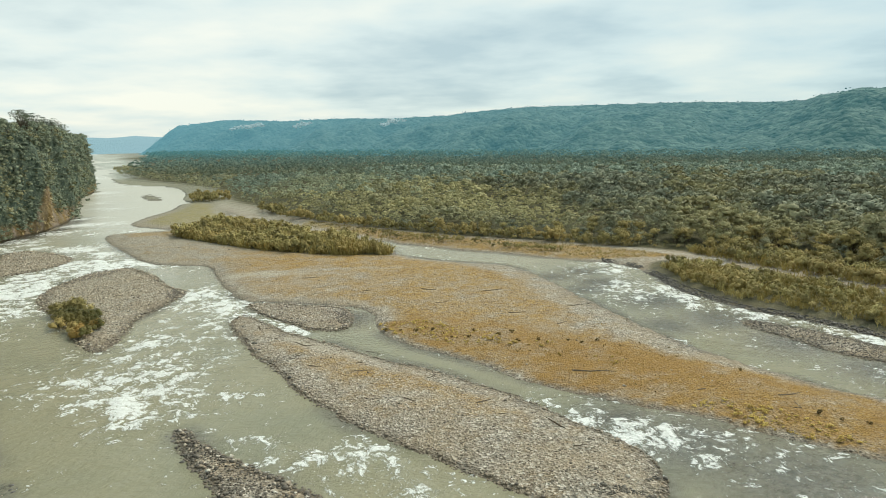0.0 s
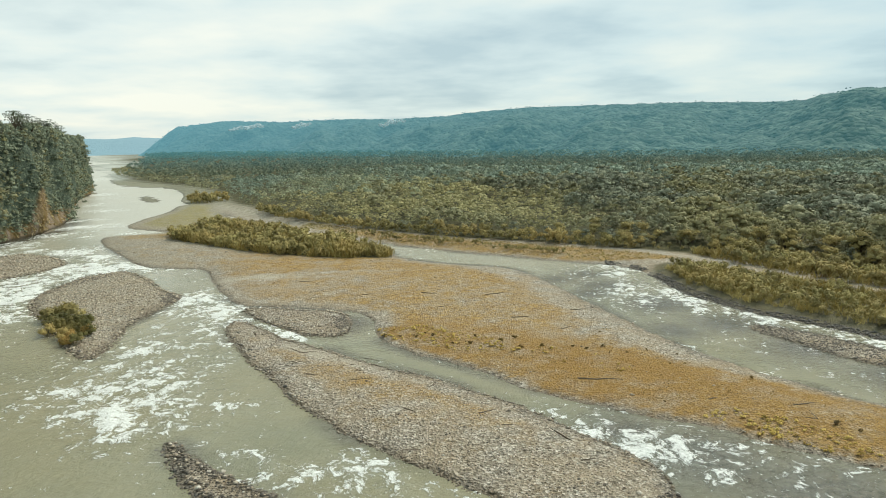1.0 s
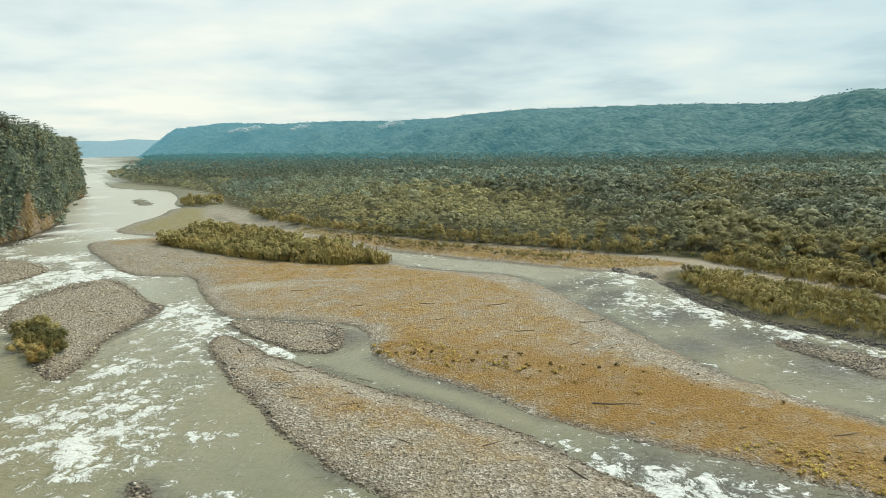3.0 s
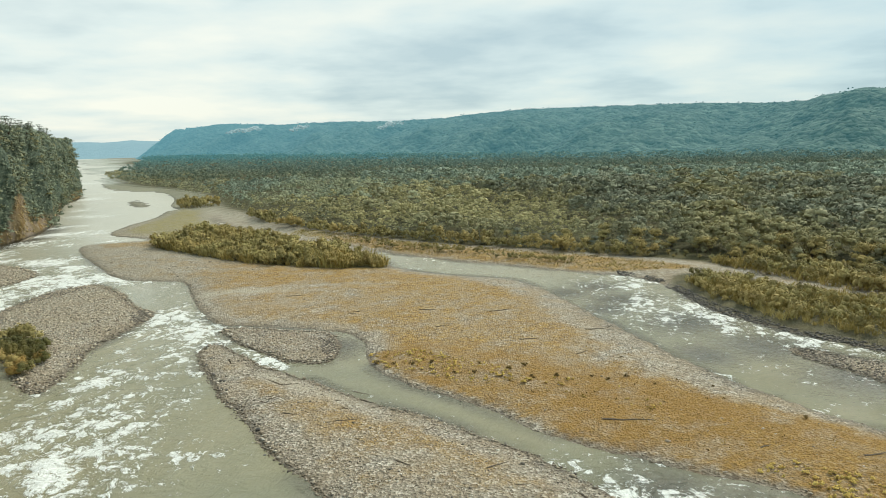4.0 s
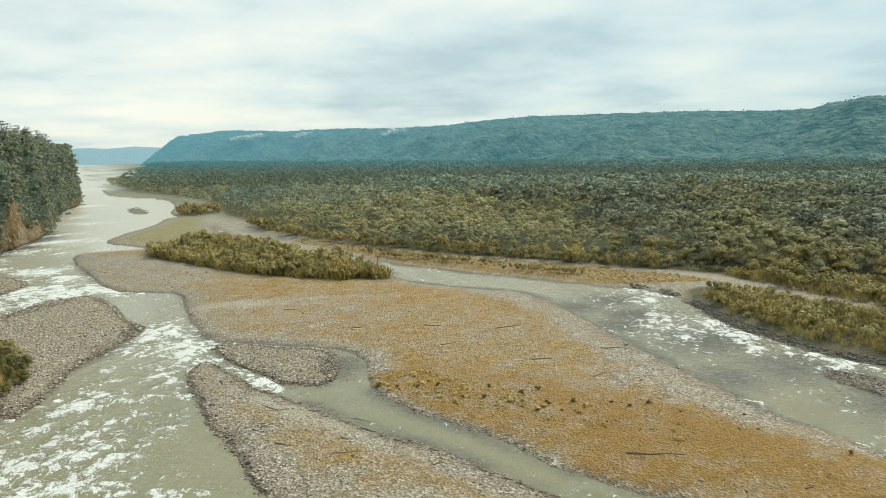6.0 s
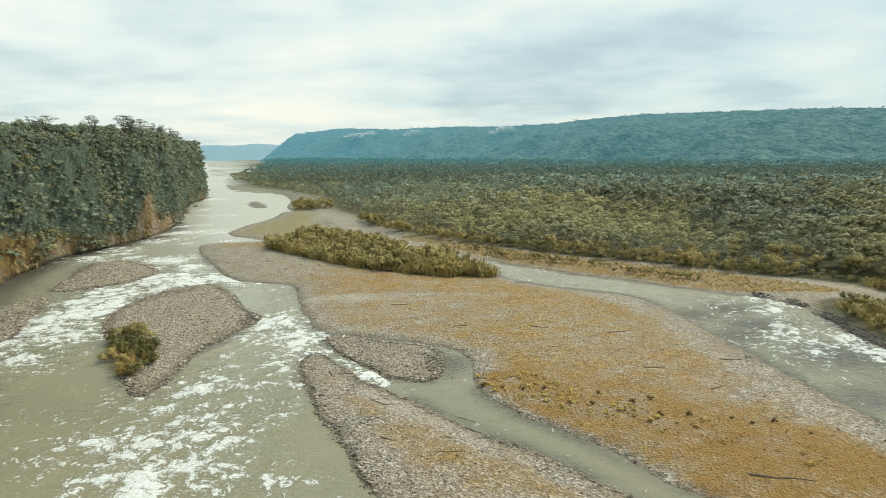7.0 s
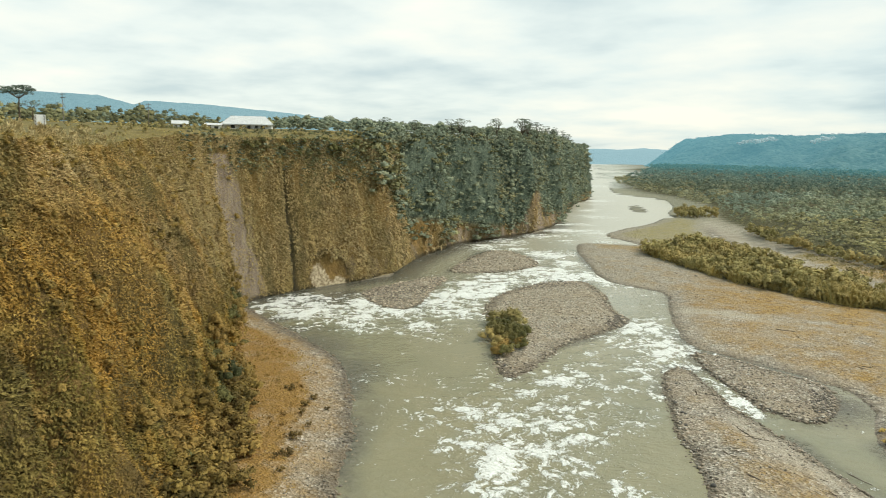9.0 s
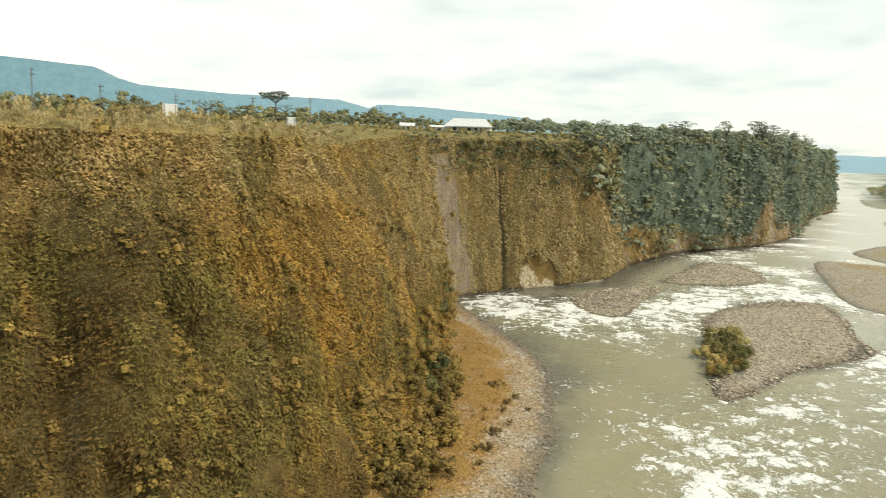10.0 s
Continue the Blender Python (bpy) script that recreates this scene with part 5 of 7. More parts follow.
def plume_cloud(seed, count):
    """A tuft of tall grass with upright feathery plumes above arching blades."""
    r = np.random.default_rng(seed)
    p = r.normal(size=(count, 3)) * [0.5, 0.5, 0]
    up = unit(np.tile([0, 0, 1.0], (count, 1)) + r.normal(size=(count, 3)) * 0.16)
    low = blades(r, p, up, 4, 1.9, 0.05, 0.45, 0.35)
    tips = p + up * r.uniform(2.2, 3.4, (count, 1))
    stalk = blades(r, p, up, 1, np.linalg.norm(tips - p, axis=1), 0.02, 0.02, 0.0)
    feather = blades(r, np.repeat(tips, 3, 0) - np.repeat(up, 3, 0) * r.uniform(0, 0.9, (count * 3, 1)), np.repeat(up, 3, 0), 3, 0.75, 0.28, 0.25, 0.15)
    return joined(joined(low, stalk), feather)


PLUME_ME = [mesh_of("cane", *plume_cloud(395 + k, 9), PLUME) for k in range(4)]
CANE_ME = [mesh_of("cane", *cane_cloud(380 + k, 3.2, 18), CANE) for k in range(4)]


def place(name, me, x, y, z, size, label, category, group, tilt=0.0):
    m = pose(x, y, z, rng.uniform(-tilt, tilt), rng.uniform(-tilt, tilt), rng.uniform(0, 360)) @ Matrix.Scale(float(size), 4)
    return tagged(part(name, me, None, "", m), label, category, group)


def thicket(poly, step, clouds, meshes, size, things, label, group, mass, keep=0.6, name="shrub", material=None):
    """Shrubs over a plot: the nearest stand alone, the others grow together into one mass."""
    sx, sy = scatter(rng, poly, step, 0.47, keep)
    sz = land_height(sx, sy) - 0.05
    k = size * rng.uniform(0.5, 1.3, len(sx)) * (1 + 0.5 * fbm(sx, sy, 12, 3, 85))
    order = np.argsort(np.hypot(sx, sy - 30))
    for i in order[:things]:
        place(name, meshes[rng.integers(len(meshes))], sx[i], sy[i], sz[i], k[i], label, "shrub" if name != "cane" else "cane", group)
    rest = order[things:]
    if len(rest):
        merged("thicket", clouds, sx[rest], sy[rest], sz[rest], k[rest], material or LEAF_SHRUB, mass, "thicket", rng)


thicket(THICKET, 3.0, TALL, TALL_ME, 1.0, 60, "tall olive-brown shrub in a riverside thicket", "thicket on the gravel bar", "olive-brown shrub thicket on the gravel bar")
thicket(THICKET, 3.7, CANES, CANE_ME, 1.35, 30, "pale upright cane in a riverside thicket", "cane in the thicket", "pale cane among the thicket", 0.3, "cane", CANE)
thicket(STRIP, 3.4, LOW, LOW_ME, 0.85, 40, "tawny green shrub on the river bank", "shrubs along the bank", "tawny shrubs along the river bank", 3.0)
thicket(STRIP, 2.1, CANES, CANE_ME, 0.72, 40, "pale upright cane on the river bank", "cane along the bank", "pale cane along the river bank", 2.6, "cane", CANE)
thicket(rounded([(-190, 545), (-172, 518), (-150, 526), (-155, 560), (-175, 572)]), 4.2, TALL, TALL_ME, 1.15, 12, "rounded green shrub on a gravel flat", "shrub clump on the flat", "green shrubs on a gravel flat")
thicket(rounded([(-101, 190), (-89, 172), (-80, 162), (-76, 163), (-79, 174), (-86, 185), (-94, 192)]), 2.1, LOW, GREEN_ME + LOW_ME[:1] + SLOPE_ME[:1], 0.92, 40, "dense green-brown bush on the stony island", "bushes on the island", "bushes on the island", 0.2)
thicket(rounded([(-12, 304), (12, 289), (27, 279), (50, 263), (56, 266), (36, 284), (10, 306), (-30, 344), (-34, 336)]), 3.6, LOW, LOW_ME, 0.62, 15, "low olive shrub in golden grass", "shrubs by the far channel", "low shrubs in golden grass")
thicket(rounded([(92, 262), (104, 236), (118, 208), (130, 182), (145, 155), (172, 122), (215, 120), (180, 180), (155, 226), (125, 262)]), 3.4, LOW, LOW_ME, 1.15, 15, "rounded green shrub below the wood", "shrubs below the wood", "green shrubs below the wood")
thicket(rounded([(-112, 452), (-88, 408), (-62, 374), (-30, 344), (12, 312), (52, 288), (80, 268), (84, 276), (54, 300), (14, 324), (-30, 356), (-62, 392), (-88, 428), (-108, 466)]), 3.6, TALL, TALL_ME, 1.0, 15,
        "olive shrub at the foot of the wood", "shrubs at the wood's edge", "olive shrubs at the wood's edge")

cx_, cy_ = scatter(rng, rounded([(92, 262), (104, 236), (118, 208), (130, 182), (145, 155), (160, 140), (150, 170), (132, 205), (116, 240), (100, 264)]), 3.4, 0.47, 0.5)
merged("thicket", CANES, cx_, cy_, land_height(cx_, cy_) - 0.05, rng.uniform(0.9, 1.5, len(cx_)), CANE, "pale cane below the wood", "cane", rng)
TUFTS = [(v * (1, 1, 0.6), f) for v, f in (shrub_cloud(390 + k, 0.9, 0.9, 26, 0.24, True, 0, 3) for k in range(6))]
for plot, step in ((rounded([(-14, 168), (-4, 157), (8, 151), (18, 150), (15, 158), (4, 167), (-8, 174)]), 1.25), (rounded([(41, 116), (50, 107), (58, 101), (64, 100), (56, 112), (47, 119)]), 1.0), (rounded([(12, 153), (24, 143), (38, 134), (44, 137), (30, 150), (16, 158)]), 1.9)):
    gx_, gy_ = scatter(rng, plot, step, 0.49)
    ok = fbm(gx_, gy_, 5, 3, 104) + rng.normal(size=len(gx_)) * 0.25 > -0.05
    gx_, gy_ = gx_[ok], gy_[ok]
    merged("tall_grass", TUFTS, gx_, gy_, land_height(gx_, gy_) - 0.05, rng.gamma(5.0, 0.13, len(gx_)).clip(0.3, 1.3), TUFT, "tufts of tall golden grass on the bar", "grass", rng)


# ---- growth on the cliff ----
END = len(foot) - 2


def wood_floor(s):
    """Height, 0 to 1, above which the face is wooded."""
    return np.interp(s, [8, 30, 48, 55, 62, 70, 80, 105, 138, 170, 196, 206, 214, 230, 246, 256, 280, 420, 620], [0.80, 0.77, 0.74, 0.70, 0.60, 0.46, 0.30, 0.18, 0.12, 0.07, 0.05, 0.08, 0.42, 0.54, 0.32, 0.12, 0.07, 0.08, 0.08]) + 0.22 * fbm(s, s * 0, 9, 3, 95)


I_GATE = GATE / 1.5


def face_points(n, i0, i1, w0, w1):
    """Random places on the built face, with the outward normal."""
    i, w = rng.uniform(i0, min(i1, len(foot) - 2.01), n), rng.uniform(w0, w1, n)
    a, b = np.floor(i).astype(int), np.clip(np.floor(w * (NW - 1)).astype(int), 0, NW - 2)
    u, v = (i - a)[:, None], np.clip(w * (NW - 1) - b, 0, 1)[:, None]
    p00, p10, p01, p11 = CP[a, b], CP[a + 1, b], CP[a, b + 1], CP[a + 1, b + 1]
    p = (p00 * (1 - u) + p10 * u) * (1 - v) + (p01 * (1 - u) + p11 * u) * v
    nrm = unit(np.cross(p10 - p00, p01 - p00))
    flip = (nrm[:, :2] * inward[a]).sum(1) > 0
    nrm[flip] *= -1
    return i, w, p, nrm


I_NEAR = int(np.argmin(np.hypot(foot[:, 0] + 54, foot[:, 1] - 42)))
# slope beside the bank: a close carpet of ferns and grass
def carpet(name, n_points, i0, i1, length, label, sag, shaggy=1.0):
    i, w, p, n = face_points(n_points, i0, i1, 0.0, 1.0)
    s_ = i * 1.5 - GATE
    thin = ((np.abs(s_ + 5 - 4.0 * (1 - w)) < 5.5 + 3.5 * (1 - w) + 3.0 * fbm(s_, w * 40, 5, 2, 106)) & (w < 0.93) & (rng.random(len(i)) < 0.86)) | (np.abs(s_ - 21.3 + 1.2 * w) < 1.1) | (np.hypot((s_ - 34.5) / 8.0, (w - 0.03) / 0.17) < 1 + 0.4 * fbm(s_, w * 40, 5, 2, 93)) | (w < 0.02)
    i, w, p, n, s_ = (a[~thin] for a in (i, w, p, n, s_))
    lush = fbm(s_, w * 40, 4.0, 4, 91)
    # darkest towards the foot and the near end, less so at the rim
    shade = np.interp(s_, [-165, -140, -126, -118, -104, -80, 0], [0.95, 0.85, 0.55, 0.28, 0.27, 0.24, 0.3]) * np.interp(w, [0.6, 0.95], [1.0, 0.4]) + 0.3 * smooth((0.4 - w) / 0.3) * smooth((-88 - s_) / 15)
    gold = np.interp(s_, [-130, -120, -108, -98, -60, 0, 60], [0.1, 0.52, 0.5, 0.42, 0.38, 0.2, 0.2]) + np.interp(w, [0.75, 1.0], [0.0, 0.2]) + 0.5 * smooth((0.32 - w) / 0.12) * smooth(1 - np.abs(s_ + 58) / 28)
    weathered = np.clip(0.65 * smooth((s_ + 105) / 60) * smooth((w - 0.2) / 0.25 + smooth((s_ + 20) / 15)) + 0.5 * smooth((w - 0.72) / 0.22), 0, 0.75) * (0.6 + 0.8 * fbm(s_, w * 12, 12, 3, 92) + 0.2)
    weathered = np.maximum(weathered, 0.55 * smooth((s_ + 30) / 35) * np.clip(0.75 + 0.9 * fbm(s_, w * 30, 9, 4, 94), 0.2, 1.0))
    size = length * np.clip(1 + 0.7 * lush, 0.55, 1.7)
    q = np.repeat(p + n * (0.06 + 0.7 * shaggy * np.clip(lush, 0, 1))[:, None], 2, 0)
    m = np.repeat(n, 2, 0)
    q = q + rng.normal(size=q.shape) * length * 0.4
    down = unit(np.array([0, 0, -1.0]) + m * m[:, 2:])
    d = unit(down * 0.5 + m * 0.65 + rng.normal(size=m.shape) * 0.55 * shaggy)
    k = np.repeat(size, 2)[:, None] * rng.uniform(0.6, 1.4, (len(q), 1))
    side = unit(np.cross(d, m + rng.normal(size=m.shape) * 0.25)) * k * sag
    v = np.stack([q - side, q + side, q + d * k * 1.5], 1).reshape(-1, 3)
    f = np.arange(len(v)).reshape(-1, 3)
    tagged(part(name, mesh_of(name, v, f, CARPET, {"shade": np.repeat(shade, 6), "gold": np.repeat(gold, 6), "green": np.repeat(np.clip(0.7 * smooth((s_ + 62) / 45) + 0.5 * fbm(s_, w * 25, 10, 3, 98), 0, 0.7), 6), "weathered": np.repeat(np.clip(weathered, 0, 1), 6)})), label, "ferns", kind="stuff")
    return i, w, p, n, lush


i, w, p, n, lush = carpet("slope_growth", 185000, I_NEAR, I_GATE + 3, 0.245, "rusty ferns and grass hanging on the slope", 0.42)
clump = [shrub_cloud(400 + k, 1.6, 1.5, 46, 0.30, True, 0, 2) for k in range(5)]
pick = (lush > 0.05) & (rng.random(len(i)) < np.where(i * 1.5 - GATE < -122, 0.003, 0.007))
merged("slope_shrubs", clump, p[pick, 0], p[pick, 1], p[pick, 2] - 0.5, rng.uniform(0.5, 1.3, pick.sum()), LEAF_SLOPE, "olive shrubs among the ferns on the slope", "shrubs", rng)
deep = np.min([np.abs(i * 1.5 - GATE - c) for c in (-138, -127, -98)], 0) < 2.5
pick = (((lush > 0.3) & (rng.random(len(i)) < 0.008)) | (deep & (w < 0.6) & (rng.random(len(i)) < 0.02)) | ((np.abs(w - 0.8) < 0.1) & (i * 1.5 - GATE < -122) & (rng.random(len(i)) < 0.010)))
merged("slope_shrubs", clump, p[pick, 0], p[pick, 1], p[pick, 2] - 0.5, rng.uniform(0.4, 1.1, pick.sum()), LEAF_SLOPE, "olive-green shrubs among the ferns on the slope", "shrubs", rng)
i, w, p, n = face_points(11000, I_NEAR, I_GATE + 50, 0.72, 1.0)
ok = rng.random(len(i)) < (w - 0.66) * 3
v, f = blades(rng, p[ok], unit(n[ok] * 0.4 + [0, 0, 1.0]), 6, rng.uniform(0.5, 1.1, ok.sum()), 0.09, 0.4, 0.3, False)
tagged(part("rim_grass", mesh_of("rim_grass", v, f, CANE)), "pale grass hanging over the terrace rim", "grass", kind="stuff")
# sheer face: a thin brown mat
carpet("hanging_mat", 40000, I_GATE + 2, I_GATE + 66, 0.38, "thin tawny growth hanging on sheer rock", 0.28, 0.6)
i, w, p, n = face_points(7000, I_GATE + 40, END - 60, 0.05, 0.8)
ok = w < wood_floor(i * 1.5 - GATE) + 0.03
i, w, p, n = i[ok], w[ok], p[ok], n[ok]
v, f = blades(rng, p, unit(n + [0, 0, 0.1]), 4, rng.uniform(0.8, 1.8, len(i)), 0.4, 0.5, 0.8, False)
tagged(part("hanging_mat", mesh_of("hanging_mat", v, f, CARPET, {"gold": np.full(len(v), 0.1), "shade": np.full(len(v), 0.4), "weathered": np.full(len(v), 0.8)})), "brown growth hanging on the far rock", "ferns", kind="stuff")

# trees and bushes clothing the far face
CLIFF_TREES = [make_tree("tree", "dark green tree clinging to the river cliff", "tree", "trees on the cliff", 500 + k, 7.0, 3.2, 460, 0.4, LEAF_CLIFF, pose(0, 0, -500), lobes=14, low=0.3, flat=0.55, lobe=(0.2, 0.38)) for k in range(5)]
i, w, p, n = face_points(5400, I_GATE + 6, END - 70, 0.03, 1.03)
s_ = i * 1.5 - GATE
ok = (w > wood_floor(s_)) & (p[:, 1] < 720)
i, w, p, n, s_ = i[ok], w[ok], p[ok], n[ok], s_[ok]
near = np.nonzero((s_ > 95) & (rng.random(len(s_)) < 0.12))[0][:90]
for c, j in enumerate(near):
    k = float(rng.uniform(0.6, 1.1))
    m = pose(*(p[j] - np.array([0, 0, 4.0 * k]) - n[j] * 0.4), 0, 0, rng.uniform(0, 360)) @ Matrix.Scale(k, 4)
    if c < len(CLIFF_TREES):
        CLIFF_TREES[c].matrix_basis = m
    else:
        copy_thing(CLIFF_TREES[c % 5], m).scale = (k,) * 3
bushy = [dome_crown(520 + k, 4.6, 1.9 + 0.2 * k, 4, 64, 0.48, 0.3, 0.6, 0, 0.62) for k in range(7)]
rest = np.setdiff1d(np.arange(len(p)), near)
grow = np.where(s_ < 50, rng.uniform(0.35, 0.75, len(s_)), rng.gamma(4.0, 0.25, len(s_)).clip(0.4, 2.2) * (1 + 0.35 * fbm(s_, w * 40, 16, 3, 97)))
sunny = (rng.random(len(s_)) < np.interp(s_, [60, 85, 110, 160, 200], [0.6, 0.4, 0.25, 0.1, 0.03])) | ((w > 0.88) & (s_ < 200) & (rng.random(len(s_)) < 0.3))
for sel, mat_, label in ((sunny, LEAF_OLIVE, "olive bushes clothing the upper river cliff"), (~sunny, LEAF_FACE, "dark trees and bushes clothing the river cliff")):
    k = rest[sel[rest]]
    merged("cliff_woods", bushy, p[k, 0], p[k, 1], p[k, 2] - 3.0 * grow[k], grow[k], mat_, label, "woodland", rng)
# crowns along the rim
RIM_TREES = [make_tree("tree", "tall tree with an open crown on the cliff's rim", "tree", "trees along the rim", 540 + k, 12, (4.4, 5.2, 3.6, 5.6, 4.2)[k], 560, 0.4, LEAF_CLIFF, pose(0, 0, -500), lobes=17, low=0.35, flat=(0.6, 0.5, 0.7, 0.45, 0.55)[k], skirt=(0.4, 0.5, 0.35, 0.55, 0.45)[k], lobe=(0.16, 0.32)) for k in range(5)]
spots = [(s, b) for b in (1.5, 9.0) for s in np.arange(82, 470, 14 if b > 5 else 10)]
for c, (s, b) in enumerate(spots):
    q = top[min(int((GATE + s + rng.uniform(-5, 5)) / 1.5), len(top) - 1)]
    x, y = q[0] + INLAND[0] * (b + rng.uniform(-2, 3)), q[1] + INLAND[1] * (b + rng.uniform(-2, 3))
    k = float(rng.choice([0.38, 0.5, 0.6, 0.8, 1.15]) * rng.uniform(0.85, 1.15) * np.interp(s, [58, 95, 140, 400], [0.6, 0.85, 1.1, 0.95]))
    m = pose(x, y, q[2] - 1.2, 0, 0, rng.uniform(0, 360)) @ Matrix.Scale(k, 4)
    if c < 5:
        RIM_TREES[c].matrix_basis = m
    else:
        copy_thing(RIM_TREES[c % 5], m).scale = (k,) * 3
# leafy belt over the top of the sheer face
i, w, p, n = face_points(1500, I_GATE - 16, I_GATE + 46, 0.66, 1.0)
s_ = i * 1.5 - GATE
ok = (w + 0.14 * fbm(s_, w * 10, 9, 3, 96) + 0.09 * rng.normal(size=len(i)) > np.interp(s_, [-24, 0, 20, 70], [0.97, 0.90, 0.82, 0.72])) & ~((np.abs(s_ + 4) < 4) & (w < 0.93))
for sel, mat_ in ((rng.random(len(i)) < 0.75, LEAF_OLIVE), (None, LEAF_FACE)):
    sel = ok & sel if sel is not None else ok & (rng.random(len(i)) < 0.25)
    merged("cliff_woods", bushy, p[sel, 0], p[sel, 1], p[sel, 2] - 1.4, rng.gamma(6.0, 0.07, sel.sum()).clip(0.2, 0.8), mat_, "leafy bushes along the top of the sheer rock", "woodland", rng)
# bushes leaning over the wooded rim
j_ = rng.integers(int((GATE + 58) / 1.5), int((GATE + 470) / 1.5), 700)
j_ = np.minimum(j_, len(top) - 1)
d = rng.uniform(-1.5, 7.0, len(j_))
x, y = top[j_, 0] + INLAND[0] * d, top[j_, 1] + INLAND[1] * d
merged("cliff_woods", bushy, x, y, top[j_, 2] - 2.2, rng.gamma(5.0, 0.19, len(j_)).clip(0.4, 1.7), LEAF_FACE, "leafy bushes leaning over the cliff's rim", "woodland", rng)
# shrubs along the upper edge of the sheer face
for s in np.arange(8, 66, 2.6):
    q = cliff_point(np.array([(GATE + s) / 1.5]), np.array([rng.uniform(0.84, 1.0)]))[0]
    place("shrub", GREEN_ME[rng.integers(4)], q[0], q[1], q[2] - 0.8, rng.uniform(0.6, 1.1), "green shrub on the cliff's upper edge", "shrub", "shrubs on the upper edge", 8)
# leafy apron where the slope meets the bank
for s in np.arange(-108, -2, 1.4):
    q = cliff_point(np.array([(GATE + s) / 1.5]), np.array([rng.uniform(0.0, 0.2)]))[0]
    o = inward[int((GATE + s) / 1.5)]
    leafy = rng.random() < 0.3
    place("shrub", (SLOPE_ME if not leafy else GREEN_ME)[rng.integers(4)], q[0] - o[0] * 0.6, q[1] - o[1] * 0.6, q[2] - 0.5, rng.uniform(0.55, 1.15),
          "dark leafy shrub at the foot of the slope" if leafy else "yellow-green shrub at the foot of the slope", "shrub", "shrubs at the foot of the slope", 6)

px_, py_ = [], []
for k in range(190):
    s = rng.uniform(-118, -58)
    j = int((GATE + s) / 1.5)
    d = rng.uniform(-1.0, 5.0) * np.interp(s, [-118, -108, -100, -66, -58], [1.3, 1.5, 1.0, 0.8, 0.2])
    px_.append(foot[j, 0] - inward[j, 0] * d)
    py_.append(foot[j, 1] - inward[j, 1] * d)
px_, py_ = np.array(px_), np.array(py_)
merged("slope_shrubs", LOW, px_, py_, land_height(px_, py_) - 0.3, rng.uniform(0.4, 0.95, len(px_)), LEAF_SLOPE, "yellow-green shrubs spilling onto the bank", "shrubs", rng)

# ---- stones, grass and driftwood on the bars ----
OCTA = np.array([(1, 0, 0), (0, 1, 0), (-1, 0, 0), (0, -1, 0), (0, 0, 1), (0, 0, -1)], float)
OCTA_F = np.array([(0, 1, 4), (1, 2, 4), (2, 3, 4), (3, 0, 4), (1, 0, 5), (2, 1, 5), (3, 2, 5), (0, 3, 5)])


def stones(x, y, r, label, material=STONE, z=None):
    z = land_height(x, y) if z is None else z
    m = len(x)
    v = (OCTA[None] + rng.uniform(-0.28, 0.28, (m, 6, 3))) * rng.uniform(0.75, 1.25, (m, 1, 3)) * [1.25, 1.25, 0.75]
    a = rng.uniform(0, 2 * np.pi, m)[:, None]
    vx, vy = v[..., 0] * np.cos(a) - v[..., 1] * np.sin(a), v[..., 0] * np.sin(a) + v[..., 1] * np.cos(a)
    v = np.stack([vx, vy, v[..., 2]], -1) * (r * 0.62)[:, None, None] + np.stack([x, y, z + r * 0.1], -1)[:, None]
    f = (OCTA_F[None] + (np.arange(m) * 6)[:, None, None]).reshape(-1, 3)
    tagged(part("cobbles", mesh_of("cobbles", v.reshape(-1, 3), f, material)), label, "stones", kind="stuff")


def in_bar(poly, n, lo=0.0, hi=1e9):
    a, b = poly.min(0), poly.max(0)
    x, y = rng.uniform(a[0], b[0], n), rng.uniform(a[1], b[1], n)
    d = inside(poly, x, y)
    ok = (d > lo) & (d < hi)
    return x[ok], y[ok], d[ok]


for key, n, hi in (("middle", 26000, 99), ("island", 12000, 99), ("small", 4200, 99), ("spit", 9000, 99), ("bank", 26000, 7.5), ("cliff_bar", 2600, 99), ("rapids_bar", 3000, 99), ("shore_bar", 4000, 99)):
    x, y, d = in_bar(BARS[key], n, -0.8, hi)
    ok = (y > 60) & (y < 320)
    x, y, d = x[ok], y[ok], d[ok]
    r = rng.gamma(3.0, 0.038, len(x)) + 0.07 + 0.22 * (d < 1.3) * rng.random(len(x))
    r = r * {"island": 1.5, "cliff_bar": 1.8, "rapids_bar": 2.1, "small": 1.3}.get(key, 1.0)
    if key == "middle":  # silt and grass hide the stones on its upper half
        ok = ~((d > 3.5) & (y + 0.6 * x > 116) & (rng.random(len(x)) < 0.8))
        x, y, r = x[ok], y[ok], r[ok]
    if key == "spit":
        r = r * 1.25
    wet = rng.random(len(x)) < {"spit": 0.68, "bank": 0.35}.get(key, 0.0)
    stones(x[~wet], y[~wet], np.minimum(r[~wet], 1.1), "grey and tan river cobbles on a gravel bar", TANSTONE if key == "bank" else STONE)
    if wet.any():
        stones(x[wet], y[wet], np.minimum(r[wet], 1.1), "dark wet stones at the water's edge", WETSTONE)
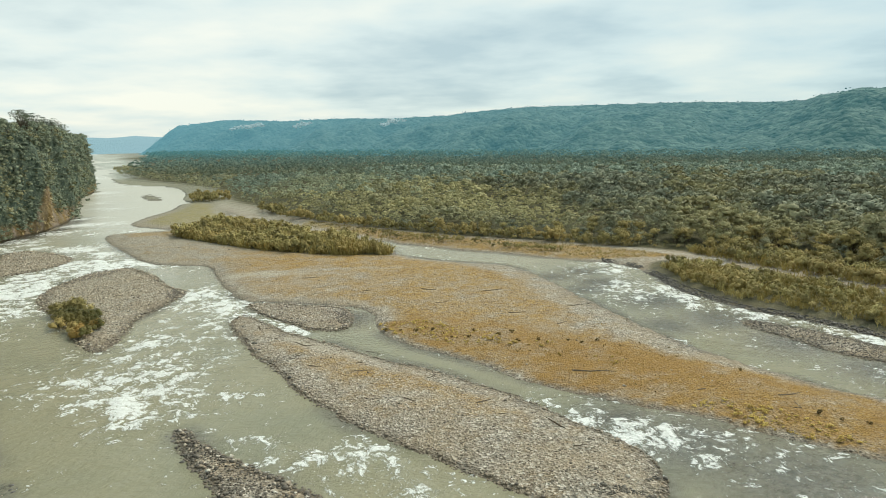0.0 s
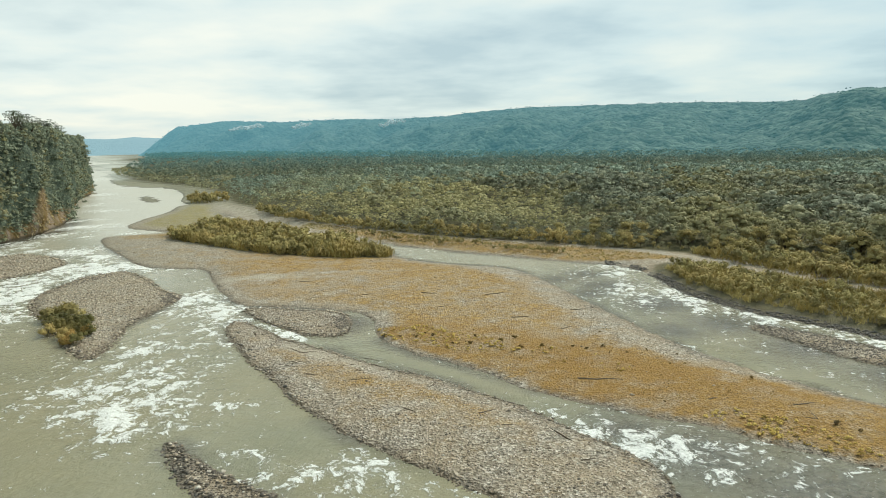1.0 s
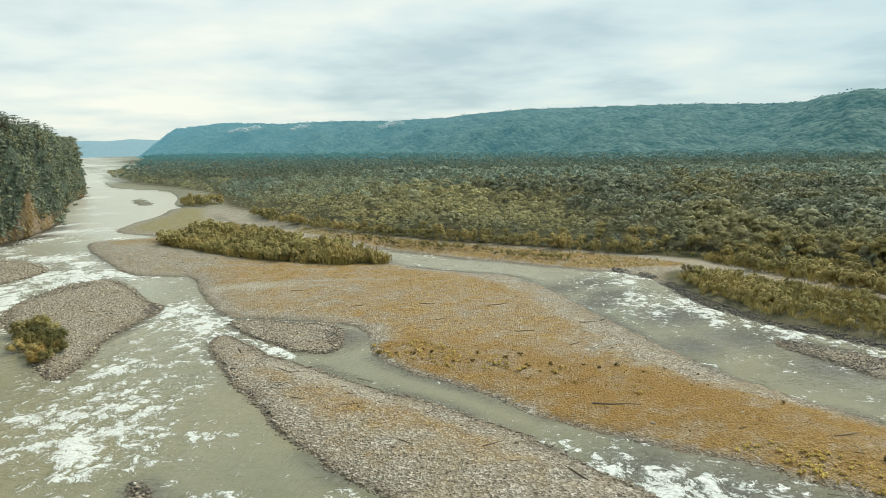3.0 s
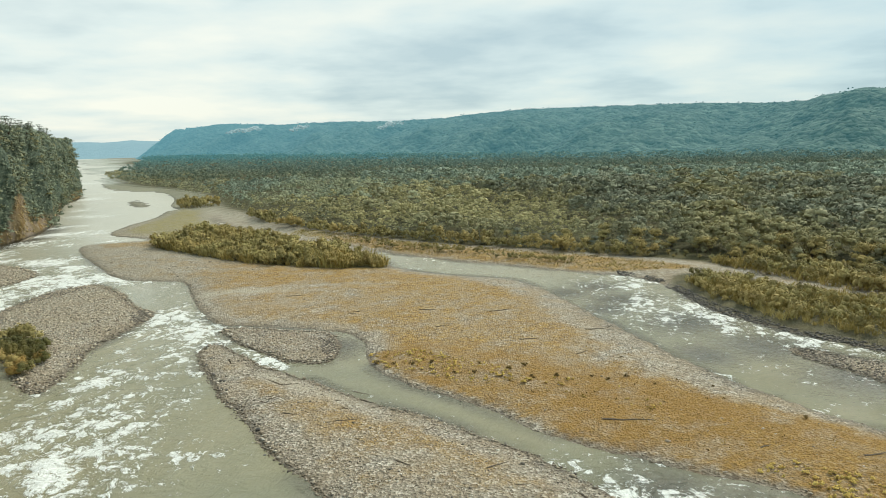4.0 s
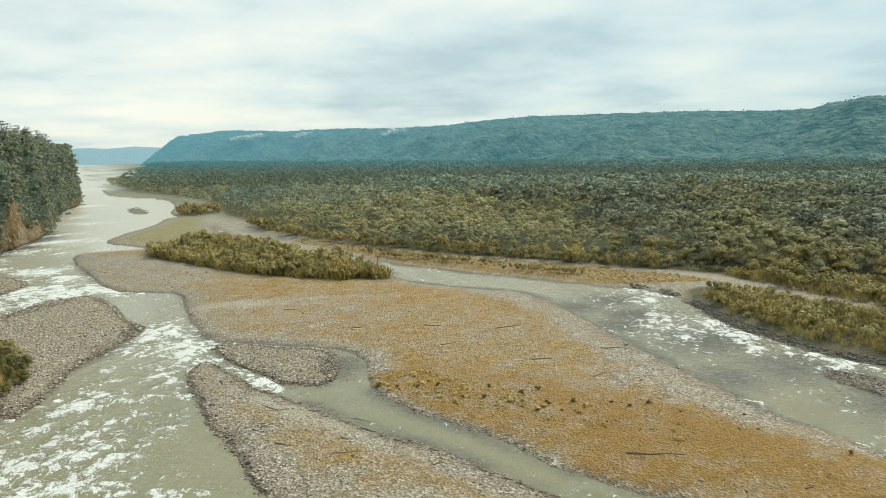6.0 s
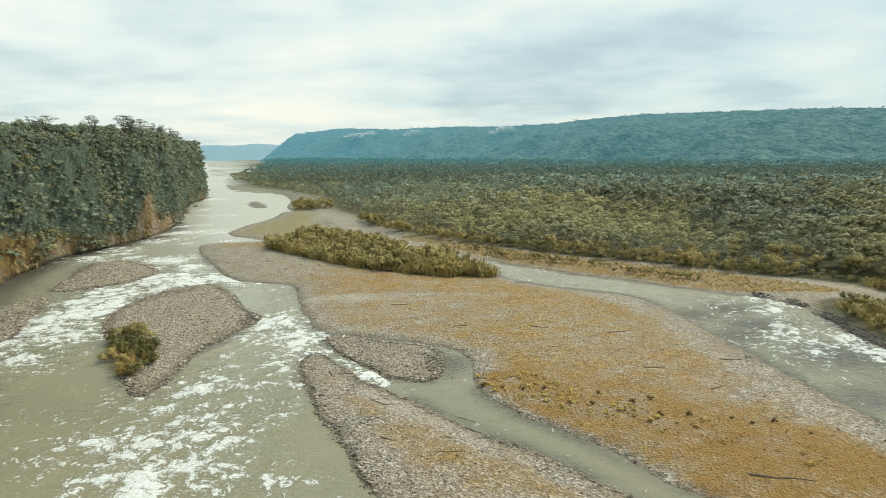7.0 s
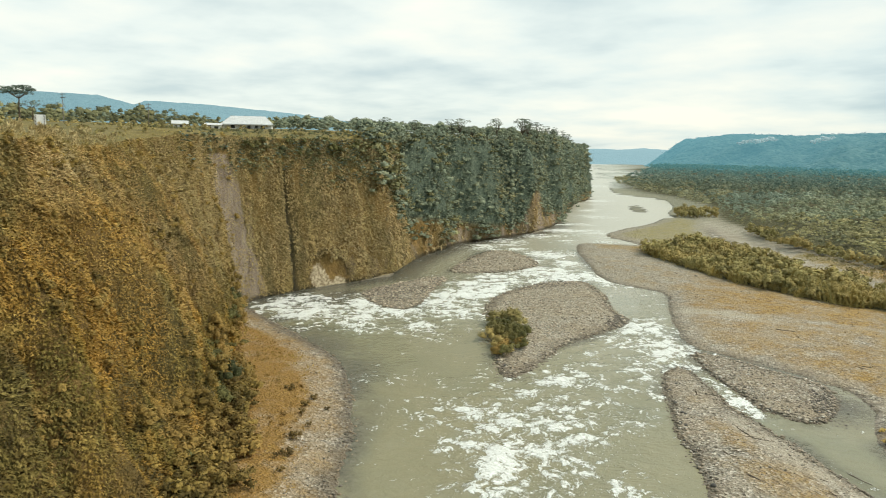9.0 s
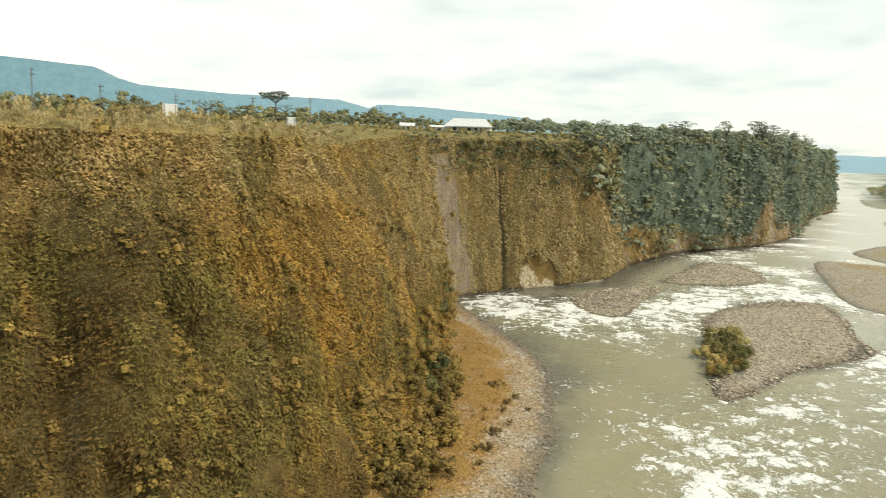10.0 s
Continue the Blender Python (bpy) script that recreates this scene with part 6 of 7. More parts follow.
SHOALS = ((rounded([(-80, 218), (-66, 210), (-60, 196), (-68, 190), (-74, 200)]), 1500, 0.1), (rounded([(-66, 152), (-58, 160), (-50, 176), (-48, 184), (-56, 178), (-64, 164)]), 1100, 0.25), (rounded([(-124, 240), (-112, 256), (-106, 262), (-98, 258), (-112, 228), (-116, 205), (-122, 212)]), 1300, 0.15),
          (rounded([(40, 118), (56, 96), (84, 74), (60, 72), (36, 92), (28, 106)]), 5200, 0.2), (rounded([(72, 178), (84, 164), (98, 142), (112, 120), (124, 96), (100, 108), (82, 134), (70, 160)]), 6000, 0.15), (rounded([(46, 214), (58, 196), (60, 176), (54, 160), (48, 176), (40, 210)]), 2200, 0.1),
          (rounded([(-24, 186), (-14, 182), (-12, 170), (-20, 166), (-26, 176)]), 700, 0.1), (rounded([(-156, 232), (-140, 226), (-128, 196), (-134, 180), (-156, 188)]), 1500, 0.15), (rounded([(20, 92), (34, 96), (40, 78), (30, 66), (16, 76)]), 1800, 0.2))
for poly, n, level in SHOALS:
    x, y, d = in_bar(poly, n * 3, 0.0)
    ok = fbm(x, y, 5, 3, 105) + 0.35 * smooth(d / 3) > level
    x, y = x[ok], y[ok]
    r = rng.gamma(3.0, 0.045, len(x)) + 0.10
    stones(x, y, r, "wet cobbles awash on a shoal", WETSTONE, np.maximum(land_height(x, y), -0.02 - 0.25 * r))
edge_x, edge_y = rng.uniform(62, 140, 60000), rng.uniform(95, 262, 60000)
d = inside(BARS["mainland"], edge_x, edge_y)
ok = (d > -1.0) & (d < 3.4) & (fbm(edge_x, edge_y, 6, 2, 107) > -0.35)
stones(edge_x[ok], edge_y[ok], rng.gamma(3.0, 0.075, ok.sum()) + 0.15, "dark wet stones along the foot of the bank", WETROCK)
x, y, d = in_bar(BARS["main"], 14000, -0.8)
ok = (y > 240) & (x < -60) & (y < 420) & (inside(THICKET, x, y) < -1) & (rng.random(len(x)) < np.where(y < 300, 0.9, 0.35))
stones(x[ok], y[ok], rng.gamma(3.0, 0.08, ok.sum()) + 0.12, "grey cobbles at the head of the bar")
x, y, d = in_bar(BARS["main"], 60000, -0.8, 9)
ok = (y > 70) & (y < 300) & (x < 110) & ((d < 1.6) | ((rng.random(len(x)) < 0.55) & (inside(FRONT, x, y) < -1)))
stones(x[ok], y[ok], rng.gamma(3.0, 0.036, ok.sum()) + 0.07 + 0.2 * (d[ok] < 1.3) * rng.random(ok.sum()), "grey river cobbles along the grassy bar")

x, y, d = in_bar(BARS["main"], 12000, 6)
ok = (y > 75) & (y < 290) & (x < 110) & (inside(THICKET, x, y) < 0)
stones(x[ok], y[ok], rng.gamma(3.0, 0.035, ok.sum()) + 0.06, "pale pebbles scattered over the grassy bar")

# tawny grass
x, y, d = in_bar(BARS["main"], 62000, 4.5)
ok = (y > 75) & (y < 300) & (x < 115) & (inside(THICKET, x, y) < 0)
x, y = x[ok], y[ok]
dens = fbm(x, y, 18, 4, 99)
front = smooth((inside(rounded([(-12, 168), (12, 143), (40, 118), (75, 94), (110, 62), (120, 75), (84, 104), (52, 134), (20, 160), (-2, 176)]), x, y) + 3) / 6)
ok = rng.random(len(x)) < 0.25 + 0.5 * dens + 0.45 * front
x, y, dens, front = x[ok], y[ok], dens[ok], front[ok]
p = np.stack([x, y, land_height(x, y)], 1)
v, f = blades(rng, p, np.tile([0, 0, 1.0], (len(p), 1)), 3, 0.25 + 0.25 * np.clip(dens, 0, 1) + 0.3 * front * rng.random(len(x)), 0.3, 0.7, 0.1, False)
tagged(part("grass", mesh_of("grass", v, f, STRAW)), "short tawny dry grass on the gravel bar", "grass", kind="stuff")
x, y, d = in_bar(BARS["main"], 26000, 5.0)
ok = (y > 75) & (y < 270) & (x < 110) & (inside(THICKET, x, y) < 0) & (rng.random(len(x)) < 0.25 + 1.4 * fbm(x * 0.6 + y * 0.5, y * 1.2 - x * 0.4, 12, 4, 102))
p = np.stack([x[ok], y[ok], land_height(x[ok], y[ok])], 1)
v, f = blades(rng, p, np.tile([0, 0, 1.0], (len(p), 1)), 4, rng.uniform(0.2, 0.55, len(p)), 0.3, 0.8, 0.15, False)
tagged(part("grass", mesh_of("grass", v, f, LEAF_DARK)), "dark brown withered tufts on the gravel bar", "grass", kind="stuff")
x, y, d = in_bar(BARS["bank"], 26000, 5.5)
ok = (y > 60) & (rng.random(len(x)) < smooth((d - 4.5) / 6) + 0.2)
p = np.stack([x[ok], y[ok], land_height(x[ok], y[ok])], 1)
v, f = blades(rng, p, np.tile([0, 0, 1.0], (len(p), 1)), 3, rng.uniform(0.3, 0.7, len(p)), 0.3, 0.7, 0.15, False)
tagged(part("grass", mesh_of("grass", v, f, STRAW)), "rusty dry grass on the bank below the cliff", "grass", kind="stuff")
x, y, d = in_bar(GOLD, 22000, 0.3)
p = np.stack([x, y, land_height(x, y)], 1)
v, f = blades(rng, p, np.tile([0, 0, 1.0], (len(p), 1)), 3, rng.uniform(0.35, 0.9, len(p)) * (1 + 0.6 * fbm(x, y, 10, 3, 103)), 0.3, 0.7, 0.2, False)
tagged(part("grass", mesh_of("grass", v, f, CANE)), "golden grass between channel and wood", "grass", kind="stuff")

gx_, gy_, d = in_bar(BARS["bank"], 9000, 8.5)
ok = (gy_ > 60) & (fbm(gx_, gy_, 8, 3, 101) > -0.05) & (rng.random(len(gx_)) < 0.5)
merged("tall_grass", CANES, gx_[ok], gy_[ok], land_height(gx_[ok], gy_[ok]) - 0.05, rng.uniform(0.12, 0.34, ok.sum()), STRAW, "rusty tufts of tall grass on the bank", "grass", rng)
BUSHES = [(18.8, 153), (35, 151), (42.7, 150), (6, 157), (20.5, 152), (23, 151.5), (25, 152), (14, 156), (2, 160), (-3, 163), (-6, 163), (0, 164), (9, 156), (29, 153), (31, 149), (39, 147), (47, 140), (49, 146), (56, 131),
          (12, 160), (17, 158), (-9, 165), (60, 112), (64, 108), (68, 106), (-84, 114), (-82, 117), (-88, 121), (-78, 108), (-74, 104), (-86, 116), (-91, 119), (-80, 111), (-70, 98), (-76, 101)]
for x, y in BUSHES:
    z = float(land_height(np.array([x]), np.array([y]))[0])
    place("bush", DARK_ME[rng.integers(4)], x + rng.normal() * 1.2, y + rng.normal() * 1.2, z - 0.15, rng.uniform(0.25, 0.55) * (1.7 if x < -60 else 1.0), "small dark brown bush in dry grass", "bush", "small bushes on the grass")


def limb(bm, points, radii, sides=7):
    """A bent, tapering stem through the points, closed at both ends."""
    rings = []
    for k, (c, r) in enumerate(zip(points, radii)):
        a, b = points[max(k - 1, 0)], points[min(k + 1, len(points) - 1)]
        q = (Vector(b) - Vector(a)).to_track_quat("Z", "Y")
        rings.append([bm.verts.new(Vector(c) + q @ Vector((r * math.cos(2 * math.pi * n / sides), r * math.sin(2 * math.pi * n / sides), 0))) for n in range(sides)])
    for lo, hi in zip(rings, rings[1:]):
        for n in range(sides):
            m = (n + 1) % sides
            bm.faces.new((lo[n], lo[m], hi[m], hi[n]))
    bm.faces.new(rings[0][::-1])
    bm.faces.new(rings[-1])


def driftwood(seed, length, thick, m):
    """A bleached trunk with broken branches and a splayed root end."""
    r = np.random.default_rng(seed)
    root = new("driftwood_log")
    pts = [Vector((t * length, r.normal() * 0.02 * length, thick * 0.7 + r.normal() * thick * 0.2)) for t in np.linspace(0, 1, 6)]
    bm = bmesh.new()
    limb(bm, pts, [thick * k for k in (1.15, 1.0, 0.88, 0.72, 0.55, 0.3)])
    part("trunk", from_bm("trunk", bm, DRIFT), root)
    for _ in range(3):
        a = pts[r.integers(1, 5)]
        d = Vector((r.normal() * 0.5, r.normal() * 0.7, r.uniform(0.1, 0.5))) * thick * 4
        bm = bmesh.new()
        limb(bm, [a, a + d * 0.5, a + d + Vector((0, 0, thick * 0.4))], [thick * 0.35, thick * 0.25, thick * 0.08], 5)
        part("branch", from_bm("branch", bm, DRIFT), root)
    for a in range(4):
        d = Vector((-0.8, math.cos(a * 1.57), math.sin(a * 1.57) * 0.5 + 0.2)) * thick * 2.4
        bm = bmesh.new()
        limb(bm, [pts[0], pts[0] + d * 0.5, pts[0] + d], [thick * 0.45, thick * 0.3, thick * 0.08], 5)
        part("root", from_bm("root", bm, DRIFT), root)
    root.matrix_basis = m
    return tagged(root, "weathered driftwood log stranded on the gravel", "log", "driftwood logs")


LOGS = [(27, 133, -8, 9), (-23, 139, -22, 6), (-28, 145, -35, 5), (16, 201, 20, 6), (46, 122, 15, 4), (-14, 135, 5, 4), (8, 118, 30, 4), (-4, 121, -40, 3), (44, 107, 25, 4), (49, 104, -20, 3), (20, 176, 10, 5),
        (-2, 205, -15, 5), (30, 165, 40, 4), (-40, 225, 10, 5), (-95, 228, 20, 4), (36, 184, 0, 5), (2, 188, 25, 4), (-13, 150, -30, 4), (0, 131, 50, 3), (-90, 205, -10, 3), (58, 118, 10, 5)]
for k, (x, y, a, length) in enumerate(LOGS):
    z = max(float(land_height(np.array([float(x)]), np.array([float(y)]))[0]), 0.0)
    driftwood(600 + k, length * 0.85, 0.06 + 0.010 * length, pose(x, y, z - 0.03, 0, 0, a))


x, y, d = in_bar(BARS["main"], 2600, 3.0)
x2, y2, d2 = in_bar(BARS["middle"], 700, 2.0)
x, y = np.r_[x, x2], np.r_[y, y2]
ok = (y < 300) & (y > 75) & (x < 110) & (inside(THICKET, x, y) < 0)
p = np.stack([x[ok], y[ok], land_height(x[ok], y[ok]) + 0.06], 1)
a = np.stack([rng.normal(size=len(p)), rng.normal(size=len(p)) * 0.5, np.abs(rng.normal(size=len(p))) * 0.12], 1)
v, f = blades(rng, p, unit(a), 2, rng.gamma(2.0, 0.42, len(p)), 0.07, 0.25, 0.0)
tagged(part("driftwood_debris", mesh_of("driftwood_debris", v, f, DRIFT)), "dark scattered twigs and flood debris", "debris", kind="stuff")


def boulder_mesh(seed):
    r = np.random.default_rng(seed)
    bm = bmesh.new()
    bmesh.ops.create_icosphere(bm, subdivisions=2, radius=1.0)
    shift = Vector(r.uniform(0, 50, 3))
    for q in bm.verts:
        q.co *= 0.72 + 0.5 * (noise.noise(q.co * 0.9 + shift) * 0.5 + 0.5)
        q.co.z *= 0.7
    return from_bm("boulder", bm, WETROCK)


BOULDER = [boulder_mesh(k) for k in range(5)]
for k in range(70):
    t = rng.uniform(0, 1)
    ax, ay, bx, by = ((-40, 112, -28, 92), (-108, 198, -72, 153), (-49, 176, -20, 121), (60, 236, 72, 200), (57, 246, 68, 240), (-60, 102, -52, 92))[k % 6]
    x, y = ax + (bx - ax) * t + rng.normal() * 0.9, ay + (by - ay) * t + rng.normal() * 0.9
    z = float(land_height(np.array([x]), np.array([y]))[0])
    place("boulder", BOULDER[k % 5], x, y, max(z, -0.15), rng.uniform(0.2, 0.45), "dark wet boulder at the water's edge", "boulder", "boulders at the water's edge", 12)

# ---- the terrace: field, trees, house, signs and poles ----
def plateau_points(n, d0, d1, s0, s1):
    i = rng.integers(int((GATE + s0) / 1.5), int((GATE + s1) / 1.5), n)
    d = rng.uniform(d0, d1, n)
    x, y = top[i, 0] + INLAND[0] * d, top[i, 1] + INLAND[1] * d
    return x, y, plateau_z(top[i, 2], d, x, y), d


x, y, z, d = plateau_points(7000, 0, 30, -190, 70)
p = np.stack([x, y, z - 0.1], 1)
v, f = blades(rng, p, np.tile([0, 0, 1.0], (len(p), 1)), 4, rng.uniform(0.4, 0.9, len(p)) * np.where(d < 5, 1.0, 0.5), 0.16, 0.5, 0.25, False)
tagged(part("grass", mesh_of("grass", v, f, CANE)), "tall pale grass along the terrace rim", "grass", kind="stuff")
x, y, z, d = plateau_points(130, -1.0, 7, -155, -50)
for q in zip(x, y, z):
    place("cane", PLUME_ME[rng.integers(4)], q[0], q[1], q[2] - 0.25, rng.uniform(0.3, 0.75), "pale feathery cane on the terrace rim", "cane", "cane on the terrace rim")
x, y, z, d = plateau_points(900, 2, 120, -260, 90)
ok = ~((d < 75) & (rng.random(len(x)) < np.where(d < 14, 0.3, 0.7)))
merged("terrace_scrub", clump, x[ok], y[ok], z[ok] - 0.2, rng.uniform(0.5, 1.5, ok.sum()), LEAF_SHRUB, "brown scrub on the terrace field", "scrub", rng)
x, y, z, d = plateau_points(760, 100, 420, -330, 300)
ok = ((d > 150) | (rng.random(len(x)) < 0.12)) & ~((d < 120) & (np.hypot(x + 214, y - 196) < 60))
merged("terrace_woods", [dome_crown(560 + k, 7, 3.6 + 0.4 * k, 5, 36, 0.8, 0.4, 0.6) for k in range(4)], x[ok], y[ok], z[ok] - 0.3, rng.uniform(0.55, 1.15, ok.sum()), LEAF_CLIFF, "dark belt of trees behind the terrace field", "woodland", rng)
x, y, z, d = plateau_points(430, 125, 190, -230, 260)
merged("terrace_woods", [dome_crown(580 + k, 6.5, 4.2 + 0.5 * k, 5, 34, 0.8, 0.3, 0.7) for k in range(4)], x, y, z - 0.4, rng.uniform(0.5, 1.25, len(x)) * (1 + 0.3 * fbm(x, y, 30, 2, 63)), LEAF_OLIVE, "olive belt of trees at the back of the terrace field", "woodland", rng)
x, y, z, d = plateau_points(330, 5, 50, 72, 460)
merged("terrace_woods", [dome_crown(570 + k, 6, 3.4 + 0.4 * k, 7, 60, 0.6, 0.4, 0.6) for k in range(4)], x, y, z - 0.3, rng.uniform(0.7, 1.15, len(x)), LEAF_CLIFF, "dark woods behind the cliff's rim", "woodland", rng)


x, y, z, d = plateau_points(300, 0, 55, -110, 5)
merged("terrace_scrub", clump, x, y, z - 0.3, rng.uniform(0.25, 0.75, len(x)), LEAF_SHRUB, "tawny scrub on the terrace", "scrub", rng)
x, y, z, d = plateau_points(260, 2, 30, 0, 75)
merged("terrace_scrub", clump, x, y, z - 0.3, rng.uniform(0.3, 0.9, len(x)), LEAF_OLIVE, "olive scrub along the rim below the house", "scrub", rng)
x, y, z, d = plateau_points(260, 34, 66, -200, -128)
merged("terrace_scrub", clump, x, y, z - 0.2, rng.uniform(1.1, 2.3, len(x)), LEAF_DARK, "dark brown scrub on a low bank behind the field", "scrub", rng)


gx_, gy_ = scatter(rng, np.array([(-132, 36), (-134, 78), (-150, 96), (-180, 90), (-184, 26)], float), 2.8, 0.48)
gz_ = np.array([on_plateau(q, r)[0] for q, r in zip(gx_, gy_)])
merged("terrace_scrub", clump, gx_, gy_, gz_ - 0.3, rng.uniform(0.4, 1.0, len(gx_)), LEAF_SCRUB, "dark brown scrub on the bank behind the boards", "scrub", rng)


def umbrella_tree(x, y, height, spread, seed, label, leaves=520):
    r = np.random.default_rng(seed)
    z = on_plateau(x, y)[0]
    root = new("tree")
    bm = bmesh.new()
    fork = Vector((0.2, 0.1, height * 0.62))
    tube(bm, (0, 0, -0.5), fork, height * 0.028, height * 0.018, 7)
    blobs = []
    for k in range(9):
        a = k * 0.7 + r.uniform(-0.2, 0.2)
        q = Vector((math.cos(a) * spread * r.uniform(0.3, 0.85), math.sin(a) * spread * r.uniform(0.3, 0.85), height * r.uniform(0.74, 0.93)))
        tube(bm, fork, q, height * 0.012, height * 0.005, 5)
        blobs.append((*q, spread * r.uniform(0.34, 0.5), 0.3))
    part("trunk", from_bm("trunk", bm, BARK), root)
    v, f = crown_cloud(r, leaves, blobs, 0.5)
    part("crown", mesh_of("crown", v, f, LEAF_CLIFF), root)
    root.matrix_basis = pose(x, y, z)
    return tagged(root, label, "tree", "single trees of the terrace")


umbrella_tree(-208, 120, 9.4, 5.2, 1, "flat-topped umbrella tree standing on the terrace", 900)
for k, (x, y, h, s) in enumerate(((-156, 86, 7.2, 4.2), (-172, 74, 5.6, 3.4), (-240, 135, 7, 4.0), (-166, 92, 6.0, 3.0))):
    umbrella_tree(x, y, h, s, 10 + k, "thin open-crowned tree on the terrace field", 110)


def utility_pole(x, y, height, turn):
    root = new("utility_pole")
    bm = bmesh.new()
    tube(bm, (0, 0, -0.5), (0, 0, height), 0.12, 0.08, 8)
    part("post", from_bm("post", bm, POLE), root)
    for k, z in enumerate((height - 0.5, height - 1.4)):
        bm = bmesh.new()
        box(bm, -1.1 + 0.2 * k, 1.1 - 0.2 * k, 0.12, 0.24, z - 0.06, z + 0.06)
        arm = part("crossarm", from_bm("crossarm", bm, POLE), root)
        for q in (-0.9, -0.3, 0.3, 0.9):
            bm = bmesh.new()
            tube(bm, (q * 0.9, 0.18, z + 0.06), (q * 0.9, 0.18, z + 0.26), 0.05, 0.035, 6)
            part("insulator", from_bm("insulator", bm, STEEL), arm)
    root.matrix_basis = pose(x, y, on_plateau(x, y)[0], 0, 0, turn)
    return tagged(root, "weathered utility pole with cross-arms and insulators", "utility pole", "utility poles of the terrace")


for x, y, h, a in ((-161, 54, 9.5, 15), (-160, 66, 7.5, 15), (-175, 84, 8, 15), (-186, 106, 8, 15), (-200, 128, 8, 15), (-215, 160, 8, 15), (-150, 44, 9, 15)):
    utility_pole(x, y, h, a)


def notice_board(x, y, width, height, lift, turn):
    root = new("notice_board")
    bm = bmesh.new()
    box(bm, -width / 2, width / 2, -0.06, 0.06, lift, lift + height)
    part("panel", from_bm("panel", bm, WHITE), root)
    for sx in (-0.38, 0.38):
        bm = bmesh.new()
        tube(bm, (sx * width, -0.12, -0.4), (sx * width, -0.12, lift + height * 0.95), 0.06, 0.06, 6)
        part("post", from_bm("post", bm, POLE), root)
    root.matrix_basis = pose(x, y, on_plateau(x, y)[0], 0, 0, turn)
    return tagged(root, "blank white board on two posts in the field", "sign", "white boards in the field")


notice_board(-128, 73, 2.4, 2.0, 1.7, 78)
notice_board(-123, 93, 1.6, 1.7, 2.0, 70)


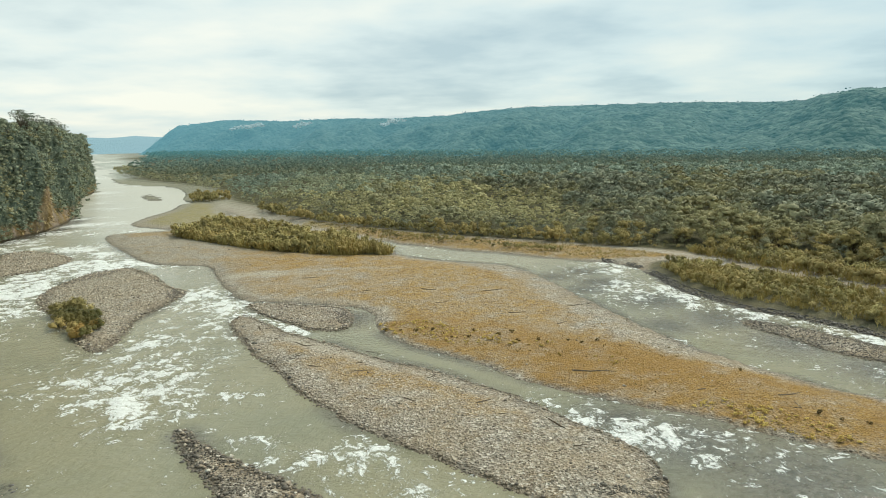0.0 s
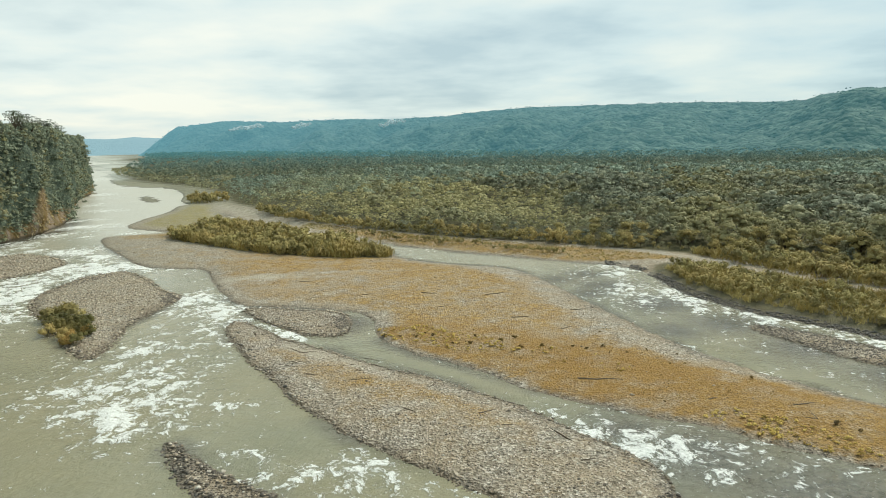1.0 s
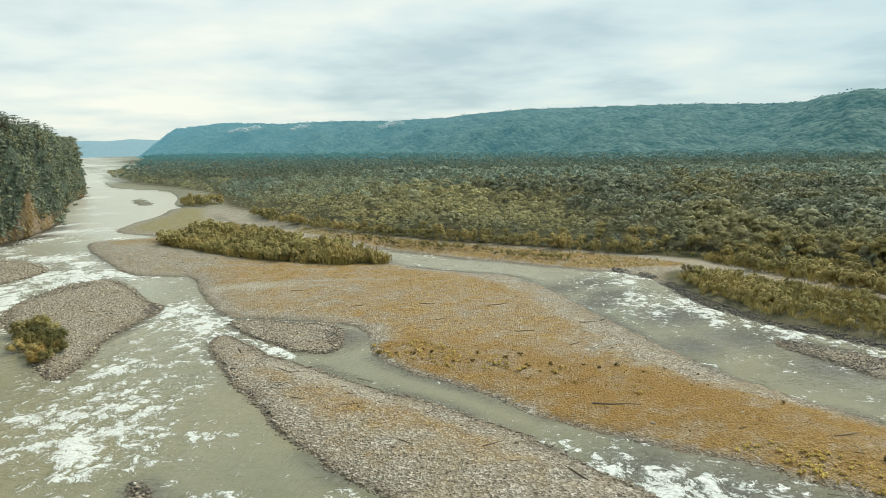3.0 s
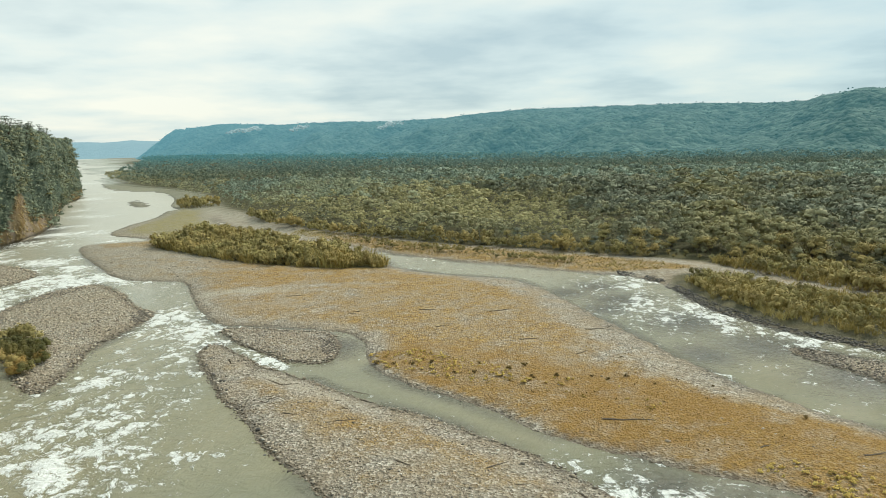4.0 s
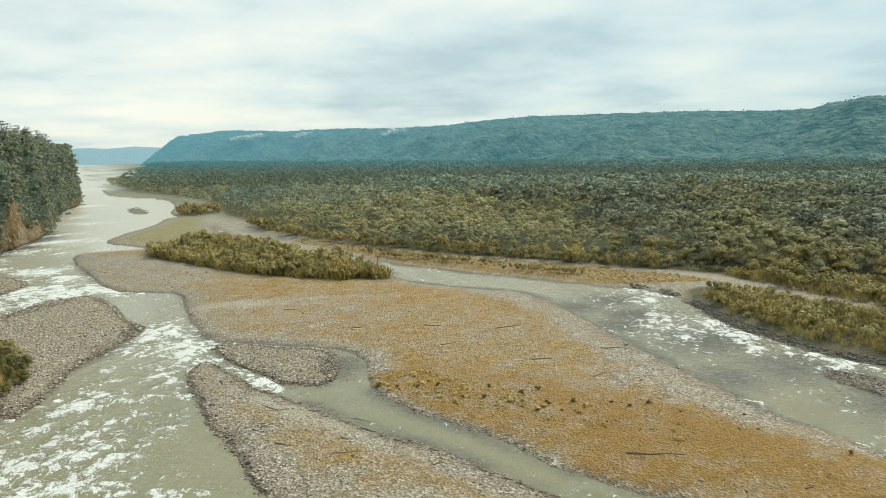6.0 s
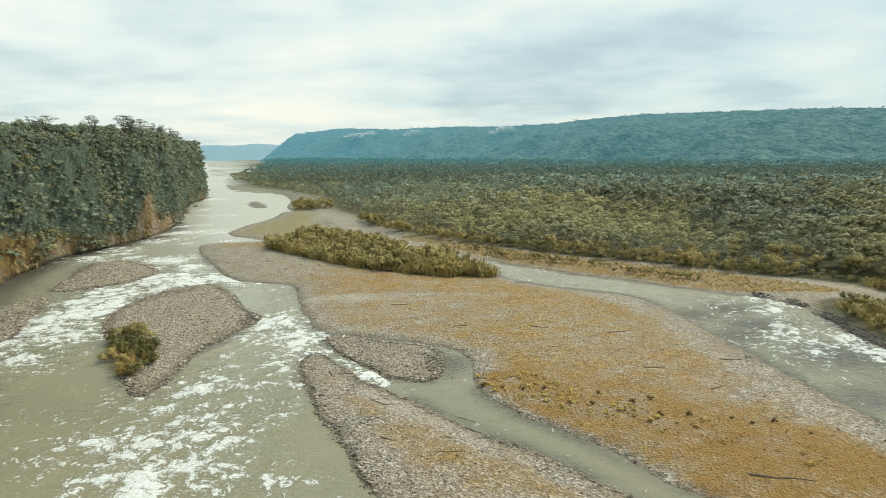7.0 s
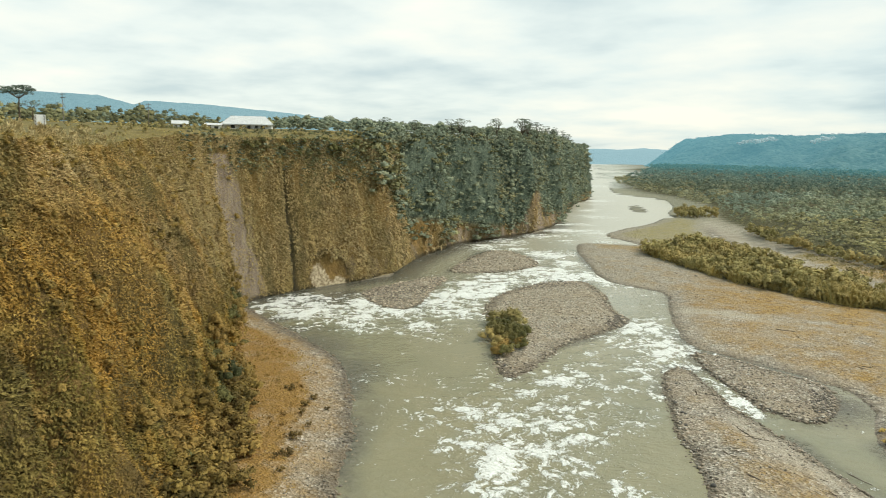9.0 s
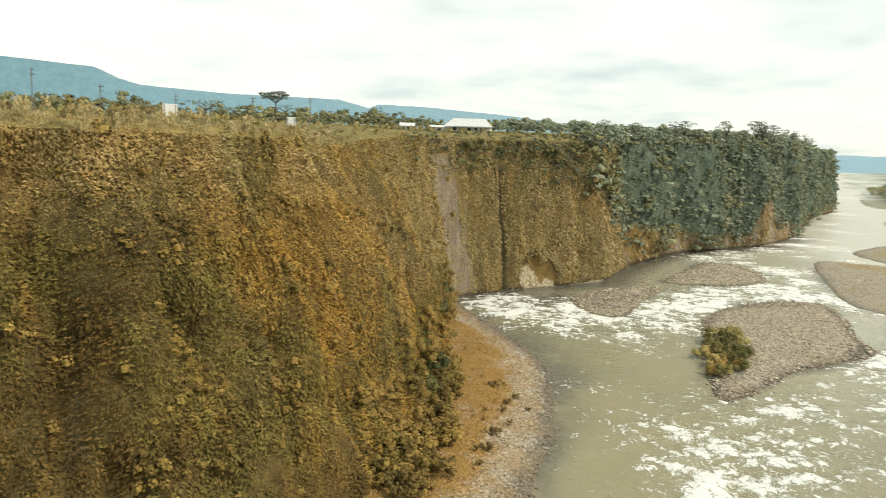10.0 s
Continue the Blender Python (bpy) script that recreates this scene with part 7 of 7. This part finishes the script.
def gabled_house(name, x, y, length, depth, eaves, rise, turn, openings, label, porch=False, hip=0.0):
    """A low shed-like house: walls, two roof slopes with an overhang, doors and windows set into the long side."""
    root = new(name)
    bm = bmesh.new()
    box(bm, -length / 2, length / 2, -depth / 2, depth / 2, -0.6, eaves)
    part("wall", from_bm("wall", bm, WHITE), root)
    for side in (-1, 1):
        bm = bmesh.new()
        o, l2 = 0.7, length / 2 + 0.6
        e0, r0 = (side * (depth / 2 + o), eaves - 0.18), (0.0, eaves + rise)
        vs = [bm.verts.new(c) for c in ((-l2, e0[0], e0[1]), (l2, e0[0], e0[1]), (l2 - hip, 0, r0[1]), (hip - l2, 0, r0[1]), (-l2, e0[0], e0[1] + 0.12), (l2, e0[0], e0[1] + 0.12), (l2 - hip, 0, r0[1] + 0.12), (hip - l2, 0, r0[1] + 0.12))]
        for fc in ((3, 2, 1, 0), (4, 5, 6, 7), (0, 1, 5, 4), (1, 2, 6, 5), (2, 3, 7, 6), (3, 0, 4, 7)):
            bm.faces.new([vs[q] for q in fc])
        slope = part("roof", from_bm("roof", bm, ROOF), root, "pale corrugated metal roof")
        if length > 10:
            for q in np.arange(-l2 + 1.0 + hip, l2 - hip, 2.0):
                bm = bmesh.new()
                tube(bm, (q, e0[0], e0[1] + 0.14), (q, side * 0.05, r0[1] + 0.14), 0.05, 0.05, 4)
                part("seam", from_bm("seam", bm, ROOF), slope)
    for gable in (-1, 1):
        bm = bmesh.new()
        if hip:
            e = depth / 2 + o
            bm.faces.new([bm.verts.new(c) for c in ((gable * l2, -e, eaves - 0.06), (gable * l2, e, eaves - 0.06), (gable * (l2 - hip), 0, eaves + rise + 0.12))])
            bmesh.ops.solidify(bm, geom=bm.faces[:], thickness=0.1)
            part("hip", from_bm("hip", bm, ROOF), root)
            continue
        q = gable * (length / 2 - 0.05)
        bm.faces.new([bm.verts.new(c) for c in ((q, -depth / 2, eaves), (q, depth / 2, eaves), (q, 0, eaves + rise - 0.05))])
        bmesh.ops.solidify(bm, geom=bm.faces[:], thickness=0.1)
        part("gable", from_bm("gable", bm, WHITE), root)
    for kind, q, w, z0, z1 in openings:
        bm = bmesh.new()
        box(bm, q - w / 2, q + w / 2, -depth / 2 - 0.04, -depth / 2 + 0.05, z0, z1)
        part(kind, from_bm(kind, bm, DARKGLASS), root)
    if porch:
        for q in (-0.45, -0.15, 0.15, 0.45):
            bm = bmesh.new()
            box(bm, q * length - 0.08, q * length + 0.08, -depth / 2 - 1.9, -depth / 2 - 1.74, -0.5, eaves - 0.5)
            part("porch_post", from_bm("porch_post", bm, WHITE), root)
        bm = bmesh.new()
        box(bm, -length / 2, length / 2, -depth / 2 - 2.1, -depth / 2, eaves - 0.5, eaves - 0.38)
        part("porch_roof", from_bm("porch_roof", bm, ROOF), root)
    root.matrix_basis = pose(x, y, on_plateau(x, y)[0] - 0.9, 0, 0, turn)
    return tagged(root, label, "house" if length > 10 else "shed")


gabled_house("house", -217, 199, 17, 10, 2.6, 2.9, 50, [("window", -5, 1.5, 1.0, 2.3), ("window", -2.3, 1.5, 1.0, 2.3), ("door", 0.6, 1.1, 0.0, 2.1), ("window", 3, 1.5, 1.0, 2.3), ("window", 5.4, 1.3, 1.0, 2.3)],
             "long low white house with a pale hipped roof", True, 3.0)
gabled_house("shed", -224, 176, 4.5, 3.5, 2.4, 1.0, 60, [("door", 0.4, 1.0, 0.0, 2.0), ("window", -1.3, 0.8, 1.0, 1.8)], "small white shed with a pale roof by the house")
gabled_house("shed", -219, 186, 5.0, 3.0, 2.1, 0.6, 50, [("window", 1.0, 1.4, 0.8, 1.6), ("door", -1.2, 0.9, 0.0, 1.9)], "low white shed with a flat-pitched roof")
